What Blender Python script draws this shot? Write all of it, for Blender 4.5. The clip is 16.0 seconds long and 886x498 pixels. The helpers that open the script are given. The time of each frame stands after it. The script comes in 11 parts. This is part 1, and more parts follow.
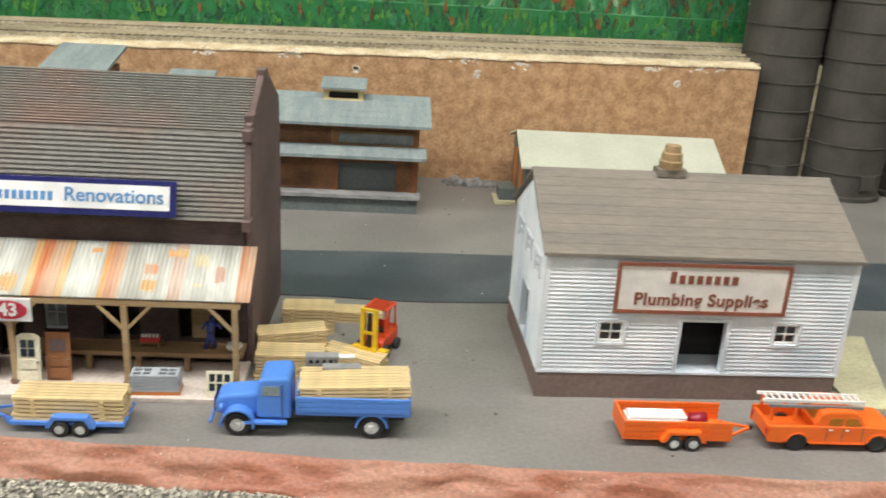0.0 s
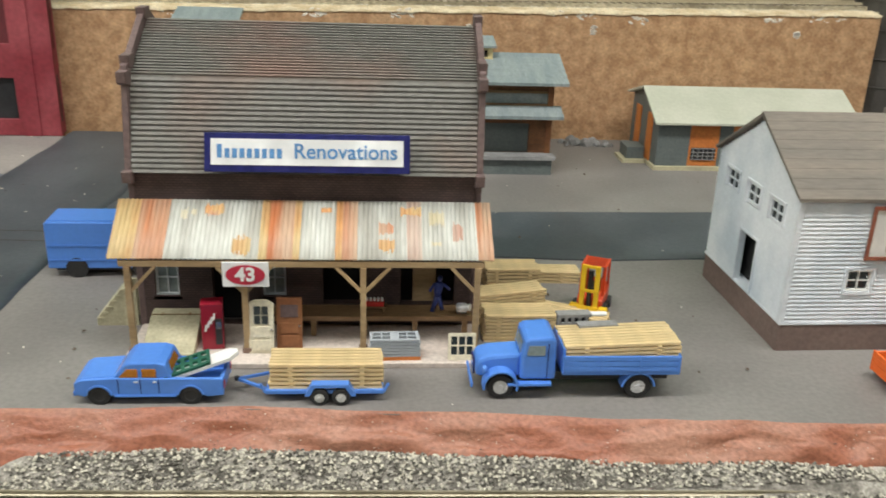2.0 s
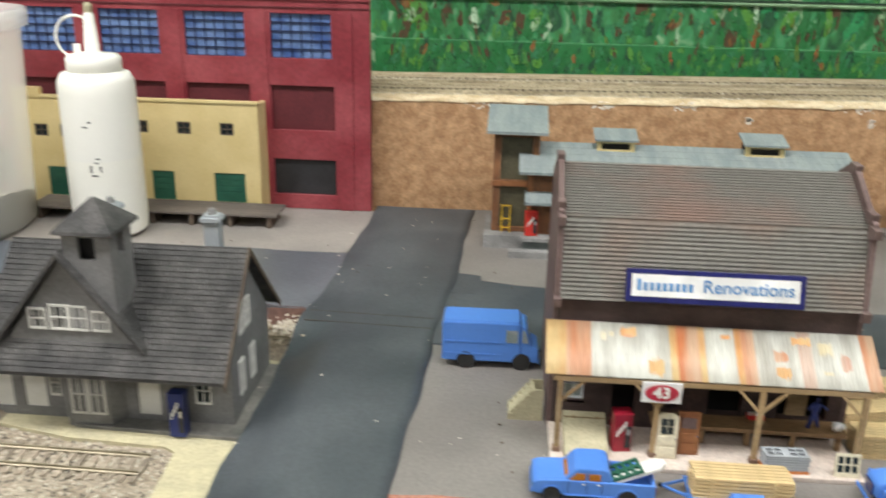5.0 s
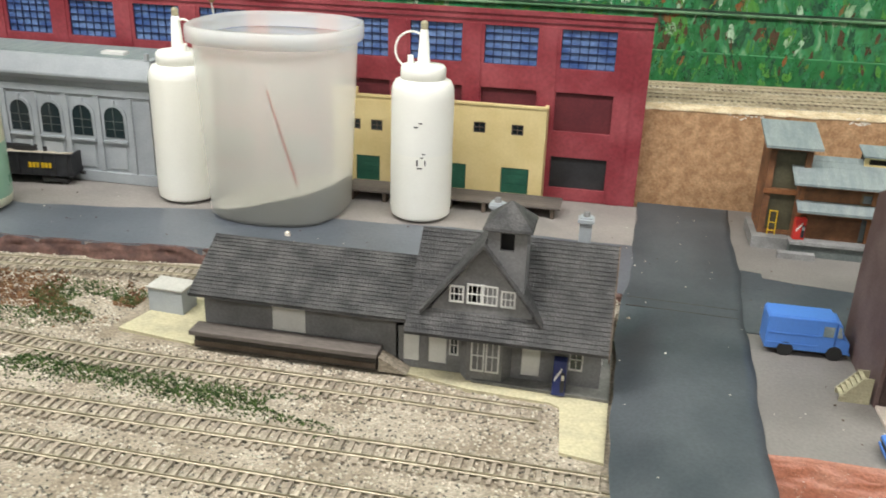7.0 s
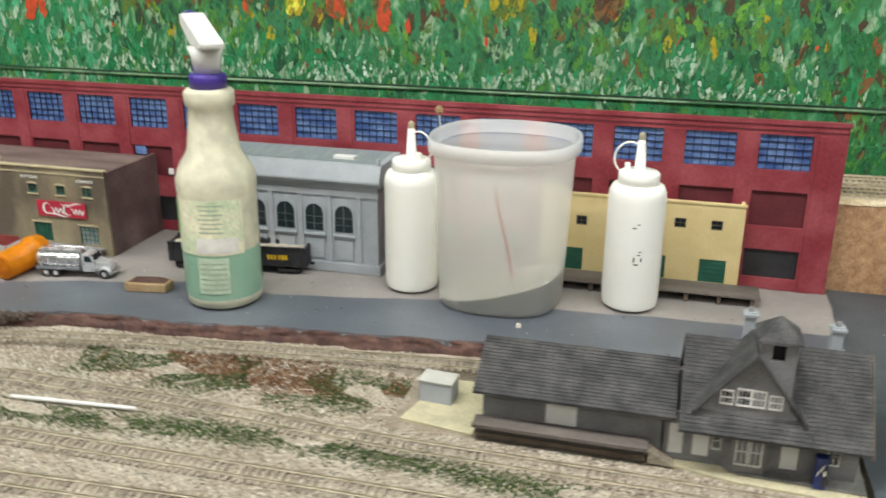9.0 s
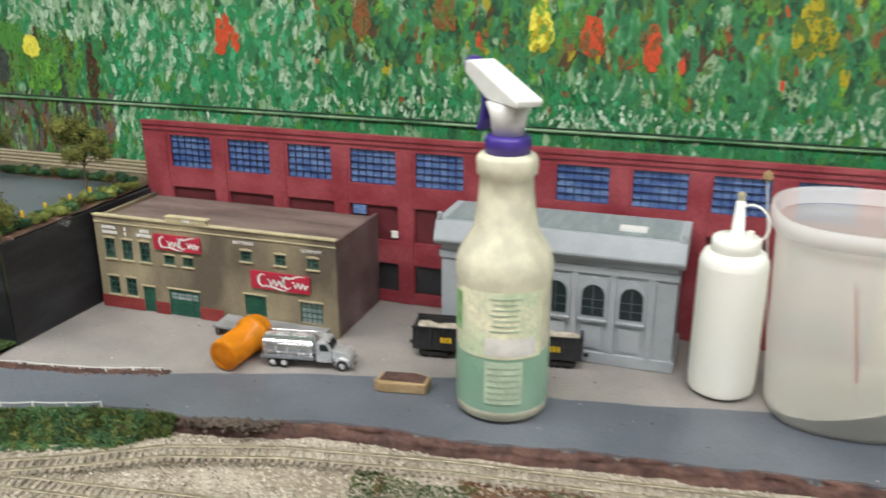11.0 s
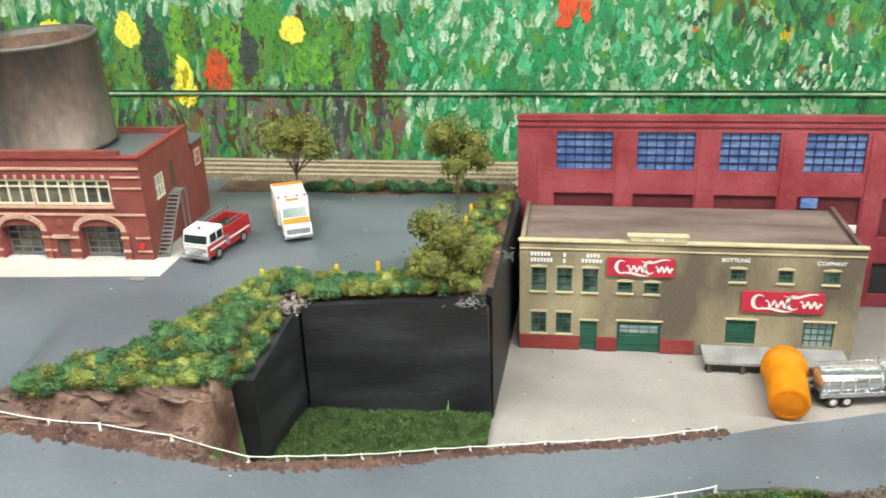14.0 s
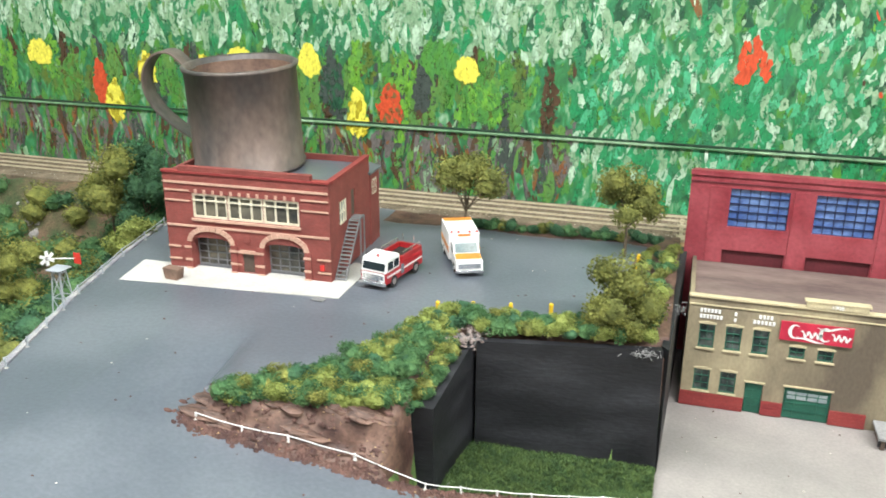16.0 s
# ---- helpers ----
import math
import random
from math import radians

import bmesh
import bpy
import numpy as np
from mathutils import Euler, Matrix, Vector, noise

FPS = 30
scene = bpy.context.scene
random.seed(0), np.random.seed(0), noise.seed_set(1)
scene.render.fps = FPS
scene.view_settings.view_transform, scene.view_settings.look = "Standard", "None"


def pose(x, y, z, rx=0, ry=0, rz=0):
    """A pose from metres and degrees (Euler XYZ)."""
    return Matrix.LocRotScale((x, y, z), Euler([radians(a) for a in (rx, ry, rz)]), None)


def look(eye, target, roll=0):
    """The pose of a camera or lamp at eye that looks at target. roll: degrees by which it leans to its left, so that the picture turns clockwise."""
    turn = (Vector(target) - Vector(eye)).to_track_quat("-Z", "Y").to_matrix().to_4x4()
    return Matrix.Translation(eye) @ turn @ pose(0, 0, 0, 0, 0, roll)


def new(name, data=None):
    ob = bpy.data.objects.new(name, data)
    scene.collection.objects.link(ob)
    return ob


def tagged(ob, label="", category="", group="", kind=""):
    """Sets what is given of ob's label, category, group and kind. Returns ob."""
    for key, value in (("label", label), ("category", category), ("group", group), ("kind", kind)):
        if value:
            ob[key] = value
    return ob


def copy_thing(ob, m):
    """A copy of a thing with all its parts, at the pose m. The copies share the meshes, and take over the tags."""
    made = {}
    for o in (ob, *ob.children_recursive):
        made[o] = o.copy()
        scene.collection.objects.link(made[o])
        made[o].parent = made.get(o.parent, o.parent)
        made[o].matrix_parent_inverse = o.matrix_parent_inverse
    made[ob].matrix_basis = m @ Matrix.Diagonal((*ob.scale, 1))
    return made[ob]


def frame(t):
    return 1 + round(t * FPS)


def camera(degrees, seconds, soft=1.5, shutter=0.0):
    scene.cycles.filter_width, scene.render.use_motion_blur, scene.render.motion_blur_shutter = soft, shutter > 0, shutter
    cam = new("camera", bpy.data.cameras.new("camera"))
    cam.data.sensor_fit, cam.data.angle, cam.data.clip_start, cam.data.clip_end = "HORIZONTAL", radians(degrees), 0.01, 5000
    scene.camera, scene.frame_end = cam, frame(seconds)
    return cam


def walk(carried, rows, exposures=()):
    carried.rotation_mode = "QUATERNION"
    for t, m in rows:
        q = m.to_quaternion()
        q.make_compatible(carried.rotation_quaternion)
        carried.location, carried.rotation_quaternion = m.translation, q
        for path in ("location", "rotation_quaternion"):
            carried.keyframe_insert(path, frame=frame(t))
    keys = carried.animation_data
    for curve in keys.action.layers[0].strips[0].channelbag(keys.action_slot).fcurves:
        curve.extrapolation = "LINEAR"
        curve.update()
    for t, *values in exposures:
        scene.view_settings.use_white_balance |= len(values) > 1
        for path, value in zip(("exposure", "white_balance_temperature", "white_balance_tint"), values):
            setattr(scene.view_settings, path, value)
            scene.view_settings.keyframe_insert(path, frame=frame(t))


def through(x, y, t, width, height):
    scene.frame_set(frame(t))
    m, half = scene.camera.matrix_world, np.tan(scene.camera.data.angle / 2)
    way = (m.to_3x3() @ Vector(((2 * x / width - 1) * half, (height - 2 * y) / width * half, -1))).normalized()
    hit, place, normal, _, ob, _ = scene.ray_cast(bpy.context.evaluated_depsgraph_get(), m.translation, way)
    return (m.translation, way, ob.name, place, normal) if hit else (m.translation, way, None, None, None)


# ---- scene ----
cam = camera(53.9, 16.0, soft=1.7, shutter=0.4)
PATH = [
    (0, (-0.028, 0.07, 0.211), (0.105, 1.953, -0.449), 3.5),
    (0.5, (-0.058, 0.076, 0.204), (0.04, 1.959, -0.462), 3.7),
    (1, (-0.083, 0.089, 0.198), (-0.024, 1.979, -0.455), 2.7),
    (1.5, (-0.128, 0.09, 0.191), (-0.098, 1.968, -0.496), 2.2),
    (2, (-0.143, 0.092, 0.19), (0.013, 1.954, -0.523), 2.1),
    (2.5, (-0.139, 0.095, 0.187), (0.071, 1.946, -0.539), 2.3),
    (3, (-0.147, 0.094, 0.187), (0.066, 1.944, -0.542), 2.6),
    (3.5, (-0.164, 0.09, 0.191), (0.028, 1.943, -0.536), 2.3),
    (4, (-0.2, 0.079, 0.207), (-0.107, 1.95, -0.494), 1.8),
    (4.5, (-0.241, 0.066, 0.227), (-0.24, 1.947, -0.453), 1.6),
    (5, (-0.281, 0.048, 0.259), (-0.426, 1.922, -0.424), 1.2),
    (5.2, (-0.297, 0.038, 0.273), (-0.501, 1.906, -0.413), 1.2),
    (7.3, (-0.453, -0.082, 0.327), (-0.846, 1.728, -0.428), 1.7),
    (7.5, (-0.439, -0.079, 0.34), (-0.871, 1.73, -0.397), 1.6),
    (8, (-0.412, -0.087, 0.357), (-0.891, 1.712, -0.374), 2.4),
    (8.2, (-0.423, -0.093, 0.368), (-0.943, 1.696, -0.36), 1.7),
    (8.5, (-0.471, -0.11, 0.378), (-1.023, 1.689, -0.301), 1.9),
    (9, (-0.604, -0.177, 0.394), (-1.09, 1.643, -0.28), 0.4),
    (9.2, (-0.654, -0.2, 0.4), (-1.107, 1.635, -0.255), -0.6),
    (11.3, (-0.987, -0.048, 0.41), (-1.589, 1.743, -0.246), 0.1),
    (11.5, (-1.053, -0.079, 0.423), (-1.585, 1.725, -0.256), 0.2),
    (12, (-1.191, -0.125, 0.422), (-1.651, 1.679, -0.309), -0.4),
    (12.5, (-1.291, -0.066, 0.422), (-1.782, 1.733, -0.301), -0.4),
    (13, (-1.382, 0.007, 0.421), (-1.911, 1.774, -0.353), -0.9),
    (13.5, (-1.485, -0.007, 0.425), (-1.813, 1.814, -0.334), -1.6),
    (14, (-1.549, -0.02, 0.424), (-1.847, 1.8, -0.348), -2.0),
    (14.5, (-1.572, -0.024, 0.427), (-1.924, 1.797, -0.322), -0.5),
    (15, (-1.578, -0.026, 0.43), (-2.035, 1.78, -0.297), 0.1),
    (15.5, (-1.59, -0.032, 0.429), (-2.103, 1.766, -0.28), 0.7),
    (16, (-1.613, -0.044, 0.43), (-2.137, 1.76, -0.256), 0.5),
]
walk(cam, [(t, look(eye, target, roll)) for t, eye, target, roll in PATH], exposures=[(0, 0.0, 6500, 11), (1.5, -0.25, 6450, 10), (3.5, -0.25, 6450, 10), (5, -0.05, 6450, 12), (8, -0.05, 6380, 12),
      (9, -0.15, 6350, 11), (11.5, -0.15, 6250, 13), (12.2, 0.05, 6150, 11), (13, 0.5, 6450, 7), (14, 0.5, 6450, 8), (16, 0.6, 6150, 11)])

# ---- light: a closed basement room with ceiling tubes ----
world = bpy.data.worlds.new("room_dark")
world.use_nodes = True
world.node_tree.nodes["Background"].inputs[0].default_value = (0.9, 0.95, 1.0, 1)
world.node_tree.nodes["Background"].inputs[1].default_value = 0.25
scene.world = world


def tube_light(x, y, z, sx, sy, watts):
    la = bpy.data.lights.new("tube_light", "AREA")
    la.shape, la.size, la.size_y, la.energy, la.color = "RECTANGLE", sx, sy, watts, (1.0, 0.985, 0.92)
    ob = new("tube_light", la)
    ob.matrix_world = pose(x, y, z)
    return ob


LAMPS = [(-2.3, 0.08), (-0.95, 0.08), (0.4, 0.08), (-1.6, -1.3), (-0.2, -1.3)]
for lx, ly in LAMPS:
    tube_light(lx, ly, 1.36, 1.2, 0.28, 16.3 if ly > -1 else 3.6)


# ---- mesh tools ----
class Geo:
    """Collects vertices and faces of one mesh."""

    def __init__(self):
        self.v, self.f = [], []

    def add(self, verts, faces, m=None):
        n = len(self.v)
        self.v += [tuple(m @ Vector(p)) for p in verts] if m else [tuple(p) for p in verts]
        self.f += [tuple(i + n for i in f) for f in faces]
        return self

    def box(self, x0, x1, y0, y1, z0, z1, m=None):
        vs = [(x, y, z) for z in (z0, z1) for y in (y0, y1) for x in (x0, x1)]
        return self.add(vs, [(0, 2, 3, 1), (4, 5, 7, 6), (0, 1, 5, 4), (1, 3, 7, 5), (3, 2, 6, 7), (2, 0, 4, 6)], m)

    def prism(self, pts, axis, a, b, m=None):
        """A polygon of (u, v) points drawn out along an axis from a to b."""
        def place(u, v, w):
            return (w, u, v) if axis == "x" else (u, w, v) if axis == "y" else (u, v, w)
        n = len(pts)
        area = sum(pts[i][0] * pts[(i + 1) % n][1] - pts[(i + 1) % n][0] * pts[i][1] for i in range(n))
        pts = pts if (area > 0) != (axis == "y") else pts[::-1]
        vs = [place(u, v, a) for u, v in pts] + [place(u, v, b) for u, v in pts]
        fs = [tuple(range(n - 1, -1, -1)), tuple(range(n, 2 * n))]
        fs += [(i, (i + 1) % n, (i + 1) % n + n, i + n) for i in range(n)]
        return self.add(vs, fs, m)

    def lathe(self, prof, seg=24, m=None, sx=1.0, sy=1.0, cap=True):
        """A turned form round z from (radius, z) pairs, bottom first."""
        vs, fs = [], []
        for r, z in prof:
            vs += [(r * sx * math.cos(2 * math.pi * k / seg), r * sy * math.sin(2 * math.pi * k / seg), z) for k in range(seg)]
        for i in range(len(prof) - 1):
            for k in range(seg):
                k2 = (k + 1) % seg
                fs.append((i * seg + k, i * seg + k2, (i + 1) * seg + k2, (i + 1) * seg + k))
        if cap:
            fs.append(tuple(range(seg - 1, -1, -1)))
            fs.append(tuple(range((len(prof) - 1) * seg, len(prof) * seg)))
        return self.add(vs, fs, m)

    def rod(self, a, b, r, seg=8, r2=None):
        a, b = Vector(a), Vector(b)
        q = (b - a).to_track_quat("Z", "Y").to_matrix().to_4x4()
        return self.lathe([(r, 0), (r if r2 is None else r2, (b - a).length)], seg, Matrix.Translation(a) @ q)

    def bar(self, a, b, w, h):
        """A square timber from a to b."""
        a, b = Vector(a), Vector(b)
        q = (b - a).to_track_quat("Z", "Y").to_matrix().to_4x4()
        return self.box(-w / 2, w / 2, -h / 2, h / 2, 0, (b - a).length, Matrix.Translation(a) @ q)

    def mesh(self, name, smooth=False):
        me = bpy.data.meshes.new(name)
        me.from_pydata(self.v, [], self.f)
        if smooth:
            me.polygons.foreach_set("use_smooth", [True] * len(me.polygons))
        me.update()
        return me


def part(name, geo, material, parent=None, label="", bevel=0.0, smooth=False, kind=""):
    me = geo.mesh(name, smooth)
    me.materials.append(material)
    ob = new(name, me)
    if parent:
        ob.parent = parent
    if bevel:
        b = ob.modifiers.new("bevel", "BEVEL")
        b.width, b.segments, b.limit_method, b.angle_limit = bevel, 2, "ANGLE", radians(35)
    return tagged(ob, label, kind=kind)


def thing(name, m, label, category, group="", kind=""):
    ob = new(name)
    ob.empty_display_size = 0.02
    ob.matrix_basis = m
    return tagged(ob, label, category, group, kind)


def structure(name, geo, material, label, category, smooth=False):
    ob = part(name, geo, material, smooth=smooth)
    return tagged(ob, label, category, kind="structure")


# ---- materials ----
def mat(name, col, col2=None, rough=0.6, metal=0.0, scale=60.0, fine=600.0, mix=0.5, bump=0.15, spec=0.5, stretch=(1, 1, 1), coat=0.0, grain=0.18, obj=0.0):
    """A painted or raw surface: two colours in blotches, fine grain in value, relief."""
    m = bpy.data.materials.new(name)
    m.use_nodes = True
    nt = m.node_tree
    n, l = nt.nodes, nt.links
    bs = n["Principled BSDF"]
    co = n.new("ShaderNodeTexCoord")
    mp = n.new("ShaderNodeMapping")
    mp.inputs["Scale"].default_value = stretch
    l.new(co.outputs["Object"], mp.inputs["Vector"])
    big, small = n.new("ShaderNodeTexNoise"), n.new("ShaderNodeTexNoise")
    big.inputs["Scale"].default_value, big.inputs["Detail"].default_value = scale, 5
    small.inputs["Scale"].default_value, small.inputs["Detail"].default_value = fine, 3
    l.new(mp.outputs[0], big.inputs["Vector"])
    l.new(mp.outputs[0], small.inputs["Vector"])
    ramp = n.new("ShaderNodeValToRGB")
    lo = 0.375 + 0.4 * (0.5 - mix)
    ramp.color_ramp.elements[0].position, ramp.color_ramp.elements[1].position = lo, min(0.98, lo + 0.25)
    c2 = col2 or tuple(c * 0.8 for c in col)
    ramp.color_ramp.elements[0].color, ramp.color_ramp.elements[1].color = (*col, 1), (*c2, 1)
    l.new(big.outputs["Fac"], ramp.inputs[0])
    hsv = n.new("ShaderNodeHueSaturation")
    mr = n.new("ShaderNodeMapRange")
    mr.inputs["From Min"].default_value, mr.inputs["From Max"].default_value = 0.25, 0.75
    mr.inputs["To Min"].default_value, mr.inputs["To Max"].default_value = 1 - grain, 1 + grain
    l.new(small.outputs["Fac"], mr.inputs["Value"])
    l.new(ramp.outputs[0], hsv.inputs["Color"])
    val = mr.outputs[0]
    if obj:
        oi, ml, ad = n.new("ShaderNodeObjectInfo"), n.new("ShaderNodeMath"), n.new("ShaderNodeMath")
        ml.operation, ml.inputs[1].default_value = "MULTIPLY_ADD", obj * 2
        ml.inputs[2].default_value = 1 - obj
        l.new(oi.outputs["Random"], ml.inputs[0])
        ad.operation = "MULTIPLY"
        l.new(ml.outputs[0], ad.inputs[0])
        l.new(val, ad.inputs[1])
        val = ad.outputs[0]
    l.new(val, hsv.inputs["Value"])
    l.new(hsv.outputs[0], bs.inputs["Base Color"])
    rr = n.new("ShaderNodeMapRange")
    rr.inputs["To Min"].default_value, rr.inputs["To Max"].default_value = max(0.02, rough - 0.1), min(1, rough + 0.1)
    l.new(big.outputs["Fac"], rr.inputs["Value"])
    l.new(rr.outputs[0], bs.inputs["Roughness"])
    bs.inputs["Metallic"].default_value = metal
    bs.inputs["Specular IOR Level"].default_value = spec
    bs.inputs["Coat Weight"].default_value = coat
    if bump:
        bp = n.new("ShaderNodeBump")
        bp.inputs["Strength"].default_value, bp.inputs["Distance"].default_value = bump, 0.0006
        l.new(small.outputs["Fac"], bp.inputs["Height"])
        l.new(bp.outputs[0], bs.inputs["Normal"])
    return m


def brick_mat(name, c1, c2, mortar, bw=0.0026, bh=0.00085, bump=0.5, blotch=(0.6, 1.25), plane="xz"):
    """Fine moulded brickwork; the courses run level."""
    m = bpy.data.materials.new(name)
    m.use_nodes = True
    n, l = m.node_tree.nodes, m.node_tree.links
    bs = n["Principled BSDF"]
    co, sep, com = n.new("ShaderNodeTexCoord"), n.new("ShaderNodeSeparateXYZ"), n.new("ShaderNodeCombineXYZ")
    l.new(co.outputs["Object"], sep.inputs[0])
    ad = n.new("ShaderNodeMath")
    l.new(sep.outputs["X"], ad.inputs[0])
    l.new(sep.outputs["Y"], ad.inputs[1])
    l.new(ad.outputs[0], com.inputs["X"])
    l.new(sep.outputs["Z"], com.inputs["Y"])
    br = n.new("ShaderNodeTexBrick")
    br.inputs["Scale"].default_value = 1.0
    br.inputs["Brick Width"].default_value, br.inputs["Row Height"].default_value = bw, bh
    br.inputs["Mortar Size"].default_value = bh * 0.14
    for k, c in (("Color1", c1), ("Color2", c2), ("Mortar", mortar)):
        br.inputs[k].default_value = (*c, 1)
    l.new(com.outputs[0], br.inputs["Vector"])
    nz = n.new("ShaderNodeTexNoise")
    nz.inputs["Scale"].default_value, nz.inputs["Detail"].default_value = 45, 6
    l.new(co.outputs["Object"], nz.inputs["Vector"])
    mr = n.new("ShaderNodeMapRange")
    mr.inputs["From Min"].default_value, mr.inputs["From Max"].default_value = 0.3, 0.7
    mr.inputs["To Min"].default_value, mr.inputs["To Max"].default_value = blotch
    l.new(nz.outputs["Fac"], mr.inputs["Value"])
    hsv = n.new("ShaderNodeHueSaturation")
    l.new(br.outputs["Color"], hsv.inputs["Color"])
    l.new(mr.outputs[0], hsv.inputs["Value"])
    l.new(hsv.outputs[0], bs.inputs["Base Color"])
    bs.inputs["Roughness"].default_value = 0.75
    bp = n.new("ShaderNodeBump")
    bp.inputs["Strength"].default_value, bp.inputs["Distance"].default_value = bump, 0.0003
    bp.invert = True
    l.new(br.outputs["Fac"], bp.inputs["Height"])
    l.new(bp.outputs[0], bs.inputs["Normal"])
    return m


def clear_mat(name, col, rough=0.15, trans=0.9, ior=1.3):
    m = mat(name, col, rough=rough, bump=0.0, grain=0.05)
    bs = m.node_tree.nodes["Principled BSDF"]
    bs.inputs["Transmission Weight"].default_value, bs.inputs["IOR"].default_value = trans, ior
    return m


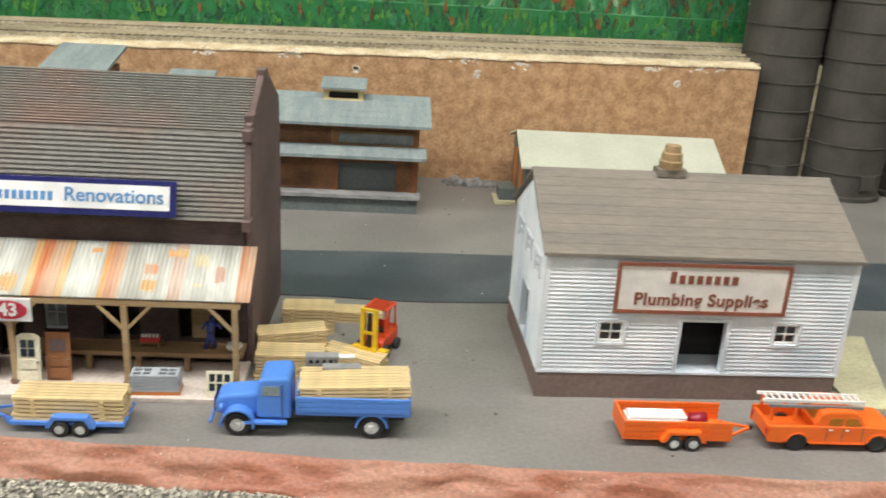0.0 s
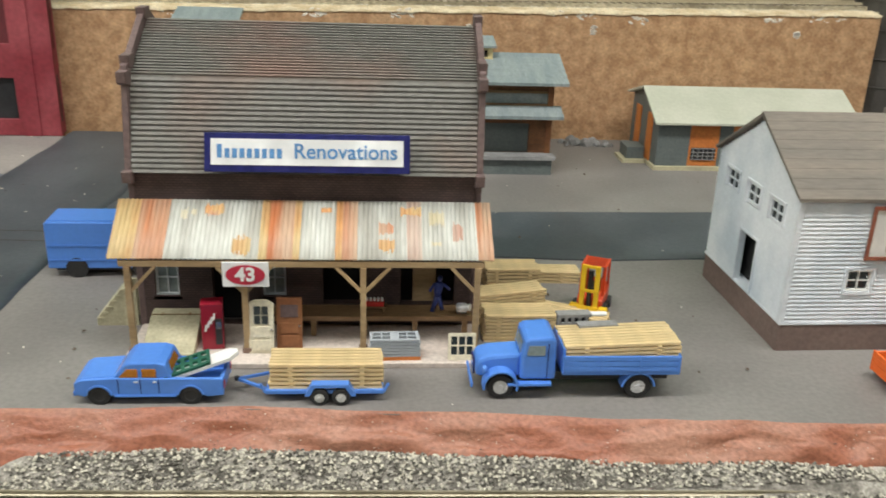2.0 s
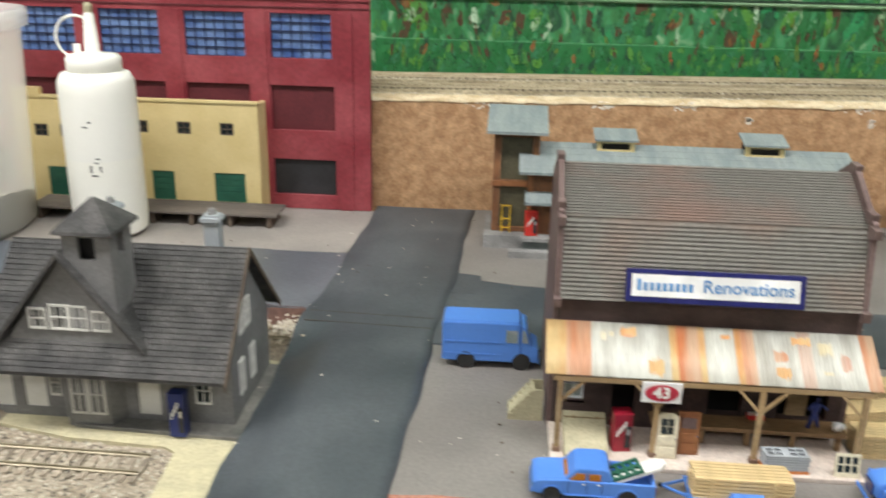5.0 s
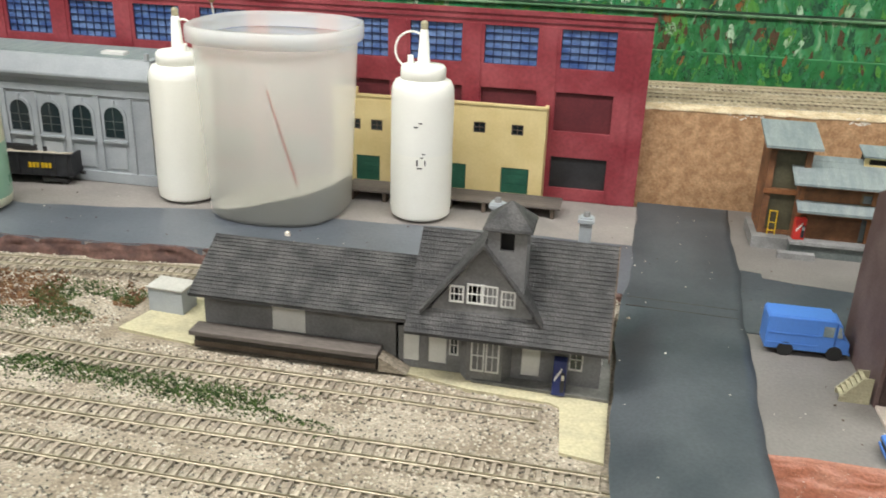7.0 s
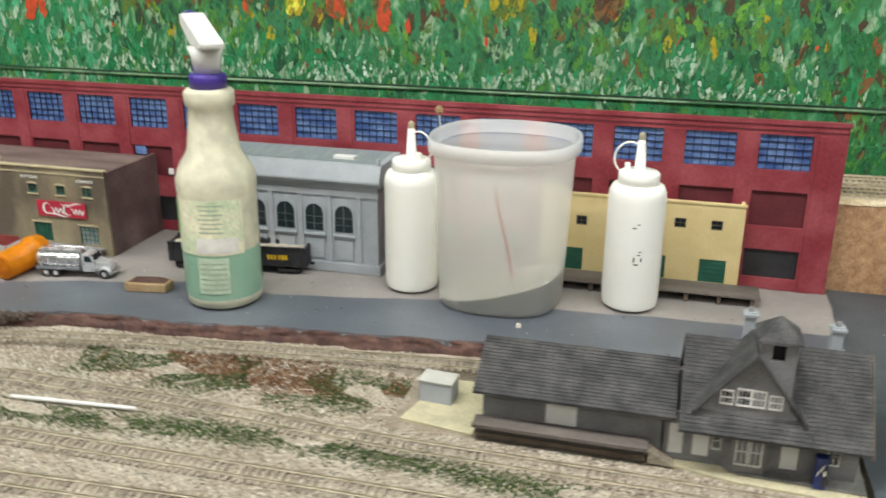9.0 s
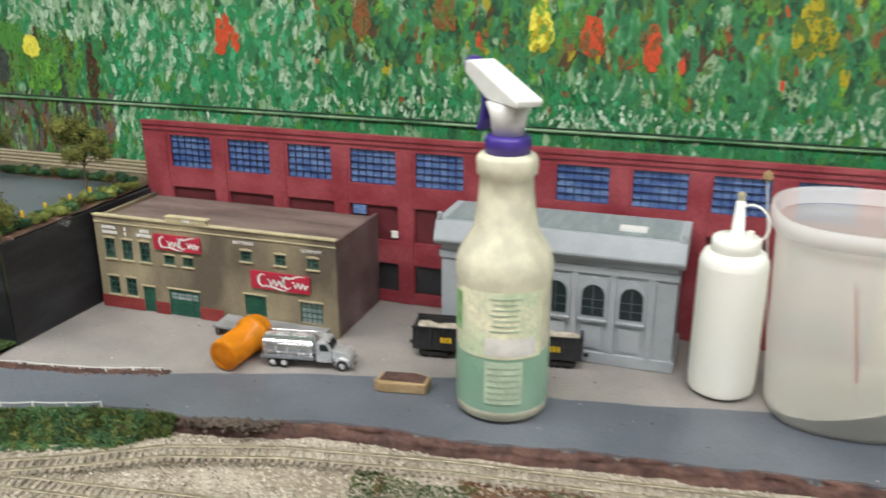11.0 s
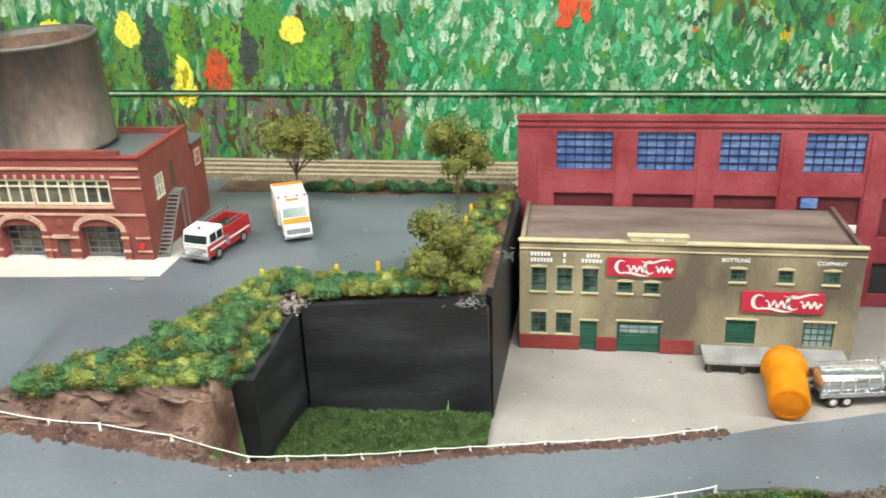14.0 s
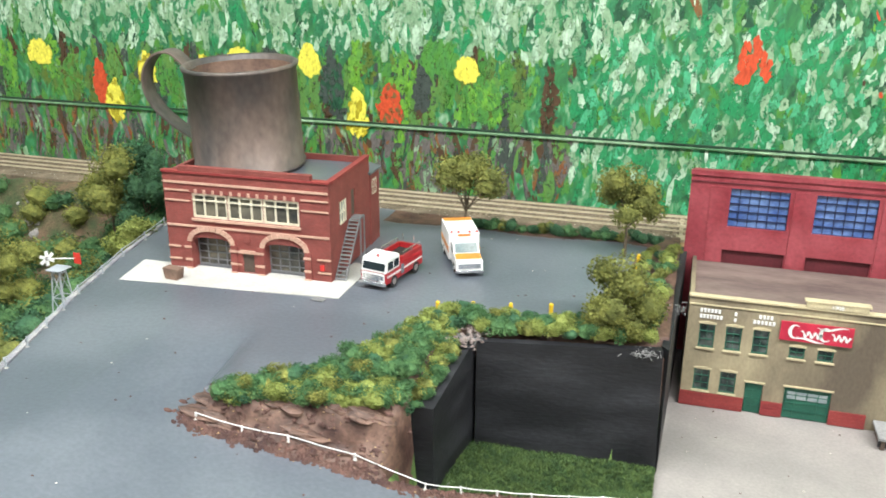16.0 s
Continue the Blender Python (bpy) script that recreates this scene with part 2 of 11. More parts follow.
M = dict(
    street=mat("painted_grey_street", (0.175, 0.162, 0.154), (0.225, 0.21, 0.198), 0.6, scale=12, fine=420, bump=0.15, grain=0.12),
    lot=mat("pale_concrete_paint", (0.250, 0.232, 0.221), (0.312, 0.287, 0.270), 0.7, scale=16, fine=380, bump=0.15, grain=0.1),
    asphalt=mat("dark_painted_asphalt", (0.050, 0.060, 0.070), (0.082, 0.094, 0.105), 0.5, scale=14, fine=420, bump=0.2, grain=0.15),
    # lighter and bluer than asphalt: part of the road's sheen is in this colour
    hill_road=mat("satin_grey_painted_road", (0.095, 0.108, 0.13), (0.135, 0.15, 0.175), 0.34, scale=8, fine=300, bump=0.25, grain=0.12),
    cork=mat("fibre_board", (0.36, 0.20, 0.10), (0.50, 0.31, 0.17), 0.85, scale=90, fine=420, bump=0.5, grain=0.25),
    plaster=mat("white_plaster_edge", (0.62, 0.55, 0.46), (0.75, 0.70, 0.62), 0.85, scale=80, fine=500, bump=0.6),
    dirt=mat("red_clay_paint", (0.305, 0.110, 0.064), (0.385, 0.205, 0.142), 0.5, scale=19, fine=560, mix=0.40, bump=0.7, grain=0.30, stretch=(0.9, 1.0, 1.2)),
    bank=mat("dark_brown_earth", (0.060, 0.030, 0.026), (0.135, 0.072, 0.056), 0.85, scale=50, fine=260, bump=0.8, grain=0.35),
    yard=mat("yard_ballast_ground", (0.235, 0.195, 0.145), (0.37, 0.325, 0.26), 0.9, scale=25, fine=500, bump=0.9, grain=0.45),
    stone=mat("ballast_stone", (0.15, 0.138, 0.118), (0.40, 0.375, 0.33), 0.85, scale=160, fine=900, mix=0.5, bump=0.2, grain=0.45),
    chip=mat("yard_chippings", (0.40, 0.345, 0.27), (0.58, 0.525, 0.435), 0.9, scale=120, fine=700, bump=0.2, grain=0.45),
    cream=mat("cream_card", (0.52, 0.48, 0.315), (0.42, 0.385, 0.265), 0.75, scale=45, fine=420, mix=0.4, bump=0.4, grain=0.16),
    grass=mat("static_grass", (0.055, 0.10, 0.02), (0.10, 0.155, 0.04), 0.9, scale=90, fine=900, bump=0.8, grain=0.5),
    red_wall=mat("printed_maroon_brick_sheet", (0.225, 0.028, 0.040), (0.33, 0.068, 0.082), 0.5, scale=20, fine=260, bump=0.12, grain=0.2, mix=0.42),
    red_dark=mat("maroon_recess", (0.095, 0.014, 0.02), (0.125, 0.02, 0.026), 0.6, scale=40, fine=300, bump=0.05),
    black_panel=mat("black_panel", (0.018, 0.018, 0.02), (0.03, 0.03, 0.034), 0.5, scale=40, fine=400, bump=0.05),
    blue_glass=mat("blue_printed_glazing", (0.055, 0.115, 0.33), (0.16, 0.26, 0.50), 0.35, scale=38, fine=250, bump=0.0, grain=0.3, stretch=(1, 1, 1.6)),
    muntin=mat("navy_muntin", (0.012, 0.02, 0.07), rough=0.5, bump=0.0),
    black_wall=mat("black_painted_board", (0.011, 0.0115, 0.014), (0.030, 0.031, 0.036), 0.55, scale=20, fine=240, mix=0.33, bump=0.6, grain=0.3, stretch=(0.6, 0.6, 2.2)),
    grey_wood=mat("grey_weathered_board", (0.20, 0.20, 0.20), (0.28, 0.28, 0.28), 0.7, scale=60, fine=500, bump=0.2),
    tan_wood=mat("tan_timber", (0.30, 0.20, 0.10), (0.40, 0.285, 0.155), 0.65, scale=60, fine=700, bump=0.3, stretch=(0.3, 1, 1), obj=0.15),
    lumber=mat("fresh_lumber", (0.64, 0.485, 0.255), (0.74, 0.58, 0.34), 0.55, scale=60, fine=700, bump=0.15, stretch=(0.25, 1, 1), obj=0.12),
    brown_wood=mat("brown_timber", (0.20, 0.12, 0.055), (0.27, 0.17, 0.085), 0.65, scale=60, fine=600, bump=0.25, stretch=(0.4, 1, 1)),
    blue=mat("blue_plastic", (0.08, 0.225, 0.66), (0.09, 0.24, 0.68), 0.38, scale=40, fine=400, bump=0.03, grain=0.05),
    orange=mat("orange_plastic", (0.80, 0.14, 0.015), (0.83, 0.155, 0.02), 0.36, scale=40, fine=400, bump=0.03, grain=0.04),
    yellow=mat("yellow_plastic", (0.80, 0.52, 0.02), rough=0.4, bump=0.03, grain=0.05),
    red=mat("red_plastic", (0.55, 0.03, 0.025), (0.6, 0.045, 0.03), 0.35, bump=0.03, grain=0.05),
    tyre=mat("black_rubber", (0.014, 0.014, 0.015), (0.022, 0.022, 0.022), 0.6, bump=0.1),
    rim=mat("grey_metal_rim", (0.34, 0.33, 0.31), (0.42, 0.41, 0.39), 0.4, metal=0.6, bump=0.05),
    chrome=mat("bright_metal", (0.72, 0.73, 0.75), (0.6, 0.61, 0.63), 0.2, metal=0.9, bump=0.03),
    white=mat("white_paint", (0.78, 0.78, 0.76), (0.72, 0.72, 0.70), 0.5, bump=0.05, grain=0.05),
    siding=mat("white_clapboard", (0.76, 0.79, 0.83), (0.52, 0.585, 0.65), 0.5, scale=24, fine=500, mix=0.40, bump=0.05, grain=0.06),
    roof_brown=mat("weathered_brown_roof", (0.165, 0.145, 0.125), (0.215, 0.185, 0.155), 0.75, scale=40, fine=400, bump=0.2, stretch=(0.35, 1.6, 1.6), grain=0.15),
    foundation=mat("brown_foundation", (0.165, 0.115, 0.098), (0.19, 0.135, 0.115), 0.7, scale=40, fine=500, bump=0.1),
    rb_brick=brick_mat("dark_brick", (0.070, 0.043, 0.039), (0.095, 0.058, 0.053), (0.04, 0.027, 0.025), 0.0026, 0.0012),
    rb_roof=mat("weathered_metal_roof", (0.165, 0.158, 0.145), (0.25, 0.145, 0.115), 0.6, scale=14, fine=300, mix=0.38, bump=0.15, stretch=(0.7, 1.2, 1.2), grain=0.15),
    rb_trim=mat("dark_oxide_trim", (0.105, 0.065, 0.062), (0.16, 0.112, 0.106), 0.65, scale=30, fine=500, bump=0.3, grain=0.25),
    navy=mat("navy_gloss", (0.012, 0.015, 0.10), (0.018, 0.02, 0.13), 0.22, scale=200, fine=900, bump=0.25, coat=0.5),
    sign_white=mat("gloss_white_sign", (0.85, 0.86, 0.87), rough=0.15, bump=0.0, grain=0.02),
    letter_blue=mat("blue_lettering", (0.10, 0.26, 0.52), rough=0.35, bump=0.0),
    letter_brown=mat("brown_lettering", (0.23, 0.075, 0.045), rough=0.5, bump=0.0),
    sign_cream=mat("off_white_sign_board", (0.78, 0.76, 0.72), rough=0.5, bump=0.03, grain=0.04),
    frame_brown=mat("red_brown_frame", (0.20, 0.06, 0.035), (0.25, 0.08, 0.045), 0.5, bump=0.1),
    sign_red=mat("red_sign", (0.52, 0.025, 0.06), rough=0.4, bump=0.0, grain=0.04),
    # near-black colour that stands for the shade inside hollow buildings
    dark_in=mat("shade_black_inside", (0.012, 0.012, 0.013), rough=0.8, bump=0.0),
    glass_dark=mat("dark_glazing", (0.02, 0.03, 0.035), rough=0.12, bump=0.0),
    pane=mat("pale_glazing", (0.20, 0.25, 0.26), (0.3, 0.34, 0.34), 0.12, bump=0.0),
    amber=mat("amber_glazing", (0.42, 0.16, 0.02), rough=0.15, bump=0.0),
    slate=mat("blue_grey_roof", (0.20, 0.24, 0.25), (0.26, 0.30, 0.30), 0.7, scale=60, fine=500, bump=0.3, stretch=(2.5, 0.4, 0.4)),
    st_brick=brick_mat("orange_brick", (0.26, 0.10, 0.04), (0.34, 0.15, 0.06), (0.14, 0.08, 0.05), 0.0026, 0.0011, blotch=(0.45, 1.2)),
    pale_green=mat("pale_green_roof", (0.46, 0.47, 0.38), (0.53, 0.53, 0.44), 0.6, scale=25, fine=400, bump=0.08, grain=0.06),
    shed_grey=mat("grey_green_boards", (0.105, 0.125, 0.125), (0.135, 0.155, 0.15), 0.6, scale=40, fine=500, bump=0.1),
    shed_orange=mat("orange_boards", (0.52, 0.16, 0.035), (0.60, 0.21, 0.05), 0.6, scale=60, fine=500, bump=0.1),
    silo=mat("dark_grey_silo", (0.05, 0.045, 0.04), (0.075, 0.068, 0.06), 0.6, scale=30, fine=400, bump=0.2, grain=0.12),
    depot_wall=mat("mid_grey_boards", (0.165, 0.165, 0.172), (0.215, 0.215, 0.222), 0.65, scale=50, fine=500, bump=0.1),
    depot_roof=mat("charcoal_shingles", (0.036, 0.036, 0.038), (0.085, 0.083, 0.083), 0.8, scale=60, fine=650, bump=0.8, grain=0.4),
    bank_grey=mat("blue_grey_stone_front", (0.33, 0.36, 0.39), (0.38, 0.41, 0.44), 0.6, scale=40, fine=500, bump=0.1, grain=0.06),
    butter=mat("pale_yellow_wall", (0.62, 0.50, 0.24), (0.68, 0.56, 0.29), 0.6, scale=30, fine=400, bump=0.06, grain=0.05),
    green_door=mat("green_door_paint", (0.012, 0.085, 0.055), (0.02, 0.11, 0.07), 0.55, bump=0.1),
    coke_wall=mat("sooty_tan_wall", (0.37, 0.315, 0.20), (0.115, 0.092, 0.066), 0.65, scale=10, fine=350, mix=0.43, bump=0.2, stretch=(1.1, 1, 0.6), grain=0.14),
    coke_trim=mat("pale_tan_trim", (0.55, 0.48, 0.30), (0.45, 0.39, 0.25), 0.6, bump=0.1),
    coke_roof=mat("brown_flat_roof", (0.20, 0.15, 0.13), (0.105, 0.072, 0.065), 0.8, scale=22, fine=300, bump=0.3, stretch=(0.35, 1.5, 1), grain=0.2),
    fire_brick=brick_mat("red_brick", (0.235, 0.05, 0.04), (0.285, 0.07, 0.055), (0.20, 0.06, 0.05), 0.0026, 0.0011, blotch=(0.75, 1.15)),
    fire_trim=mat("salmon_stone_trim", (0.52, 0.31, 0.23), (0.58, 0.37, 0.28), 0.6, bump=0.1),
    win_cream=mat("cream_window_frame", (0.66, 0.61, 0.46), (0.72, 0.67, 0.52), 0.55, bump=0.05),
    concrete=mat("pale_concrete_apron", (0.43, 0.425, 0.395), (0.53, 0.52, 0.485), 0.75, scale=30, fine=400, bump=0.3, grain=0.12),
    tin=mat("aged_tin", (0.088, 0.082, 0.078), (0.185, 0.140, 0.118), 0.5, metal=0.3, scale=17, fine=160, bump=0.25, grain=0.22, mix=0.5, stretch=(1, 1, 0.6)),
    rust=mat("rusty_tin_inside", (0.17, 0.11, 0.085), (0.28, 0.18, 0.13), 0.7, metal=0.3, scale=40, fine=300, bump=0.3),
    rail=mat("dull_brown_rail", (0.27, 0.24, 0.17), (0.42, 0.375, 0.28), 0.45, metal=0.45, bump=0.1),
    tie=mat("dark_tie", (0.085, 0.06, 0.045), (0.13, 0.10, 0.075), 0.8, bump=0.3, obj=0.2),
    trunk=mat("bark", (0.10, 0.075, 0.05), (0.15, 0.115, 0.08), 0.9, scale=120, bump=0.6),
    leaf_olive=mat("olive_foliage", (0.105, 0.12, 0.024), (0.225, 0.235, 0.052), 0.9, scale=110, fine=900, bump=0.3, grain=0.4),
    leaf_tree=mat("olive_tree_foam", (0.085, 0.098, 0.020), (0.20, 0.21, 0.046), 0.9, scale=70, fine=900, bump=0.3, grain=0.45),
    leaf_lime=mat("lime_foliage", (0.16, 0.20, 0.04), (0.29, 0.33, 0.085), 0.9, scale=110, fine=900, bump=0.3, grain=0.4),
    leaf_mid=mat("mid_green_foliage", (0.042, 0.115, 0.040), (0.095, 0.19, 0.065), 0.9, scale=110, fine=900, bump=0.3, grain=0.4),
    leaf_dark=mat("dark_green_foliage", (0.024, 0.08, 0.036), (0.055, 0.13, 0.055), 0.9, scale=110, fine=900, bump=0.3, grain=0.4),
    tie_dust=mat("dusty_tie", (0.24, 0.20, 0.155), (0.39, 0.34, 0.27), 0.9, scale=90, mix=0.55, bump=0.4, obj=0.3),
    dock=mat("worn_dark_dock", (0.085, 0.072, 0.066), (0.15, 0.13, 0.115), 0.7, scale=40, bump=0.2, stretch=(0.3, 1, 1)),
    plinth_red=mat("dark_red_boards", (0.22, 0.028, 0.03), (0.28, 0.045, 0.04), 0.55, bump=0.1),
    forklift_red=mat("red_orange_plastic", (0.66, 0.065, 0.015), rough=0.36, bump=0.03, grain=0.05),
    hatch=mat("weathered_cream_boards", (0.38, 0.35, 0.235), (0.47, 0.435, 0.30), 0.7, scale=60, bump=0.15),
    silver=mat("silver_plastic", (0.70, 0.71, 0.72), (0.76, 0.77, 0.78), 0.28, metal=0.6, bump=0.03),
    room_wall=mat("room_paint", (0.62, 0.61, 0.58), (0.66, 0.65, 0.62), 0.8, scale=2, fine=60, bump=0.05, grain=0.03),
    ceiling=mat("white_ceiling_board", (0.76, 0.76, 0.74), (0.72, 0.72, 0.70), 0.85, scale=3, fine=80, bump=0.1, grain=0.04),
    floor=mat("grey_floor_paint", (0.22, 0.21, 0.20), (0.26, 0.25, 0.24), 0.5, scale=3, fine=80, bump=0.05),
)


# ---- the room ----
def room():
    x0, x1, y0, y1, z0, z1 = -4.6, 2.8, -3.2, 1.05, -1.05, 1.45
    structure("floor", Geo().box(x0, x1, y0, y1, z0 - 0.05, z0), M["floor"], "grey painted basement floor", "floor")
    structure("ceiling", Geo().box(x0, x1, y0, y1, z1, z1 + 0.05), M["ceiling"], "white board ceiling with tube lights", "ceiling")
    structure("wall_north", Geo().box(x0, x1, y1, y1 + 0.1, z0, z1), M["room_wall"], "plain wall behind the painted mural", "wall")
    structure("wall_south", Geo().box(x0, x1, y0 - 0.1, y0, z0, z1), M["room_wall"], "plain painted room wall", "wall")
    structure("wall_west", Geo().box(x0 - 0.1, x0, y0, y1, z0, z1), M["room_wall"], "plain painted room wall", "wall")
    structure("wall_east", Geo().box(x1, x1 + 0.1, y0, y1, z0, z1), M["room_wall"], "plain painted room wall", "wall")
    lampmat = bpy.data.materials.new("lit_diffuser")
    lampmat.use_nodes = True
    b = lampmat.node_tree.nodes["Principled BSDF"]
    b.inputs["Emission Color"].default_value, b.inputs["Emission Strength"].default_value = (1.0, 0.985, 0.92, 1), 6.0
    for lx, ly in LAMPS:
        t = thing("ceiling_light", pose(lx, ly, 1.449), "white ceiling tube light, switched on", "ceiling light", "ceiling tube lights")
        part("housing", Geo().box(-0.62, 0.62, -0.15, 0.15, -0.03, 0), M["white"], t)
        part("diffuser", Geo().box(-0.6, 0.6, -0.14, 0.14, -0.042, -0.031), lampmat, t)


room()


# ---- ground sheets ----
def wob(x, a=0.004, f=17.0, s=0.0):
    return a * (math.sin(x * f + s) + 0.6 * math.sin(x * f * 2.7 + 1.3 + s) + 0.4 * noise.noise((x * 60, s, 0)))


def lerp_table(x, table):
    """Height or place along a table of (x, value), smoothed."""
    if x <= table[0][0]:
        return table[0][1]
    for (xa, va), (xb, vb) in zip(table, table[1:]):
        if x <= xb:
            t = (x - xa) / (xb - xa)
            return va + (vb - va) * t
    return table[-1][1]


def strip(xs, front, back, z0, z1):
    """A flat slab between two lines y = front(x) and y = back(x)."""
    pts = [(x, front(x)) for x in xs] + [(x, back(x)) for x in reversed(xs)]
    return Geo().prism(pts, "z", z0, z1)


def span(a, b, n):
    return [a + (b - a) * i / n for i in range(n + 1)]


YARD = -0.022


def bumpy_sheet(x0, x1, y0, y1, step, zf):
    nx, ny = int((x1 - x0) / step), int((y1 - y0) / step)
    g = Geo()
    g.v = [(x0 + (x1 - x0) * i / nx, y0 + (y1 - y0) * j / ny, 0) for j in range(ny + 1) for i in range(nx + 1)]
    g.v = [(x, y, zf(x, y)) for x, y, _ in g.v]
    g.f = [(j * (nx + 1) + i, j * (nx + 1) + i + 1, (j + 1) * (nx + 1) + i + 1, (j + 1) * (nx + 1) + i) for j in range(ny) for i in range(nx)]
    return g


FRONT_TABLE = [(-1.50, 0.515), (-1.44, 0.532), (-1.38, 0.538), (-1.345, 0.541), (-1.27, 0.560), (-1.2, 0.573), (-1.1, 0.581), (-1.03, 0.589), (-0.978, 0.596), (-0.87, 0.610), (-0.78, 0.616), (-0.6, 0.619), (-0.42, 0.62)]
FRONT_L = lambda x: lerp_table(x, FRONT_TABLE) + wob(x, 0.0022, 30)


def yard_rise(x, y):
    """The ballast climbs towards the back road."""
    if x < -1.42 or x > -0.423:
        return 0.0
    f = min(1.0, max(0.0, (x + 0.88) / 0.05))
    y0, w = lerp_table(x, FRONT_TABLE) - 0.070, 0.036
    return 0.0095 * smooth01((y - (y0 + (0.5765 - y0) * f)) / (w + (0.008 - w) * f)) * smooth01((x + 1.42) / 0.06)


def smooth01(t):
    t = min(1.0, max(0.0, t))
    return t * t * (3 - 2 * t)


def yard_z(x, y):
    return YARD + yard_rise(x, y) - 0.0012 + 0.0012 * noise.noise((x * 40, y * 40, 0)) + 0.0009 * noise.noise((x * 150, y * 150, 3))


structure("ground", bumpy_sheet(-3.1, 1.0, -0.25, 1.02, 0.008, yard_z), M["yard"], "gritty tan ballast ground of the layout", "ground")
structure("baseboard", Geo().box(-3.1, 1.0, -0.26, -0.24, -0.16, -0.02), M["brown_wood"], "wooden front edge of the layout table", "baseboard")
for lx in (-2.9, -1.6, -0.3, 0.9):
    leg = thing("table_leg", pose(lx, -0.2, -1.05), "square timber leg under the layout table", "table leg", "table legs")
    part("post", Geo().box(-0.03, 0.03, -0.03, 0.03, 0, 0.99), M["brown_wood"], leg)
structure("table_frame", Geo().box(-3.1, 1.0, -0.24, 1.02, -0.06, -0.035), M["brown_wood"], "plywood top under the layout scenery", "table top")

EDGE_R = [(-0.345, 0.4045), (-0.27, 0.404), (-0.19, 0.4025), (-0.105, 0.399), (-0.04, 0.394), (0.013, 0.389), (0.073, 0.386), (0.95, 0.375)]
FRONT_R = lambda x: lerp_table(x, EDGE_R) + wob(x, 0.0012, 23)
structure("pavement_yard", strip(span(-0.338, 0.95, 120), FRONT_R, lambda x: 0.879, -0.02, 0.0), M["street"],
          "matt grey painted street surface around the shops", "pavement")
structure("pavement_lot", strip(span(-1.615, -0.40, 120), lambda x: max(FRONT_L(x), 0.555 if x < -1.5 else 0), lambda x: 0.86, -0.02, -0.0006), M["lot"],
          "pale grey painted lot in front of the factory", "pavement")
BACK_L = lambda x: lerp_table(x, [(-1.62, 0.545), (-1.53, 0.572), (-1.479, 0.590), (-1.40, 0.614), (-1.27, 0.655), (-1.14, 0.692), (-1.036, 0.679), (-0.85, 0.716), (-0.60, 0.735), (-0.42, 0.737)]) + wob(x, 0.0015, 24, 2)
structure("road_back", strip(span(-1.50, -0.40, 110), FRONT_L, BACK_L, -0.012, 0.0006), M["hill_road"], "dark grey painted road beside the rail yard", "road")


def cross_road():
    ys = span(0.20, 0.872, 60)
    left = [(lerp_table(y, [(0.2, -0.427), (0.57, -0.427), (0.64, -0.4195), (0.70, -0.4155), (0.87, -0.411)]) + wob(y, 0.0010, 40), y) for y in ys]
    right = [(lerp_table(y, [(0.2, -0.335), (0.40, -0.332), (0.57, -0.327), (0.69, -0.320), (0.87, -0.315)]) + wob(y, 0.0011, 37, 1), y) for y in reversed(ys)]
    g, cols = Geo(), 12
    for (xa, y), (xb, _) in zip(left, reversed(right)):
        for k in range(cols + 1):
            x = xa + (xb - xa) * k / cols
            g.v.append((x, y, 0.0012 - max(0, 0.40 - y) * 0.06 - 0.0135 * smooth01((-0.392 - x) / 0.034) * (1 - smooth01((y - 0.568) / 0.03))))
        g.v.append((xb, y, -0.02))
    n = cols + 2
    g.f = [(j * n + k, j * n + k + 1, (j + 1) * n + k + 1, (j + 1) * n + k) for j in range(len(ys) - 1) for k in range(cols + 1)]
    structure("road_cross", g, M["asphalt"], "dark grey painted side road across the rails", "road", smooth=True)


cross_road()
structure("road_main", strip(span(-0.345, 0.95, 90), lambda x: 0.572 + wob(x, 0.0018, 19, 4) + max(0, x) * 0.03, lambda x: 0.657 + wob(x, 0.0022, 13, 1) + max(0, x) * 0.05 + max(0, -0.1 - x) * 0.16, -0.01, 0.0009),
          M["asphalt"], "dark grey painted main road behind the shops", "road")
structure("road_apron", strip(span(-0.415, -0.30, 12), lambda x: 0.66, lambda x: 0.70 + wob(x, 0.002, 50), -0.01, 0.0010), M["asphalt"], "dark painted road junction", "road")


def slope_strip(name, xs, top, zt, foot, zb, material, label, rows=10, rough=0.0035, seed=0.0):
    """An uneven earth bank between a top line and a foot line."""
    g = Geo()
    for j in range(rows + 1):
        t = j / rows
        for x in xs:
            k = math.sin(math.pi * t)
            g.v.append((x, top(x) + (foot(x) - top(x)) * t + rough * k * noise.noise((x * 45, t * 3, seed)) * 1.4,
                        zt(x) + (zb(x) - zt(x)) * (t ** 1.25) + rough * k * noise.noise((x * 70, t * 5, seed + 5)) + rough * 0.5 * k * noise.noise((x * 260, t * 16, seed))))
    n = len(xs)
    g.f = [(j * n + i, (j + 1) * n + i, (j + 1) * n + i + 1, j * n + i + 1) for j in range(rows) for i in range(n - 1)]
    return structure(name, g, material, label, "bank", smooth=True)


slope_strip("bank_clay", span(-0.345, 0.95, 420), lambda x: FRONT_R(x) + 0.0008, lambda x: 0.0009 + 0.0005 * noise.noise((x * 50, 0, 0)), lambda x: FRONT_R(x) - 0.0155 + wob(x, 0.0015, 31), lambda x: YARD + 0.001,
            M["dirt"], "red clay bank below the street edge", 22, 0.0026)


def ballast_z(x, y):
    """The ballast shoulder heaped against the clay bank."""
    e = FRONT_R(x) - 0.0115
    return YARD + 0.0004 + 0.0095 * smooth01((y - e + 0.0135) / 0.0135)


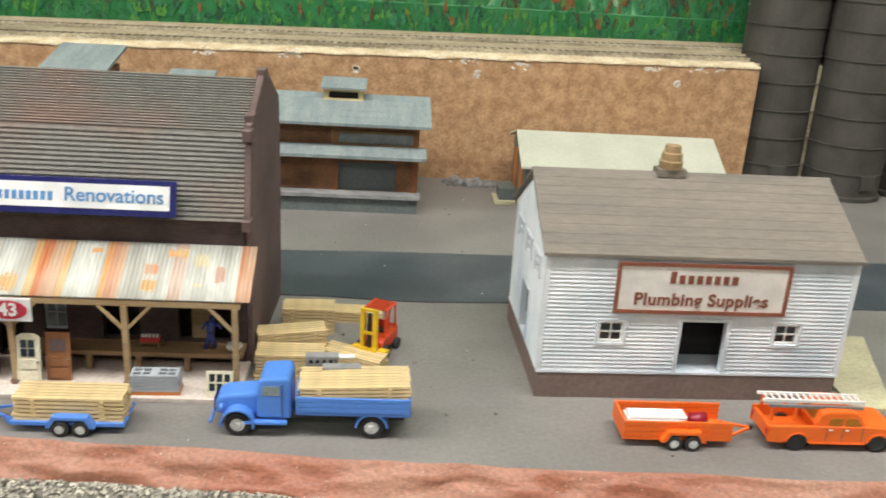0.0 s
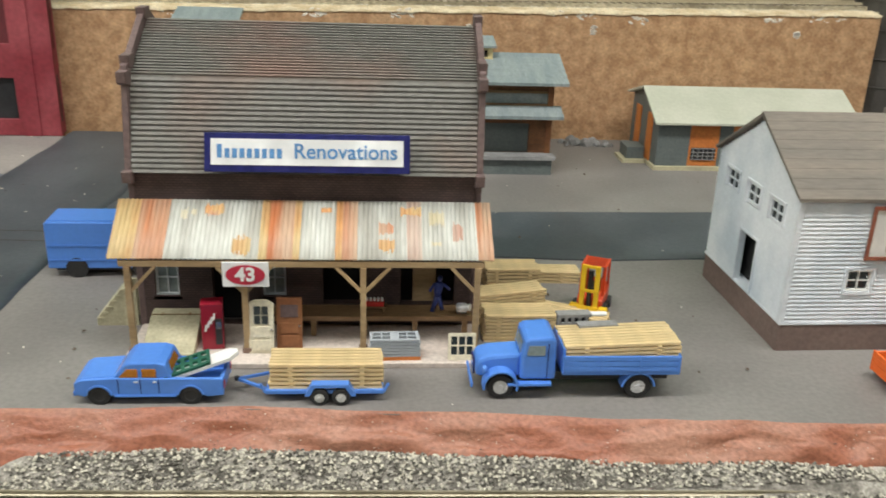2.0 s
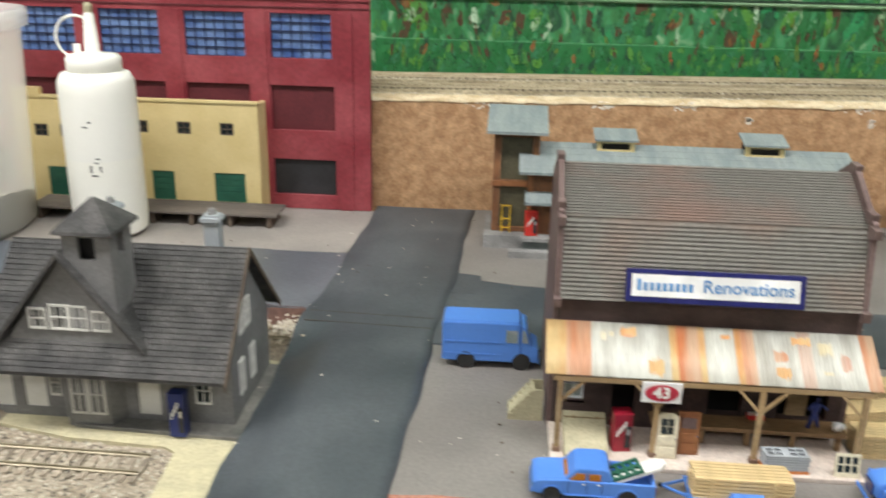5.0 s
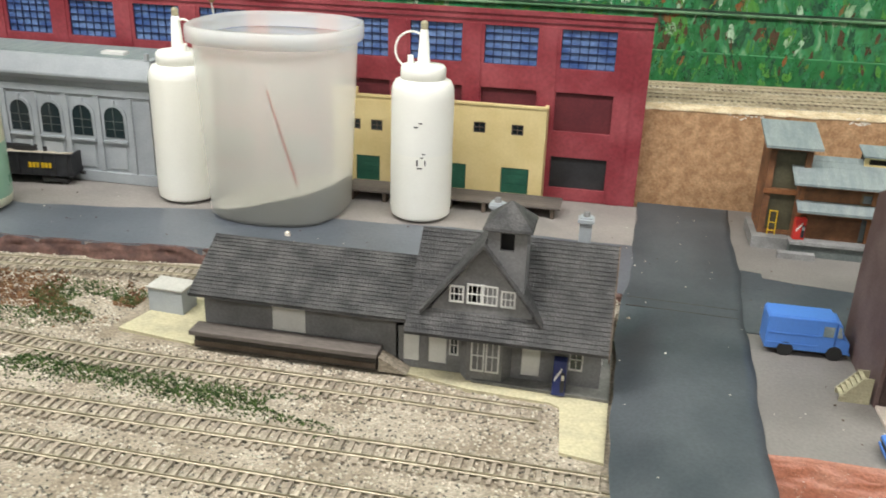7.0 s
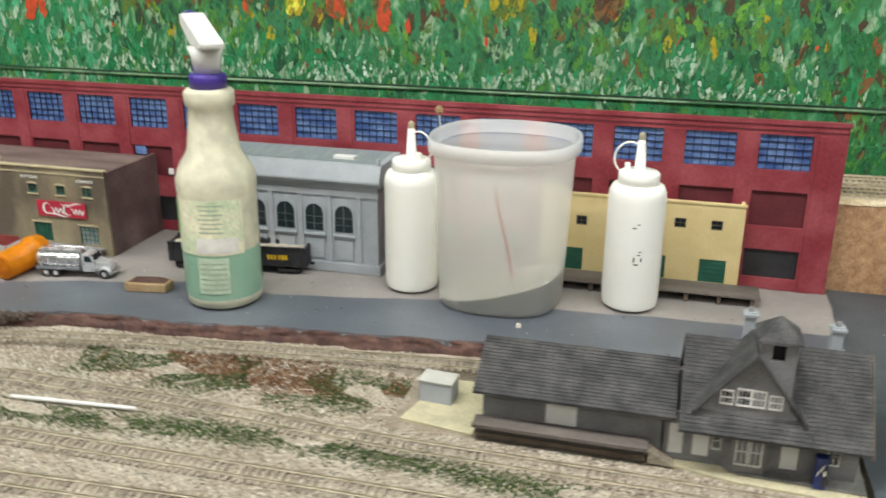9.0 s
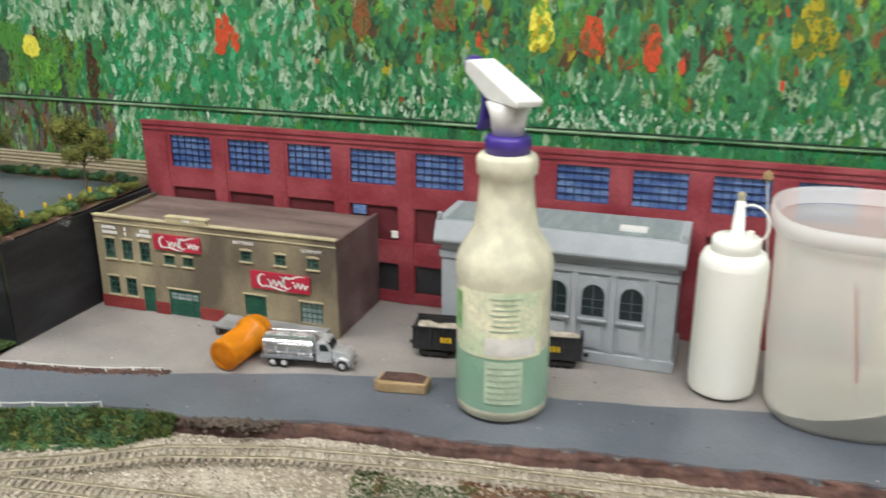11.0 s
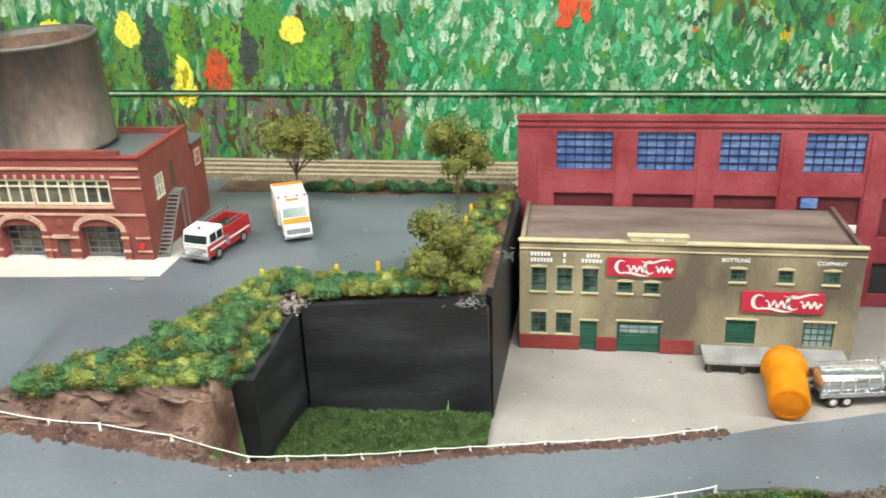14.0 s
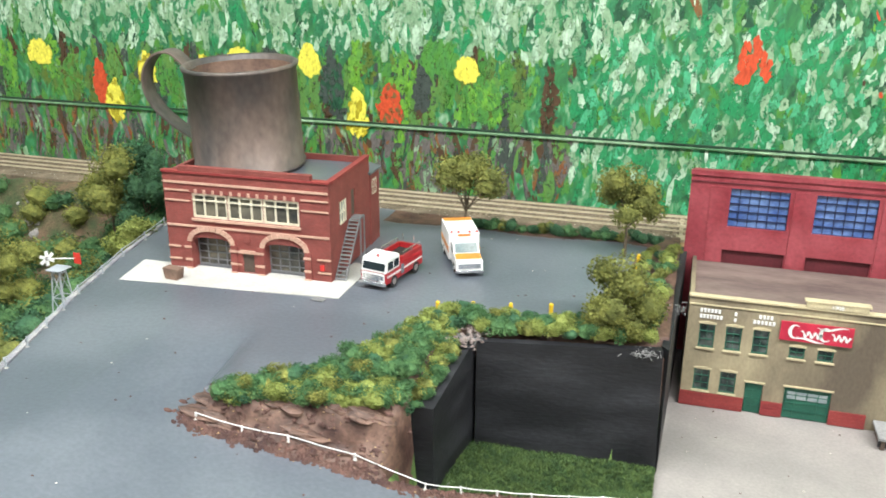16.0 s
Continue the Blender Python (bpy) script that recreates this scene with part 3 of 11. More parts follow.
BALLAST_EDGE = lambda x: FRONT_R(x) - 0.0108 - 0.016 * smooth01((-0.262 - x) / 0.05) + 0.0028 * noise.noise((x * 24, 0, 0)) + 0.0016 * noise.noise((x * 90, 2, 0))


def ballast_bed():
    g = Geo()
    xs, rows = span(-0.335, 0.6, 260), 40
    for j in range(rows + 1):
        for x in xs:
            y = 0.30 + (BALLAST_EDGE(x) + 0.003 - 0.30) * (j / rows) ** 0.5
            g.v.append((x, y, ballast_z(x, y) - 0.0006 + 0.0004 * noise.noise((x * 200, y * 200, 0))))
    n = len(xs)
    g.f = [(j * n + i, j * n + i + 1, (j + 1) * n + i + 1, (j + 1) * n + i) for j in range(rows) for i in range(n - 1)]
    structure("ballast_bed", g, M["stone"], "grey crushed stone shoulder below the clay bank", "ballast", smooth=True)


ballast_bed()
slope_strip("bank_brown", span(-1.40, -0.4245, 304), lambda x: FRONT_L(x) + 0.001, lambda x: 0.0010 + 0.0006 * noise.noise((x * 60, 3, 0)), lambda x: FRONT_L(x) - 0.0065 + wob(x, 0.0015, 45), lambda x: YARD + 0.0075,
            M["bank"], "dark brown earth edge beside the road", 10, 0.0028, 3.0)

# ---- high ledge with the upper line, fibre board face, painted mural ----
LEDGE_Z = lambda x: 0.1065 + 0.0165 * max(0.0, x + 0.42) + 0.0055 * smooth01((-0.42 - x) / 0.5)


def sloped(x0, x1, y0, y1, z0, lift, n=24):
    """A slab whose top follows the climb of the upper ledge."""
    xs = span(x0, x1, n)
    return Geo().prism([(x0, z0), (x1, z0)] + [(x, LEDGE_Z(x) + lift) for x in reversed(xs)], "y", y0, y1)


M["pale_bed"] = mat("pale_cream_ballast", (0.28, 0.235, 0.155), (0.50, 0.44, 0.31), 0.9, scale=45, fine=500, mix=0.5, bump=0.9, grain=0.4, stretch=(0.5, 1, 1))
M["brown_bed"] = mat("brown_track_grit", (0.135, 0.105, 0.070), (0.25, 0.20, 0.14), 0.9, scale=40, fine=500, bump=0.9, grain=0.4)
M["ledge_rail"] = mat("pale_tan_rail", (0.44, 0.38, 0.26), (0.55, 0.49, 0.355), 0.5, metal=0.2, bump=0.1)
M["ledge_tie"] = mat("sandy_brown_tie", (0.12, 0.092, 0.06), (0.24, 0.195, 0.135), 0.9, scale=90, mix=0.5, bump=0.4)
structure("ledge", sloped(-1.62, 0.95, 0.892, 1.0, -0.02, 0.0025), M["pale_bed"], "gritty upper track bed along the back", "ledge")
structure("ledge_front_bed", sloped(-0.50, 0.95, 0.903, 0.9349, 0.09, 0.0060), M["pale_bed"], "pale raised roadbed of the front upper track", "ledge")
structure("ledge_back_bed", sloped(-0.50, 0.95, 0.935, 0.9785, 0.09, 0.0105), M["pale_bed"], "pale raised roadbed of the back upper track", "ledge")
structure("wall_fibreboard", sloped(-1.62, 0.315, 0.877, 0.891, -0.01, 0.0), M["cork"], "bare brown fibre board retaining wall", "wall")


M["plaster_worn"] = mat("worn_plaster_edge", (0.52, 0.40, 0.24), (0.70, 0.60, 0.42), 0.85, scale=55, fine=400, mix=0.5, bump=0.7, grain=0.25)


def plaster_edge():
    g = Geo()
    xs = span(-0.43, 0.315, 160)
    for x in xs:
        d = 0.0010 + 0.0018 * noise.noise((x * 35, 1, 0)) + 0.0016 * noise.noise((x * 130, 2, 0))
        h = 0.0007 * noise.noise((x * 60, 7, 0))
        lz = LEDGE_Z(x)
        g.v += [(x, 0.8762, lz - max(0.0004, d)), (x, 0.8758, lz + 0.0006 + h), (x, 0.895, lz + 0.0032 + h)]
    g.f = [(i * 3 + k, (i + 1) * 3 + k, (i + 1) * 3 + k + 1, i * 3 + k + 1) for i in range(len(xs) - 1) for k in (0, 1)]
    structure("trim_plaster", g, M["plaster_worn"], "crumbly plaster edge along the upper ledge", "trim", smooth=True)
    for cx, cz, w in ((-0.31, -0.003, 0.02), (-0.195, -0.003, 0.010), (-0.125, -0.002, 0.006), (-0.115, -0.001, 0.004), (0.035, -0.002, 0.022), (0.09, -0.005, 0.008), (0.215, -0.004, 0.008), (0.265, -0.003, 0.016), (0.238, -0.018, 0.002), (-0.06, -0.012, 0.002), (0.05, -0.014, 0.0015)):
        rng = random.Random(int(cx * 1000))
        d = Geo()
        for _ in range(16):
            px = cx + rng.uniform(-w, w)
            pz, r = LEDGE_Z(px) + cz + rng.gauss(0, 0.0016), rng.uniform(0.0005, 0.0016)
            d.lathe([(0.0001, -0.0004), (r, -0.0002), (r * 0.6, 0.0003)], 6, pose(px, 0.877, pz, 90, rng.uniform(-40, 40), 0), sx=rng.uniform(1.0, 3.0))
        tagged(part("plaster_splash", d, M["plaster"]), "white plaster splash stuck on the fibre board", "plaster splash", kind="stuff")


plaster_edge()


# ---- hill country: ramp, hillside, high lot, forest floor ----
RAMP = [(-2.02, 0.117), (-1.98, 0.11), (-1.937, 0.094), (-1.87, 0.0765), (-1.82, 0.068), (-1.77, 0.054), (-1.70, 0.033), (-1.60, 0.008), (-1.50, 0.0005)]
FENCE = [(-2.0, 0.43), (-1.937, 0.432), (-1.87, 0.444), (-1.82, 0.447), (-1.771, 0.457), (-1.70, 0.497), (-1.60, 0.555), (-1.479, 0.592), (-1.40, 0.615)]
CREST = [(-1.97, 0.446), (-1.937, 0.463), (-1.84, 0.484), (-1.80, 0.492), (-1.775, 0.603), (-1.766, 0.607), (-1.61, 0.631)]
LOT_EDGE = [(0.30, -2.055), (0.428, -2.096), (0.564, -2.136), (0.66, -2.158), (0.76, -2.175), (0.9, -2.19)]
NEAR = [(-2.2, 0.155), (-1.9, 0.305), (-1.707, 0.405), (-1.604, 0.455), (-1.5, 0.506), (-1.44, 0.527), (-1.38, 0.538), (-1.34, 0.541)]


def hill(x, y):
    """Height and ground kind of the hill country at a place."""
    z, kind = hill_raw(x, y)
    if kind in ("soil", "road") and -1.985 < x < -1.925 and lerp_table(x, FENCE) < y < 0.56:
        w = smooth01((x + 1.968) / 0.045)
        rz = lerp_table(x, RAMP)
        z = z * w + (rz + (0.117 - rz) * smooth01((y - 0.45) / 0.10)) * (1 - w)
    return z, kind


def hill_raw(x, y):
    edge = lerp_table(y, LOT_EDGE)
    if x < edge:
        d = edge - x
        z = 0.117 - 0.075 * smooth01(d / 0.07) + 0.006 * noise.noise((x * 25, y * 25, 0)) * smooth01(d / 0.02)
        z += 0.07 * smooth01((y - 0.80) / 0.09) * smooth01(d / 0.03)
        return min(z, 0.1165), "forest"
    rz = lerp_table(x, RAMP)
    fy, cy = lerp_table(x, FENCE), lerp_table(x, CREST)
    ny = lerp_table(x, NEAR)
    if y < ny:
        d = ny - y
        return rz + (YARD - 0.004 - rz) * smooth01(d / (0.032 + 0.28 * max(0, rz))) + 0.004 * noise.noise((x * 40, y * 40, 0)) * smooth01(d / 0.02), "grass"
    if x < -1.945:
        rz += (0.117 - rz) * smooth01((y - 0.45) / 0.10)
    if x < -1.945 or y < fy - 0.006 + 0.004 * noise.noise((x * 55, 9, 0)):
        return rz + 0.0012 * noise.noise((x * 6, y * 6, 0)), "road"
    if x > -1.6:
        return rz, "soil"
    wing = -1.796 + (y - 0.502) / 0.09 * 0.009
    if wing < x < wing + 0.007 and y < 0.503 and y < cy + 0.02:
        t = smooth01((x - wing) / 0.007)
        s = smooth01((y - fy + 0.006) / max(0.01, cy - fy + 0.006) * 1.15)
        side = rz + (0.098 - rz) * s + 0.006 * noise.noise((x * 60, y * 60, 1))
        return side * (1 - t) + (rz * (1 - 0.68 * smooth01((y - fy) / 0.035))) * t, ("soil" if t < 0.8 else "grass")
    wl = 0.588 + (x + 1.768) * 0.178
    if x > wing and y < (wl if y > 0.53 else cy):
        return rz * (1 - 0.68 * smooth01((y - fy) / 0.035)) + 0.003 * noise.noise((x * 50, y * 50, 0)) * smooth01((y - fy) / 0.015), ("soil" if y < fy + 0.008 else "grass")
    if y < cy:
        t = (y - fy + 0.006) / max(0.01, cy - fy + 0.006)
        rough = math.sin(math.pi * min(1, max(0, t)))
        z = rz + (max(0.101, rz) - rz) * smooth01(t * 1.15) + rough * (0.011 * noise.noise((x * 22, y * 70, 1)) + 0.007 * noise.noise((x * 75, y * 150, 2)) + 0.003 * noise.noise((x * 240, y * 240, 5)) + 0.008 - 0.030 * abs(noise.noise((x * 10, y * 60 - x * 12, 8))))
        return z, "soil"
    pave = lerp_table(x, [(-1.97, 0.42), (-1.93, 0.432), (-1.898, 0.464), (-1.862, 0.500), (-1.836, 0.538), (-1.826, 0.590), (-1.812, 0.622), (-1.79, 0.63), (-1.665, 0.655), (-1.655, 0.83), (-1.6, 0.83)])
    if y < pave and x < -1.76 and y < cy + 0.035:
        top = max(0.101, rz)
        return top + (0.1165 - top) * smooth01((y - cy) / 0.03) + 0.002 * noise.noise((x * 60, y * 60, 0)), "soil"
    if y < pave or y > 0.852 + 0.004 * math.sin(x * 40) or x > -1.648:
        return 0.1165 + 0.0015 * noise.noise((x * 60, y * 60, 0)), "soil"
    return 0.117, "road"


def hill_country():
    x0, x1, y0, y1, st = -2.72, -1.36, 0.12, 0.895, 0.0033
    nx, ny = int((x1 - x0) / st), int((y1 - y0) / st)
    verts, kinds = [], {}
    for j in range(ny + 1):
        for i in range(nx + 1):
            x, y = x0 + i * st, y0 + j * st
            verts.append((x, y, hill(x, y)[0]))
    names = {"road": ("road_hill", "satin grey painted road climbing to the high lot", M["hill_road"], "road"),
             "soil": ("hillside", "bare brown earth hillside with rocky ledges", M["hillsoil"], "hillside"),
             "grass": ("grass_bank", "green flock grass bank beside the road", M["grass"], "grass bank"),
             "forest": ("forest_floor", "dark mossy forest floor below the road", M["forest"], "forest floor")}
    geos = {k: Geo() for k in names}
    maps = {k: {} for k in names}
    for j in range(ny):
        for i in range(nx):
            x, y = x0 + (i + 0.5) * st, y0 + (j + 0.5) * st
            if x > -1.615 and y > lerp_table(x, FENCE) + 0.004:
                continue
            k = hill(x, y)[1]
            if x > -1.45 and k != "grass":
                continue
            quad = [verts[q][2] for q in (j * (nx + 1) + i, j * (nx + 1) + i + 1, (j + 1) * (nx + 1) + i + 1, (j + 1) * (nx + 1) + i)]
            if max(quad) - min(quad) > 0.022 and -1.81 < x < -1.755 and 0.498 < y < 0.59:
                continue
            idx = []
            for q in (j * (nx + 1) + i, j * (nx + 1) + i + 1, (j + 1) * (nx + 1) + i + 1, (j + 1) * (nx + 1) + i):
                if q not in maps[k]:
                    maps[k][q] = len(geos[k].v)
                    geos[k].v.append(verts[q])
                idx.append(maps[k][q])
            geos[k].f.append(tuple(idx))
    for k, (nm, label, material, cat) in names.items():
        structure(nm, geos[k], material, label, cat, smooth=True)


M["hillsoil"] = mat("brown_hill_soil", (0.058, 0.029, 0.023), (0.155, 0.090, 0.064), 0.6, scale=44, fine=260, bump=0.8, grain=0.35)
M["flock"] = mat("dark_green_flock", (0.030, 0.070, 0.020), (0.070, 0.120, 0.034), 0.9, scale=90, fine=900, bump=0.6, grain=0.45)
M["forest"] = mat("forest_moss", (0.05, 0.07, 0.026), (0.15, 0.10, 0.06), 0.9, scale=40, fine=500, bump=0.8, grain=0.5)
hill_country()
structure("ledge_west", Geo().box(-3.1, -1.6201, 0.89, 1.0, -0.02, 0.1145), M["brown_bed"], "gritty brown upper track bed by the high lot", "ledge")


def black_walls():
    w = Geo().prism([(-1.766, 0.585), (-1.614, 0.612), (-1.616, 0.619), (-1.768, 0.592)], "z", -0.015, 0.1135)
    w.v = [(x - (0.004 if x > -1.7 and z > 0.05 else 0.0), y, z) for x, y, z in w.v]
    structure("wall_front_black", w, M["black_wall"], "black painted board retaining wall", "wall")
    w = Geo().prism([(-1.6135, 0.612), (-1.606, 0.87), (-1.613, 0.87), (-1.6195, 0.6195)], "z", -0.015, 0.1145)
    structure("wall_side_black", w, M["black_wall"], "black painted board wall beside the bottling works", "wall")
    g = Geo()
    a, b = (-1.7685, 0.5915), (-1.778, 0.502)
    n = (-0.0175, 0.0)
    g.add([(a[0], a[1], -0.01), (b[0], b[1], -0.01), (b[0], b[1], 0.094), (a[0], a[1], 0.1135),
           (a[0] + n[0], a[1] + n[1], -0.01), (b[0] + n[0], b[1] + n[1], -0.01), (b[0] + n[0], b[1] + n[1], 0.094), (a[0] + n[0], a[1] + n[1], 0.1135)],
          [(0, 1, 2, 3), (7, 6, 5, 4), (0, 4, 5, 1), (1, 5, 6, 2), (2, 6, 7, 3), (3, 7, 4, 0)])
    structure("wall_wing_black", g, M["black_wall"], "sloping black painted wing wall", "wall")


black_walls()


# ---- painted mural ----
MURAL_Y = 0.985


def dry_brush(m, bare):
    """Breaks a stroke up into bristle and sponge marks that let the paint below through."""
    n, l = m.node_tree.nodes, m.node_tree.links
    co, mp, nz, mr = n.new("ShaderNodeTexCoord"), n.new("ShaderNodeMapping"), n.new("ShaderNodeTexNoise"), n.new("ShaderNodeMapRange")
    mp.inputs["Scale"].default_value = (1, 3000, 0.6)
    nz.inputs["Scale"].default_value, nz.inputs["Detail"].default_value, nz.inputs["Roughness"].default_value = 150, 4, 0.7
    mr.inputs["From Min"].default_value, mr.inputs["From Max"].default_value = bare, bare + 0.06
    l.new(co.outputs["Object"], mp.inputs["Vector"])
    l.new(mp.outputs[0], nz.inputs["Vector"])
    l.new(nz.outputs["Fac"], mr.inputs["Value"])
    l.new(mr.outputs[0], n["Principled BSDF"].inputs["Alpha"])


def mural():
    base = bpy.data.materials.new("mural_under_paint")
    base.use_nodes = True
    n, l = base.node_tree.nodes, base.node_tree.links
    co, mp, nz, rp = n.new("ShaderNodeTexCoord"), n.new("ShaderNodeMapping"), n.new("ShaderNodeTexNoise"), n.new("ShaderNodeValToRGB")
    mp.inputs["Scale"].default_value = (75, 75, 34)
    nz.inputs["Scale"].default_value, nz.inputs["Detail"].default_value, nz.inputs["Distortion"].default_value = 1.0, 4, 0.8
    for p, c in ((0.40, (0.035, 0.15, 0.06)), (0.48, (0.045, 0.20, 0.065)), (0.55, (0.05, 0.26, 0.11)), (0.64, (0.18, 0.36, 0.19)), (0.74, (0.34, 0.50, 0.35))):
        e = rp.color_ramp.elements.new(p)
        e.color = (*c, 1)
    rp.color_ramp.elements[0].color, rp.color_ramp.elements[-1].color = (0.014, 0.06, 0.03, 1), (0.45, 0.6, 0.45, 1)
    rp.color_ramp.elements[0].position = 0.30
    l.new(co.outputs["Object"], mp.inputs["Vector"])
    l.new(mp.outputs[0], nz.inputs["Vector"])
    l.new(nz.outputs["Fac"], rp.inputs[0])
    bs = n["Principled BSDF"]
    bs.inputs["Roughness"].default_value = 0.42
    l.new(rp.outputs[0], bs.inputs["Base Color"])
    bp = n.new("ShaderNodeBump")
    bp.inputs["Strength"].default_value, bp.inputs["Distance"].default_value = 0.4, 0.002
    l.new(nz.outputs["Fac"], bp.inputs["Height"])
    l.new(bp.outputs[0], bs.inputs["Normal"])
    lower = mat("mural_plain_green", (0.015, 0.15, 0.045), (0.03, 0.19, 0.06), 0.45, scale=20, fine=120, bump=0.3, grain=0.2)
    board = structure("backdrop", Geo().box(-3.1, 1.6, MURAL_Y, MURAL_Y + 0.02, 0.10, 1.44), base, "autumn forest mural brushed on a back board", "backdrop")
    part("lower_board", Geo().box(-0.43, 1.2, MURAL_Y - 0.006, MURAL_Y - 0.0005, 0.10, 0.1535), lower, board, "plain green painted lower board", bevel=0.001)
    part("seam_strip", Geo().prism([(MURAL_Y - 0.0005, 0.1946), (MURAL_Y - 0.0034, 0.1950), (MURAL_Y - 0.0040, 0.1965), (MURAL_Y - 0.0034, 0.1982), (MURAL_Y - 0.0005, 0.1986)], "x", -3.1, 0.70),
         mat("mural_seam_paint", (0.04, 0.15, 0.055), (0.30, 0.47, 0.28), 0.4, scale=7, fine=120, mix=0.42, bump=0.2, grain=0.3), board, "raised painted seam in the mural")
    # dark strip that paints the shadow line above the raised seam
    part("seam_shadow_line", Geo().box(-3.1, 0.70, MURAL_Y - 0.0036, MURAL_Y - 0.0005, 0.1990, 0.2008), mat("seam_shadow_paint", (0.012, 0.035, 0.02), (0.03, 0.07, 0.04), 0.5), board, "painted shadow line above the seam")
    pal = {"deep": (0.014, 0.06, 0.035), "mid": (0.035, 0.19, 0.085), "leaf": (0.085, 0.26, 0.04), "jade": (0.022, 0.26, 0.095), "sage": (0.30, 0.45, 0.28), "mint": (0.48, 0.65, 0.48),
           "white": (0.66, 0.78, 0.66), "olive": (0.12, 0.17, 0.025), "char": (0.06, 0.078, 0.068), "brown": (0.09, 0.055, 0.03), "rust": (0.25, 0.075, 0.025),
           "red": (0.60, 0.085, 0.03), "yellow": (0.80, 0.74, 0.09), "gold": (0.42, 0.36, 0.02), "lime": (0.17, 0.40, 0.04), "plum": (0.15, 0.135, 0.13), "green": (0.015, 0.145, 0.04), "aqua": (0.08, 0.42, 0.21), "moss": (0.13, 0.27, 0.055)}
    geos = {k: Geo() for k in pal}
    rng = random.Random(11)
    layer = [0]

    def dab(x, z, w, h, colour, lean=0.0):
        layer[0] += 1
        y = MURAL_Y - (0.0062 if x > -0.43 and z < 0.1525 else 0.0002) - 0.0028 * layer[0] / 34000.0
        n = 11
        pts = []
        for k in range(n):
            a = 2 * math.pi * (k + 0.5) / n
            r = rng.uniform(0.55, 1.2)
            u, v = r * w * math.cos(a), r * h * math.sin(a)
            pts.append((x + u + (lean + 0.25 * math.sin(x * 41 + z * 77)) * v, y, z + v))
        geos[colour].add(pts, [tuple(range(n))])

    def spindle(x, z, w, h, colour):
        """A pointed tree brushed in a few upright strokes."""
        for k in range(7):
            f = k / 6
            ww = w * (0.35 + 0.75 * math.sin(math.pi * (0.12 + 0.72 * (1 - f))))
            for _ in range(3):
                dab(x + rng.uniform(-0.5, 0.5) * ww, z - h + 2 * h * f, ww * rng.uniform(0.4, 0.7), h * 0.24, colour, rng.uniform(-0.15, 0.15))

    def weights(x, z):
        """The mural's colours, stretch by stretch; the upper left is paled for glare."""
        if x > -0.43:
            if z < 0.1525:
                return (("green", 6), ("mid", 2), ("leaf", 1.5), ("brown", 0.7), ("rust", 0.4))
            return (("green", 6), ("mid", 3.5), ("deep", 1.8), ("leaf", 2), ("rust", 1.1), ("brown", 1.3), ("sage", 0.8 if z > 0.165 else 0.2), ("mint", 0.5 if z > 0.165 else 0.05), ("jade", 0.6))
        if x > -1.75:
            low = z < 0.220
            if x < -1.45:
                return (("jade", 6), ("mid", 2.8), ("mint", 2.3), ("sage", 2.2), ("white", 0.6), ("deep", 0.4), ("leaf", 2.0), ("aqua", 2.4)) if z < 0.33 else (("sage", 3), ("mid", 4), ("deep", 2), ("mint", 1.5), ("leaf", 2), ("rust", 0.4))
            if low:
                return (("mid", 5), ("jade", 3.0), ("deep", 1.6), ("sage", 0.9), ("mint", 0.3), ("green", 3), ("leaf", 1.5))
            if z < 0.262:
                return (("jade", 3), ("mid", 4.5), ("sage", 1.5), ("mint", 0.3), ("deep", 1.4), ("leaf", 3), ("rust", 0.5), ("green", 2))
            return (("leaf", 4), ("deep", 2.6), ("mid", 3), ("olive", 2.2), ("rust", 1.4), ("brown", 1.0), ("lime", 0.8), ("gold", 0.7), ("red", 0.35), ("sage", 0.6))
        if z < 0.205:
            return (("plum", 3), ("char", 1.6), ("brown", 1.8), ("leaf", 1.6), ("moss", 2.4), ("sage", 0.8), ("rust", 1.0))
        if z < 0.285:
            return (("leaf", 4), ("char", 1.6), ("olive", 2.4), ("lime", 1.6), ("brown", 1.2), ("mid", 1.8), ("moss", 3.5), ("sage", 0.8))
        # extra sage and mint put the lamp glare along the top into the paint
        return (("mid", 3), ("deep", 0.5), ("sage", 6.0), ("jade", 2), ("leaf", 2.0), ("mint", 4.5), ("moss", 1.0))

    def pick(table):
        t = rng.random() * sum(w for _, w in table)
        for c, w in table:
            t -= w
            if t <= 0:
                return c
        return table[0][0]

    def cover(count, ws, hs, skip):
        for _ in range(count):
            x, z = rng.uniform(-2.75, 0.5), 0.112 + 0.42 * rng.random() ** 1.1
            if x > -0.43 and z < 0.160:
                continue
            c = pick(weights(x, z))
            if c in skip:
                continue
            w, h = rng.uniform(*ws), rng.uniform(*hs)
            if c in ("white", "mint"):
                w, h = w * 0.62, h * 0.95
            dab(x, z, w, h, c, rng.uniform(-0.22, 0.3))

    cover(2300, (0.008, 0.013), (0.016, 0.028), ("white", "mint", "rust", "red", "gold", "lime"))
    cover(3300, (0.0045, 0.008), (0.009, 0.018), ("white", "red"))
    for _ in range(2400):
        x, z = rng.uniform(-1.76, 0.5), 0.112 + 0.42 * rng.random() ** 1.1
        if x > -0.43 and z < 0.155:
            continue
        c = pick(weights(x, z))
        dab(x, z, rng.uniform(0.0022, 0.0055), rng.uniform(0.005, 0.012), c, rng.uniform(-0.22, 0.3))
    for _ in range(330):
        x, z = rng.uniform(-1.75, -1.42), rng.uniform(0.15, 0.34)
        dab(x, z, rng.uniform(0.0035, 0.007), rng.uniform(0.007, 0.014), rng.choice(("mint", "sage", "aqua", "jade", "jade")), rng.uniform(-0.1, 0.4))
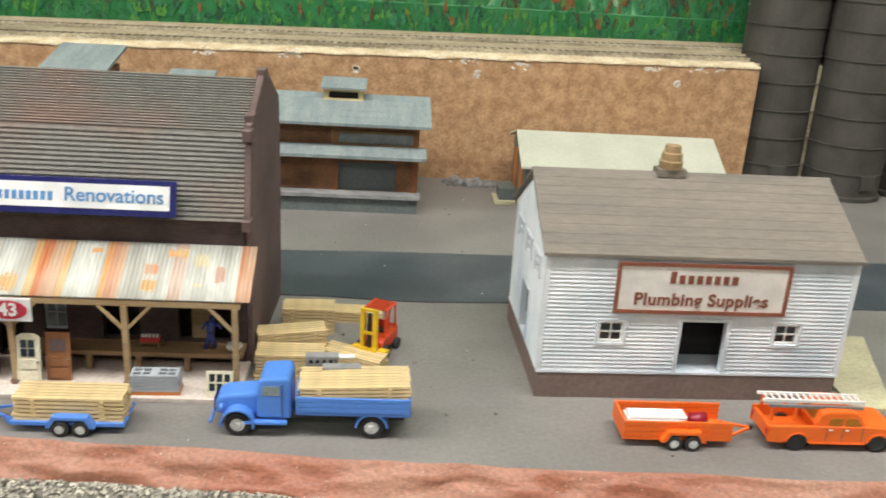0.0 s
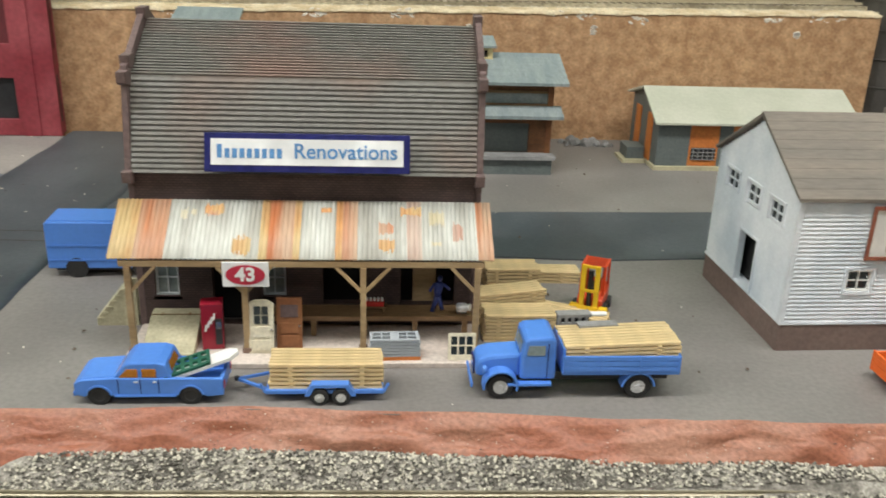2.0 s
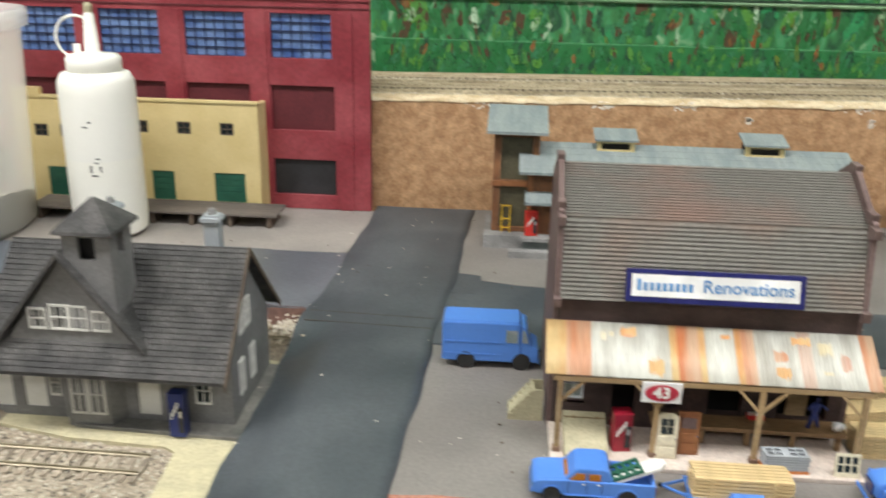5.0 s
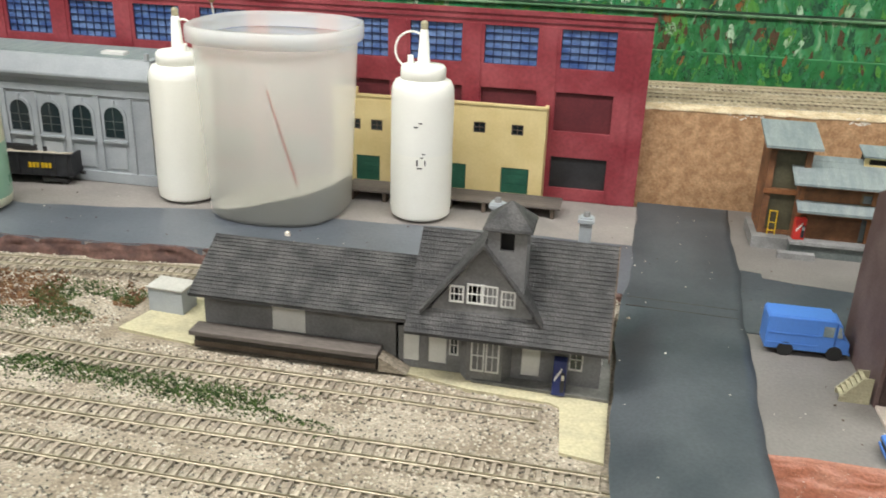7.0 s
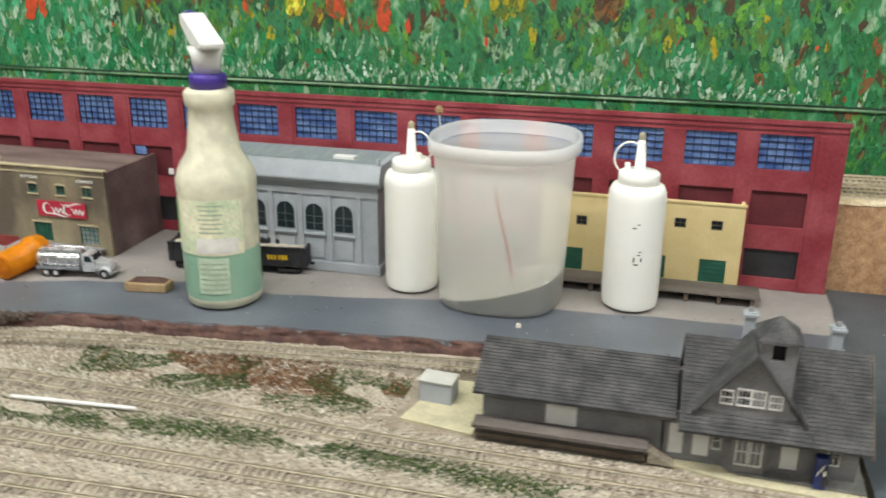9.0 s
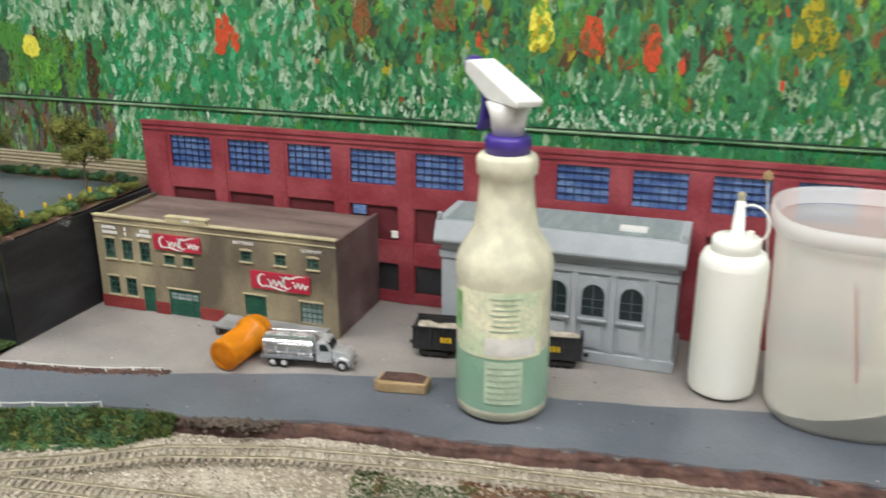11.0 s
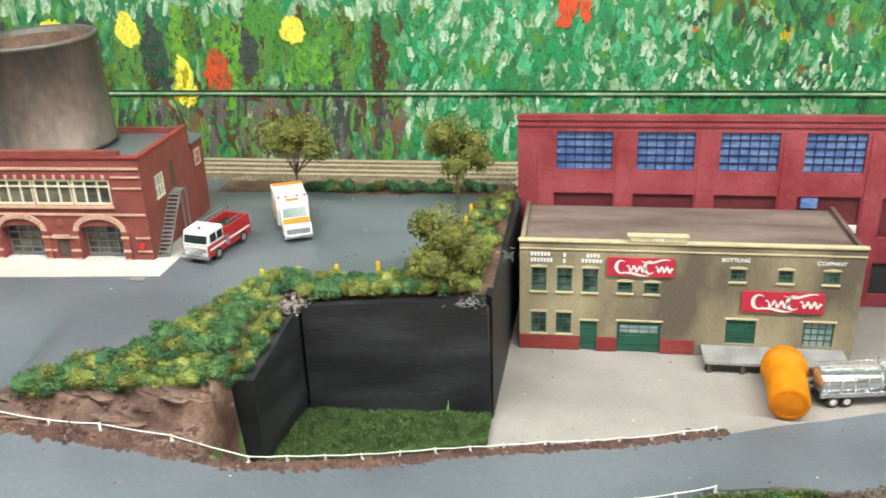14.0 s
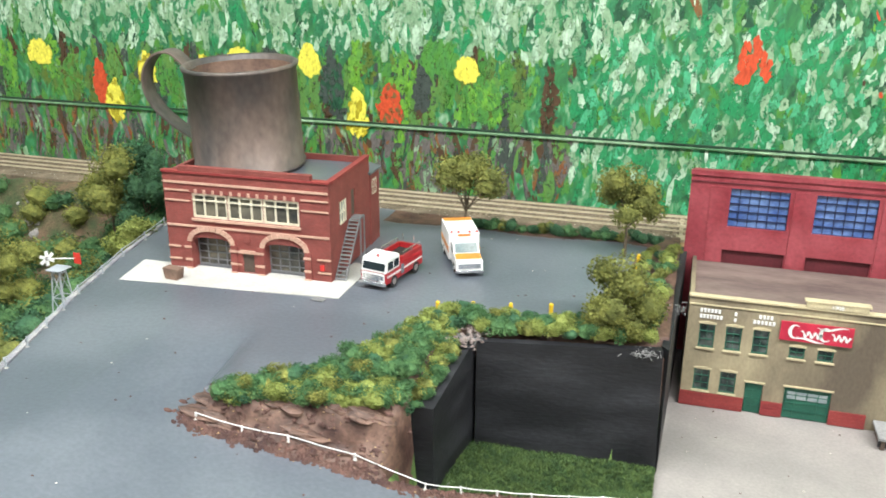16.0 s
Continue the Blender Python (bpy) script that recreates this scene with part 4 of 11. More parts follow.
    for _ in range(160):
        x, z = rng.uniform(-1.42, -0.44), rng.uniform(0.20, 0.262)
        dab(x, z, rng.uniform(0.0015, 0.003), rng.uniform(0.006, 0.012), rng.choice(("mint", "sage", "sage", "jade")), rng.uniform(-0.1, 0.4))
    # more pale dabs, painted haze of the glare high on the left
    for _ in range(1500):
        x = rng.uniform(-2.7, -1.72)
        dab(x, rng.uniform(0.292, 0.5), rng.uniform(0.004, 0.008), rng.uniform(0.008, 0.018), rng.choice(("sage", "mint", "sage", "mint", "mid", "sage", "jade")), rng.uniform(-0.2, 0.3))
    for _ in range(85):
        spindle(rng.uniform(-2.7, -1.77), rng.uniform(0.212, 0.275), rng.uniform(0.009, 0.014), rng.uniform(0.02, 0.034), rng.choice(("char", "leaf", "olive", "lime", "leaf", "moss", "brown", "moss", "moss", "char")))
    for _ in range(260):
        x = rng.uniform(-2.7, -1.77)
        dab(x, rng.uniform(0.125, 0.19), rng.uniform(0.002, 0.004), rng.uniform(0.016, 0.028), rng.choice(("plum", "char", "brown", "plum", "plum", "rust", "moss", "moss")), 0.0)
    for _ in range(900):
        x = rng.uniform(-0.42, 0.45)
        dab(x, rng.uniform(0.118, 0.150), rng.uniform(0.0015, 0.0045), rng.uniform(0.004, 0.009), rng.choice(("mid", "green", "green", "deep", "green", "leaf")), 0.1)
    for _ in range(110):
        x = rng.uniform(-0.42, 0.45)
        dab(x, rng.uniform(0.136, 0.182), rng.uniform(0.0012, 0.0026), rng.uniform(0.005, 0.010), rng.choice(("brown", "olive", "brown", "rust")), rng.uniform(-0.1, 0.1))
    for _ in range(520):
        x, z = rng.uniform(-1.45, -0.44), 0.2035 + abs(rng.gauss(0, 0.013))
        dab(x, z, rng.uniform(0.0014, 0.0034), rng.uniform(0.003, 0.007), rng.choice(("mint", "sage", "white", "jade", "aqua", "sage")), rng.uniform(-0.4, 0.4))
    for _ in range(4200):
        x, z = rng.uniform(-2.75, 0.5), 0.112 + 0.42 * rng.random() ** 1.1
        if x > -0.43 and z < 0.160:
            continue
        if -1.75 < x < -1.42 and rng.random() < 0.55:
            continue
        dab(x, z, rng.uniform(0.0010, 0.0024), rng.uniform(0.003, 0.0075), pick(weights(x, z)), rng.uniform(-0.35, 0.4))

    def tree(x, z, w, h, colours, count):
        for _ in range(count):
            a, r = rng.uniform(0, 6.28), rng.random() ** 0.5
            dab(x + w * r * math.cos(a) * (1 - 0.3 * math.sin(a)), z + h * r * math.sin(a), 0.0042, 0.007, rng.choice(colours), rng.uniform(-0.3, 0.3))

    for x, z, w, h, cs in ((-1.884, 0.272, 0.013, 0.011, ("yellow",)), (-2.026, 0.209, 0.012, 0.028, ("yellow", "yellow", "gold")), (-1.982, 0.222, 0.014, 0.026, ("red", "red", "rust")),
                           (-2.091, 0.274, 0.012, 0.016, ("yellow",)), (-2.5, 0.267, 0.016, 0.014, ("yellow",)), (-2.406, 0.232, 0.008, 0.027, ("red",)), (-2.385, 0.206, 0.012, 0.025, ("yellow", "yellow", "gold")),
                           (-2.33, 0.25, 0.01, 0.02, ("gold", "yellow")), (-2.24, 0.25, 0.014, 0.02, ("gold", "yellow")), (-2.19, 0.275, 0.014, 0.006, ("yellow",)),
                           (-1.557, 0.296, 0.017, 0.03, ("red",)), (-1.13, 0.32, 0.012, 0.03, ("yellow", "lime", "gold")), (-1.069, 0.31, 0.011, 0.02, ("red", "rust")), (-1.25, 0.335, 0.012, 0.02, ("rust", "olive")),
                           (-1.0, 0.30, 0.007, 0.022, ("red", "rust")), (-0.83, 0.325, 0.02, 0.03, ("gold", "olive")), (-0.70, 0.315, 0.014, 0.02, ("brown", "rust")), (-1.36, 0.325, 0.01, 0.02, ("rust",)),
                           (-2.15, 0.255, 0.013, 0.03, ("char", "deep")), (-1.94, 0.25, 0.009, 0.03, ("char",)), (-2.06, 0.245, 0.014, 0.03, ("char", "deep")), (-1.86, 0.235, 0.02, 0.03, ("leaf", "lime")),
                           (-2.45, 0.235, 0.013, 0.028, ("olive", "leaf")), (-1.92, 0.285, 0.02, 0.02, ("leaf",)), (-0.6, 0.25, 0.012, 0.02, ("jade", "mint"))):
        tree(x, z, w, h, cs, 34 if x == -1.557 else 90)
    for k, g in geos.items():
        c = pal[k]
        paint = mat("mural_" + k, c, tuple(0.55 * v + 0.45 * u for v, u in zip(c, (0.05, 0.19, 0.075) if k not in ("red", "yellow", "gold", "char", "plum", "brown") else [q * 0.7 for q in c])), 0.42, scale=130, fine=500, bump=0.4, grain=0.25, stretch=(1, 1, 0.45))
        dry_brush(paint, 0.33 if k in ("red", "yellow") else 0.41)
        part("brush_strokes", g, paint, board, kind="stuff")


mural()


# ---- small helpers for buildings ----
def wall_with_holes(x0, x1, z0, z1, holes, y0, y1):
    """A wall in the xz plane between y0 and y1 with rectangular openings (hx0, hx1, hz0, hz1) cut through."""
    xs = sorted({x0, x1, *[h[0] for h in holes], *[h[1] for h in holes]})
    zs = sorted({z0, z1, *[h[2] for h in holes], *[h[3] for h in holes]})
    solid = {}
    for i in range(len(xs) - 1):
        for k in range(len(zs) - 1):
            cx, cz = (xs[i] + xs[i + 1]) / 2, (zs[k] + zs[k + 1]) / 2
            solid[i, k] = not any(h[0] < cx < h[1] and h[2] < cz < h[3] for h in holes)
    g = Geo()
    index = {}

    def vert(i, k, y):
        key = (i, k, y)
        if key not in index:
            index[key] = len(g.v)
            g.v.append((xs[i], y, zs[k]))
        return index[key]

    for (i, k), s in solid.items():
        if not s:
            continue
        g.f.append((vert(i, k, y0), vert(i + 1, k, y0), vert(i + 1, k + 1, y0), vert(i, k + 1, y0)))
        g.f.append((vert(i, k + 1, y1), vert(i + 1, k + 1, y1), vert(i + 1, k, y1), vert(i, k, y1)))
        for di, dk, e in ((-1, 0, ((i, k + 1), (i, k))), (1, 0, ((i + 1, k), (i + 1, k + 1))), (0, -1, ((i, k), (i + 1, k))), (0, 1, ((i + 1, k + 1), (i, k + 1)))):
            if not solid.get((i + di, k + dk), False):
                (a, b), (c, d) = e
                g.f.append((vert(a, b, y0), vert(a, b, y1), vert(c, d, y1), vert(c, d, y0)))
    return g


def lap_siding(x0, x1, z0, z1, pitch, y, holes=(), d=0.0007):
    """Overlapping clapboards on the face y, drawn towards -y, broken at openings."""
    boards = []
    n = max(1, round((z1 - z0) / pitch))
    p = (z1 - z0) / n
    for k in range(n):
        za, zb = z0 + k * p, z0 + (k + 1) * p
        cuts = sorted((h[0], h[1]) for h in holes if h[2] < (za + zb) / 2 < h[3])
        a = x0
        for c0, c1 in cuts + [(x1, x1)]:
            if c0 > a:
                boards.append(Geo().prism([(y - d, za), (y - d * 0.15, zb), (y + 0.0002, zb), (y + 0.0002, za)], "x", a, c0))
            a = max(a, c1)
    return boards


def window(parent, x, y, z, w, h, cols, rows, frame, glass, t=0.0009, m=None, label="", bar=0.00045, name="window"):
    """A glazed window in the xz plane facing -y; its centre bottom is at x, z."""
    x0, x1 = x - w / 2, x + w / 2
    xs = [x0 + t] + [v for i in range(1, cols) for v in (x0 + w * i / cols - bar / 2, x0 + w * i / cols + bar / 2)] + [x1 - t]
    zs = [z + t] + [v for k in range(1, rows) for v in (z + h * k / rows - bar / 2, z + h * k / rows + bar / 2)] + [z + h - t]
    lights = [(xs[2 * i], xs[2 * i + 1], zs[2 * k], zs[2 * k + 1]) for i in range(cols) for k in range(rows)]
    fr = wall_with_holes(x0, x1, z, z + h, lights, y - 0.0006, y + 0.0006)
    if m:
        fr.v = [tuple(m @ Vector(p)) for p in fr.v]
    f = part(name, fr, frame, parent, label)
    part("pane", Geo().box(x0 + t * 0.5, x1 - t * 0.5, y + 0.0007, y + 0.0011, z + t * 0.5, z + h - t * 0.5, m), glass, f)
    return f


def lettering(name, text, size, m, material, parent, depth=0.00015, bold=0.0, spacing=1.0):
    cu = bpy.data.curves.new(name, "FONT")
    cu.body, cu.size, cu.extrude, cu.align_x, cu.align_y, cu.offset, cu.space_character = text, size, depth, "CENTER", "CENTER", bold, spacing
    tmp = new(name + "_curve", cu)
    me = bpy.data.meshes.new_from_object(tmp.evaluated_get(bpy.context.evaluated_depsgraph_get()))
    bpy.data.objects.remove(tmp)
    me.materials.clear()
    me.materials.append(material)
    ob = new(name, me)
    ob.parent = parent
    ob.matrix_basis = m
    return ob


# ---- long maroon factory flat along the back ----
def factory():
    f = thing("factory_building", pose(-1.61, 0.857, 0), "long maroon brick factory front with blue gridded windows", "factory building")
    W, pitch = 1.195, 1.062 / 13
    holes = []
    for i in range(14):
        a = 0.04 + i * pitch
        holes += [(a, a + 0.057, 0.1460, 0.1865), (a - 0.002, a + 0.059, 0.078, 0.1205), (a - 0.002, a + 0.059, 0.014, 0.0495)]
    part("wall", wall_with_holes(0, W, 0, 0.203, holes, 0, 0.006), M["red_wall"], f, bevel=0.0003)
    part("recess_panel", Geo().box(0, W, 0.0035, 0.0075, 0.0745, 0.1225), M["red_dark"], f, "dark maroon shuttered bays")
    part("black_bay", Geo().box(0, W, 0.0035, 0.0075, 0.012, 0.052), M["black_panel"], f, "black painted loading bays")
    part("back", Geo().box(0.002, W - 0.002, 0.0078, 0.018, 0, 0.201), M["red_wall"], f)
    part("cornice", Geo().box(-0.001, W + 0.001, -0.0016, 0.0, 0.1985, 0.2036), M["red_wall"], f)
    part("cornice", Geo().box(0, W, -0.0009, 0.0, 0.1912, 0.1925), M["red_dark"], f)
    for i in range(15):
        x = 0.04 + i * pitch - (pitch - 0.057) / 2
        w = 0.0085 if 0 < i < 14 else 0.007
        part("pilaster", Geo().box(max(0.001, x - w), min(W - 0.001, x + w), -0.0012, 0.0, 0.0, 0.188), M["red_wall"], f)
    for i in range(14):
        a = 0.04 + i * pitch
        lights = []
        for p in range(6):
            for q in range(5):
                u, v = a + 0.057 * p / 6, 0.1460 + 0.0405 * q / 5
                lights.append((u + 0.0004, u + 0.0091, v + 0.0004, v + 0.0077))
        g = wall_with_holes(a, a + 0.057, 0.1460, 0.1865, lights, 0.0018, 0.0032)
        w = part("window", g, M["muntin"], f, "navy window grid")
        part("pane", Geo().box(a, a + 0.057, 0.0034, 0.0046, 0.1460, 0.1865), M["blue_glass"], w, "blue sky-tinted glazing")
    part("blue_pane", Geo().box(0.04 + 3 * pitch + 0.002, 0.04 + 3 * pitch + 0.018, 0.001, 0.0032, 0.108, 0.1195), M["blue_glass"], f, "small blue pane in a bay")
    part("paper_patch", Geo().box(0.335, 0.345, 0.001, 0.0032, 0.082, 0.09), M["white"], f, "small white patch in a bay")


factory()


# ---- low yellow office with loading dock ----
def yellow_office():
    t = thing("office_building", pose(-0.7505, 0.828, 0), "pale yellow flat office block with green doors", "office building")
    W, H = 0.235, 0.107
    wins = [(0.205, 0.077), (0.164, 0.077), (0.123, 0.077), (0.05, 0.07), (0.025, 0.07)]
    doors = [(0.205, 0.03), (0.14, 0.022), (0.04, 0.027)]
    holes = [(x - 0.0065, x + 0.0065, z, z + 0.0115) for x, z in wins] + [(x - w / 2, x + w / 2, 0.012, 0.0405) for x, w in doors]
    part("wall", wall_with_holes(0, W, 0, H, holes, 0, 0.004), M["butter"], t, bevel=0.0003)
    part("side_wall", Geo().box(W - 0.004, W, 0.0042, 0.028, 0, H - 0.001), M["butter"], t)
    part("parapet", Geo().box(-0.001, W + 0.001, -0.0012, 0.0055, H, H + 0.002), M["butter"], t)
    part("parapet_step", Geo().box(-0.001, 0.028, -0.0015, 0.005, H + 0.0021, H + 0.009), M["butter"], t)
    part("roof", Geo().box(0.001, W - 0.005, 0.0056, 0.028, H - 0.008, H - 0.006), M["coke_roof"], t)
    # added black sheet, painted shade behind the office openings
    part("backing", Geo().box(0.003, W - 0.005, 0.010, 0.013, 0, H - 0.01), M["dark_in"], t)
    for x, z in wins:
        window(t, x, 0.001, z, 0.0128, 0.0113, 2, 2, M["tie"], M["glass_dark"])
    for x, w in doors:
        d = Geo().box(x - w / 2 + 0.0003, x + w / 2 - 0.0003, 0.0012, 0.0028, 0.0122, 0.0403)
        for k in range(1, 5):
            d.box(x - w / 2 + 0.0006, x + w / 2 - 0.0006, 0.0007, 0.0012, 0.0122 + k * 0.0056, 0.0122 + k * 0.0056 + 0.0044)
        part("door", d, M["green_door"], t)
    dock = thing("loading_dock", pose(-0.7265, 0.79, 0), "grey-brown planked loading dock on low legs", "loading dock")
    for k in range(6):
        part("plank", Geo().box(0, 0.235, k * 0.0062, k * 0.0062 + 0.0058, 0.0105, 0.0128), M["dock"], dock, bevel=0.0003)
    for k in range(7):
        part("leg", Geo().box(0.006 + k * 0.0365, 0.010 + k * 0.0365, 0.002, 0.034, 0, 0.0104), M["tie"], dock)


yellow_office()


# ---- grey arched bank front ----
def arch_pts(x, z, w, h, n=10):
    r = w / 2
    return [(x - r, z), (x + r, z)] + [(x + r * math.cos(math.pi * k / n), z + h - r + r * math.sin(math.pi * k / n)) for k in range(n + 1)]


def bank_front():
    t = thing("bank_building", pose(-1.186, 0.768, 0), "blue-grey stone bank front with arched windows", "bank building")
    W = 0.25
    part("wall", Geo().box(0.003, W - 0.003, 0.003, 0.075, 0.0, 0.112), M["bank_grey"], t, bevel=0.0003)
    part("base_course", Geo().box(0, W, 0.0, 0.078, 0.0, 0.012), M["bank_grey"], t, bevel=0.0005)
    part("frieze", Geo().box(0.001, W - 0.001, 0.001, 0.077, 0.098, 0.106), M["bank_grey"], t, bevel=0.0004)
    part("cornice", Geo().prism([(0.0, 0.112), (-0.007, 0.118), (-0.007, 0.1205), (0.002, 0.139), (0.078, 0.139), (0.078, 0.112)], "x", -0.003, W + 0.003), M["bank_grey"], t, bevel=0.0005)
    part("roof", Geo().box(0.006, W - 0.006, 0.008, 0.074, 0.1391, 0.1397), M["slate"], t)
    for x in (-0.001, W - 0.003):
        part("corner_block", Geo().box(x, x + 0.004, 0.0, 0.006, 0.1391, 0.147), M["bank_grey"], t, bevel=0.0008)
    for k in range(5):
        x = 0.05 + k * 0.0385
        surround = Geo().prism(arch_pts(x, 0.049, 0.030, 0.0415), "y", 0.0012, 0.0029)
        s = part("arch_surround", surround, M["bank_grey"], t, bevel=0.0004)
        part("keystone", Geo().prism([(x - 0.0015, 0.087), (x + 0.0015, 0.087), (x + 0.0022, 0.094), (x - 0.0022, 0.094)], "y", 0.0002, 0.003), M["bank_grey"], s)
        w = part("arched_window", Geo().prism(arch_pts(x, 0.0525, 0.023, 0.034), "y", 0.0006, 0.0011), M["glass_dark"], t, "dark arched window")
        for j in (2, 4):
            part("glazing_bar", Geo().box(x - 0.0113, x + 0.0113, 0.0002, 0.0006, 0.0525 + j * 0.0045, 0.0525 + j * 0.0045 + 0.0004), M["shed_grey"], w)
        part("glazing_bar", Geo().box(x - 0.0003, x + 0.0003, -0.0001, 0.0005, 0.0526, 0.086), M["shed_grey"], w)
        part("sill", Geo().box(x - 0.0145, x + 0.0145, -0.0015, 0.0029, 0.0465, 0.049), M["bank_grey"], t, bevel=0.0003)
        for sx in (-0.0192, 0.0192):
            if k == 0 or sx > 0:
                part("pilaster", Geo().box(x + sx - 0.0032, x + sx + 0.0032, 0.0006, 0.0029, 0.0121, 0.0975), M["bank_grey"], t, bevel=0.0003)
        part("panel", Geo().box(x - 0.011, x + 0.011, 0.0014, 0.0029, 0.016, 0.042), M["bank_grey"], t, bevel=0.0006)
    part("roof_patch", Geo().box(0.185, 0.212, 0.02, 0.032, 0.1398, 0.143), M["white"], t, "white block on the roof")


bank_front()


# ---- bottling works ----
M["sooty_pane"] = mat("grey_green_glazing", (0.025, 0.04, 0.038), (0.16, 0.19, 0.175), 0.12, scale=60, fine=300, mix=0.42, bump=0.0)


def bottling_works():
    t = thing("bottling_works", pose(-1.60, 0.738, 0), "sooty tan two-storey bottling works with red signs", "factory building")
    W, H, D = 0.309, 0.113, 0.118
    wins = [(0.0185, 0.0625, 0.0140, 0.0245), (0.0425, 0.0625, 0.0140, 0.0245), (0.0665, 0.0625, 0.0140, 0.0245), (0.0185, 0.0175, 0.0145, 0.0225), (0.0425, 0.0175, 0.0145, 0.0225),
            (0.099, 0.063, 0.0135, 0.0115), (0.1235, 0.063, 0.0135, 0.0115), (0.20, 0.0785, 0.013, 0.0125), (0.242, 0.0785, 0.013, 0.0125), (0.2815, 0.0785, 0.013, 0.0125)]
    doors = [(0.0665, 0.0, 0.016, 0.032), (0.114, 0.0, 0.041, 0.033), (0.2075, 0.0135, 0.027, 0.0255), (0.277, 0.0135, 0.027, 0.0255)]
    holes = [(x - w / 2, x + w / 2, z, z + h) for x, z, w, h in wins + doors]
    part("front_wall", wall_with_holes(0, W, 0, H, holes, 0, 0.004), M["coke_wall"], t, bevel=0.0003)
    part("side_wall", Geo().box(0, 0.004, 0.0041, D, 0, H - 0.002), M["coke_wall"], t)
    part("side_wall", Geo().box(W - 0.004, W, 0.0041, D, 0, H - 0.002), M["rb_trim"], t, "dark brown end wall")
    part("roof", Geo().box(0.0042, W - 0.0042, 0.0042, D, 0.103, 0.1065), M["coke_roof"], t, "brown weathered flat roof")
    part("parapet", Geo().box(-0.001, W + 0.001, -0.0015, 0.005, H, H + 0.0022), M["coke_trim"], t, bevel=0.0004)
    part("cornice_line", Geo().box(0, W, -0.001, -0.0001, 0.1055, 0.1068), M["coke_trim"], t)
    part("raised_parapet", Geo().box(0.101, 0.152, -0.002, 0.0055, H + 0.0023, H + 0.0072), M["coke_trim"], t, bevel=0.0004)
    part("raised_parapet_cap", Geo().box(0.099, 0.154, -0.0026, 0.0062, H + 0.0073, H + 0.0088), M["coke_trim"], t, bevel=0.0003)
    # black sheet behind the windows paints the shade of the rooms
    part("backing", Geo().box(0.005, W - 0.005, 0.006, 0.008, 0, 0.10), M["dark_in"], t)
    for x, z, w, h in wins:
        window(t, x, 0.0012, z, w, h, 2, 3 if h > 0.015 else 2, M["green_door"], M["sooty_pane"], 0.0011)
        part("sill", Geo().box(x - w / 2 - 0.0015, x + w / 2 + 0.0015, -0.0016, -0.0001, z - 0.0018, z - 0.0002), M["coke_trim"], t)
        part("lintel", Geo().prism([(x - w / 2 - 0.001, z + h), (x + w / 2 + 0.001, z + h), (x + w / 2 + 0.001, z + h + 0.0014), (x, z + h + 0.0026), (x - w / 2 - 0.001, z + h + 0.0014)], "y", -0.0011, -0.0001), M["coke_trim"], t)
    for i, (x, z, w, h) in enumerate(doors):
        d = part("door", Geo().box(x - w / 2 + 0.0003, x + w / 2 - 0.0003, 0.0014, 0.003, z + 0.0003, z + h - 0.0003), M["green_door"] if i < 3 else M["pane"], t, "" if i < 3 else "pale green glazed shutter")
        for k in range(1, 4):
            part("door_rail", Geo().box(x - w / 2 + 0.001, x + w / 2 - 0.001, 0.0007, 0.0013, z + h * k / 4 - 0.0004, z + h * k / 4 + 0.0004), M["green_door"], d)
        n = 4 if w > 0.02 else 2
        for k in range(n + 1):
            cx = x - w / 2 + 0.001 + (w - 0.002) * k / n
            part("door_stile", Geo().box(cx - 0.0004, cx + 0.0004, 0.0005, 0.0012, z + 0.001, z + h - 0.001), M["green_door"], d)
        if i == 1:
            part("glazing", Geo().box(x - w / 2 + 0.003, x + w / 2 - 0.003, 0.0009, 0.00135, z + h * 0.62, z + h * 0.85), M["pane"], d)
        part("lintel", Geo().box(x - w / 2 - 0.0015, x + w / 2 + 0.0015, -0.0013, -0.0001, z + h + 0.0002, z + h + 0.0018), M["coke_trim"], t)
    for a, b in ((0.0, 0.0584), (0.0746, 0.0934), (0.1346, 0.166)):
        pl = part("plinth", Geo().box(a, b, -0.0008, -0.0001, 0.0, 0.0148), M["plinth_red"], t, "dark red boarded plinth")
        for k in range(4):
            part("plinth_board", Geo().box(a, b, -0.0012, -0.0009, 0.0006 + k * 0.0037, 0.0036 + k * 0.0037), M["plinth_red"], pl)
    for x, z, w, h in ((0.1125, 0.0905, 0.0615, 0.0185), (0.2415, 0.0595, 0.0725, 0.0205)):
        s = part("red_sign", Geo().box(x - w / 2, x + w / 2, -0.0026, -0.0012, z - h / 2, z + h / 2), M["sign_red"], t, "bright red sign with white swash")
        sw = Geo()

        def ribbon(fx, fz, fw, n=60):
            """A smooth brushed band along a curve, its width swelling and thinning."""
            p = [(x + w * fx(k / n), z + h * fz(k / n)) for k in range(n + 1)]
            b = len(sw.v)
            for k, (u, v) in enumerate(p):
                (ua, va), (ub, vb) = p[max(0, k - 1)], p[min(n, k + 1)]
                ln = math.hypot(ub - ua, vb - va) or 1e-6
                q = h * fw(k / n)
                sw.v += [(u - (vb - va) / ln * q, -0.0029, v + (ub - ua) / ln * q), (u + (vb - va) / ln * q, -0.0029, v - (ub - ua) / ln * q)]
            sw.f += [(b + 2 * k, b + 2 * k + 1, b + 2 * k + 3, b + 2 * k + 2) for k in range(n)]

        swell = lambda f: 0.022 + 0.062 * math.sin(math.pi * f) ** 2
        for c in (-0.29, 0.13):
            ribbon(lambda f: c + 0.075 * math.cos(0.9 + 4.6 * f), lambda f: 0.02 + 0.34 * math.sin(0.9 + 4.6 * f), swell)
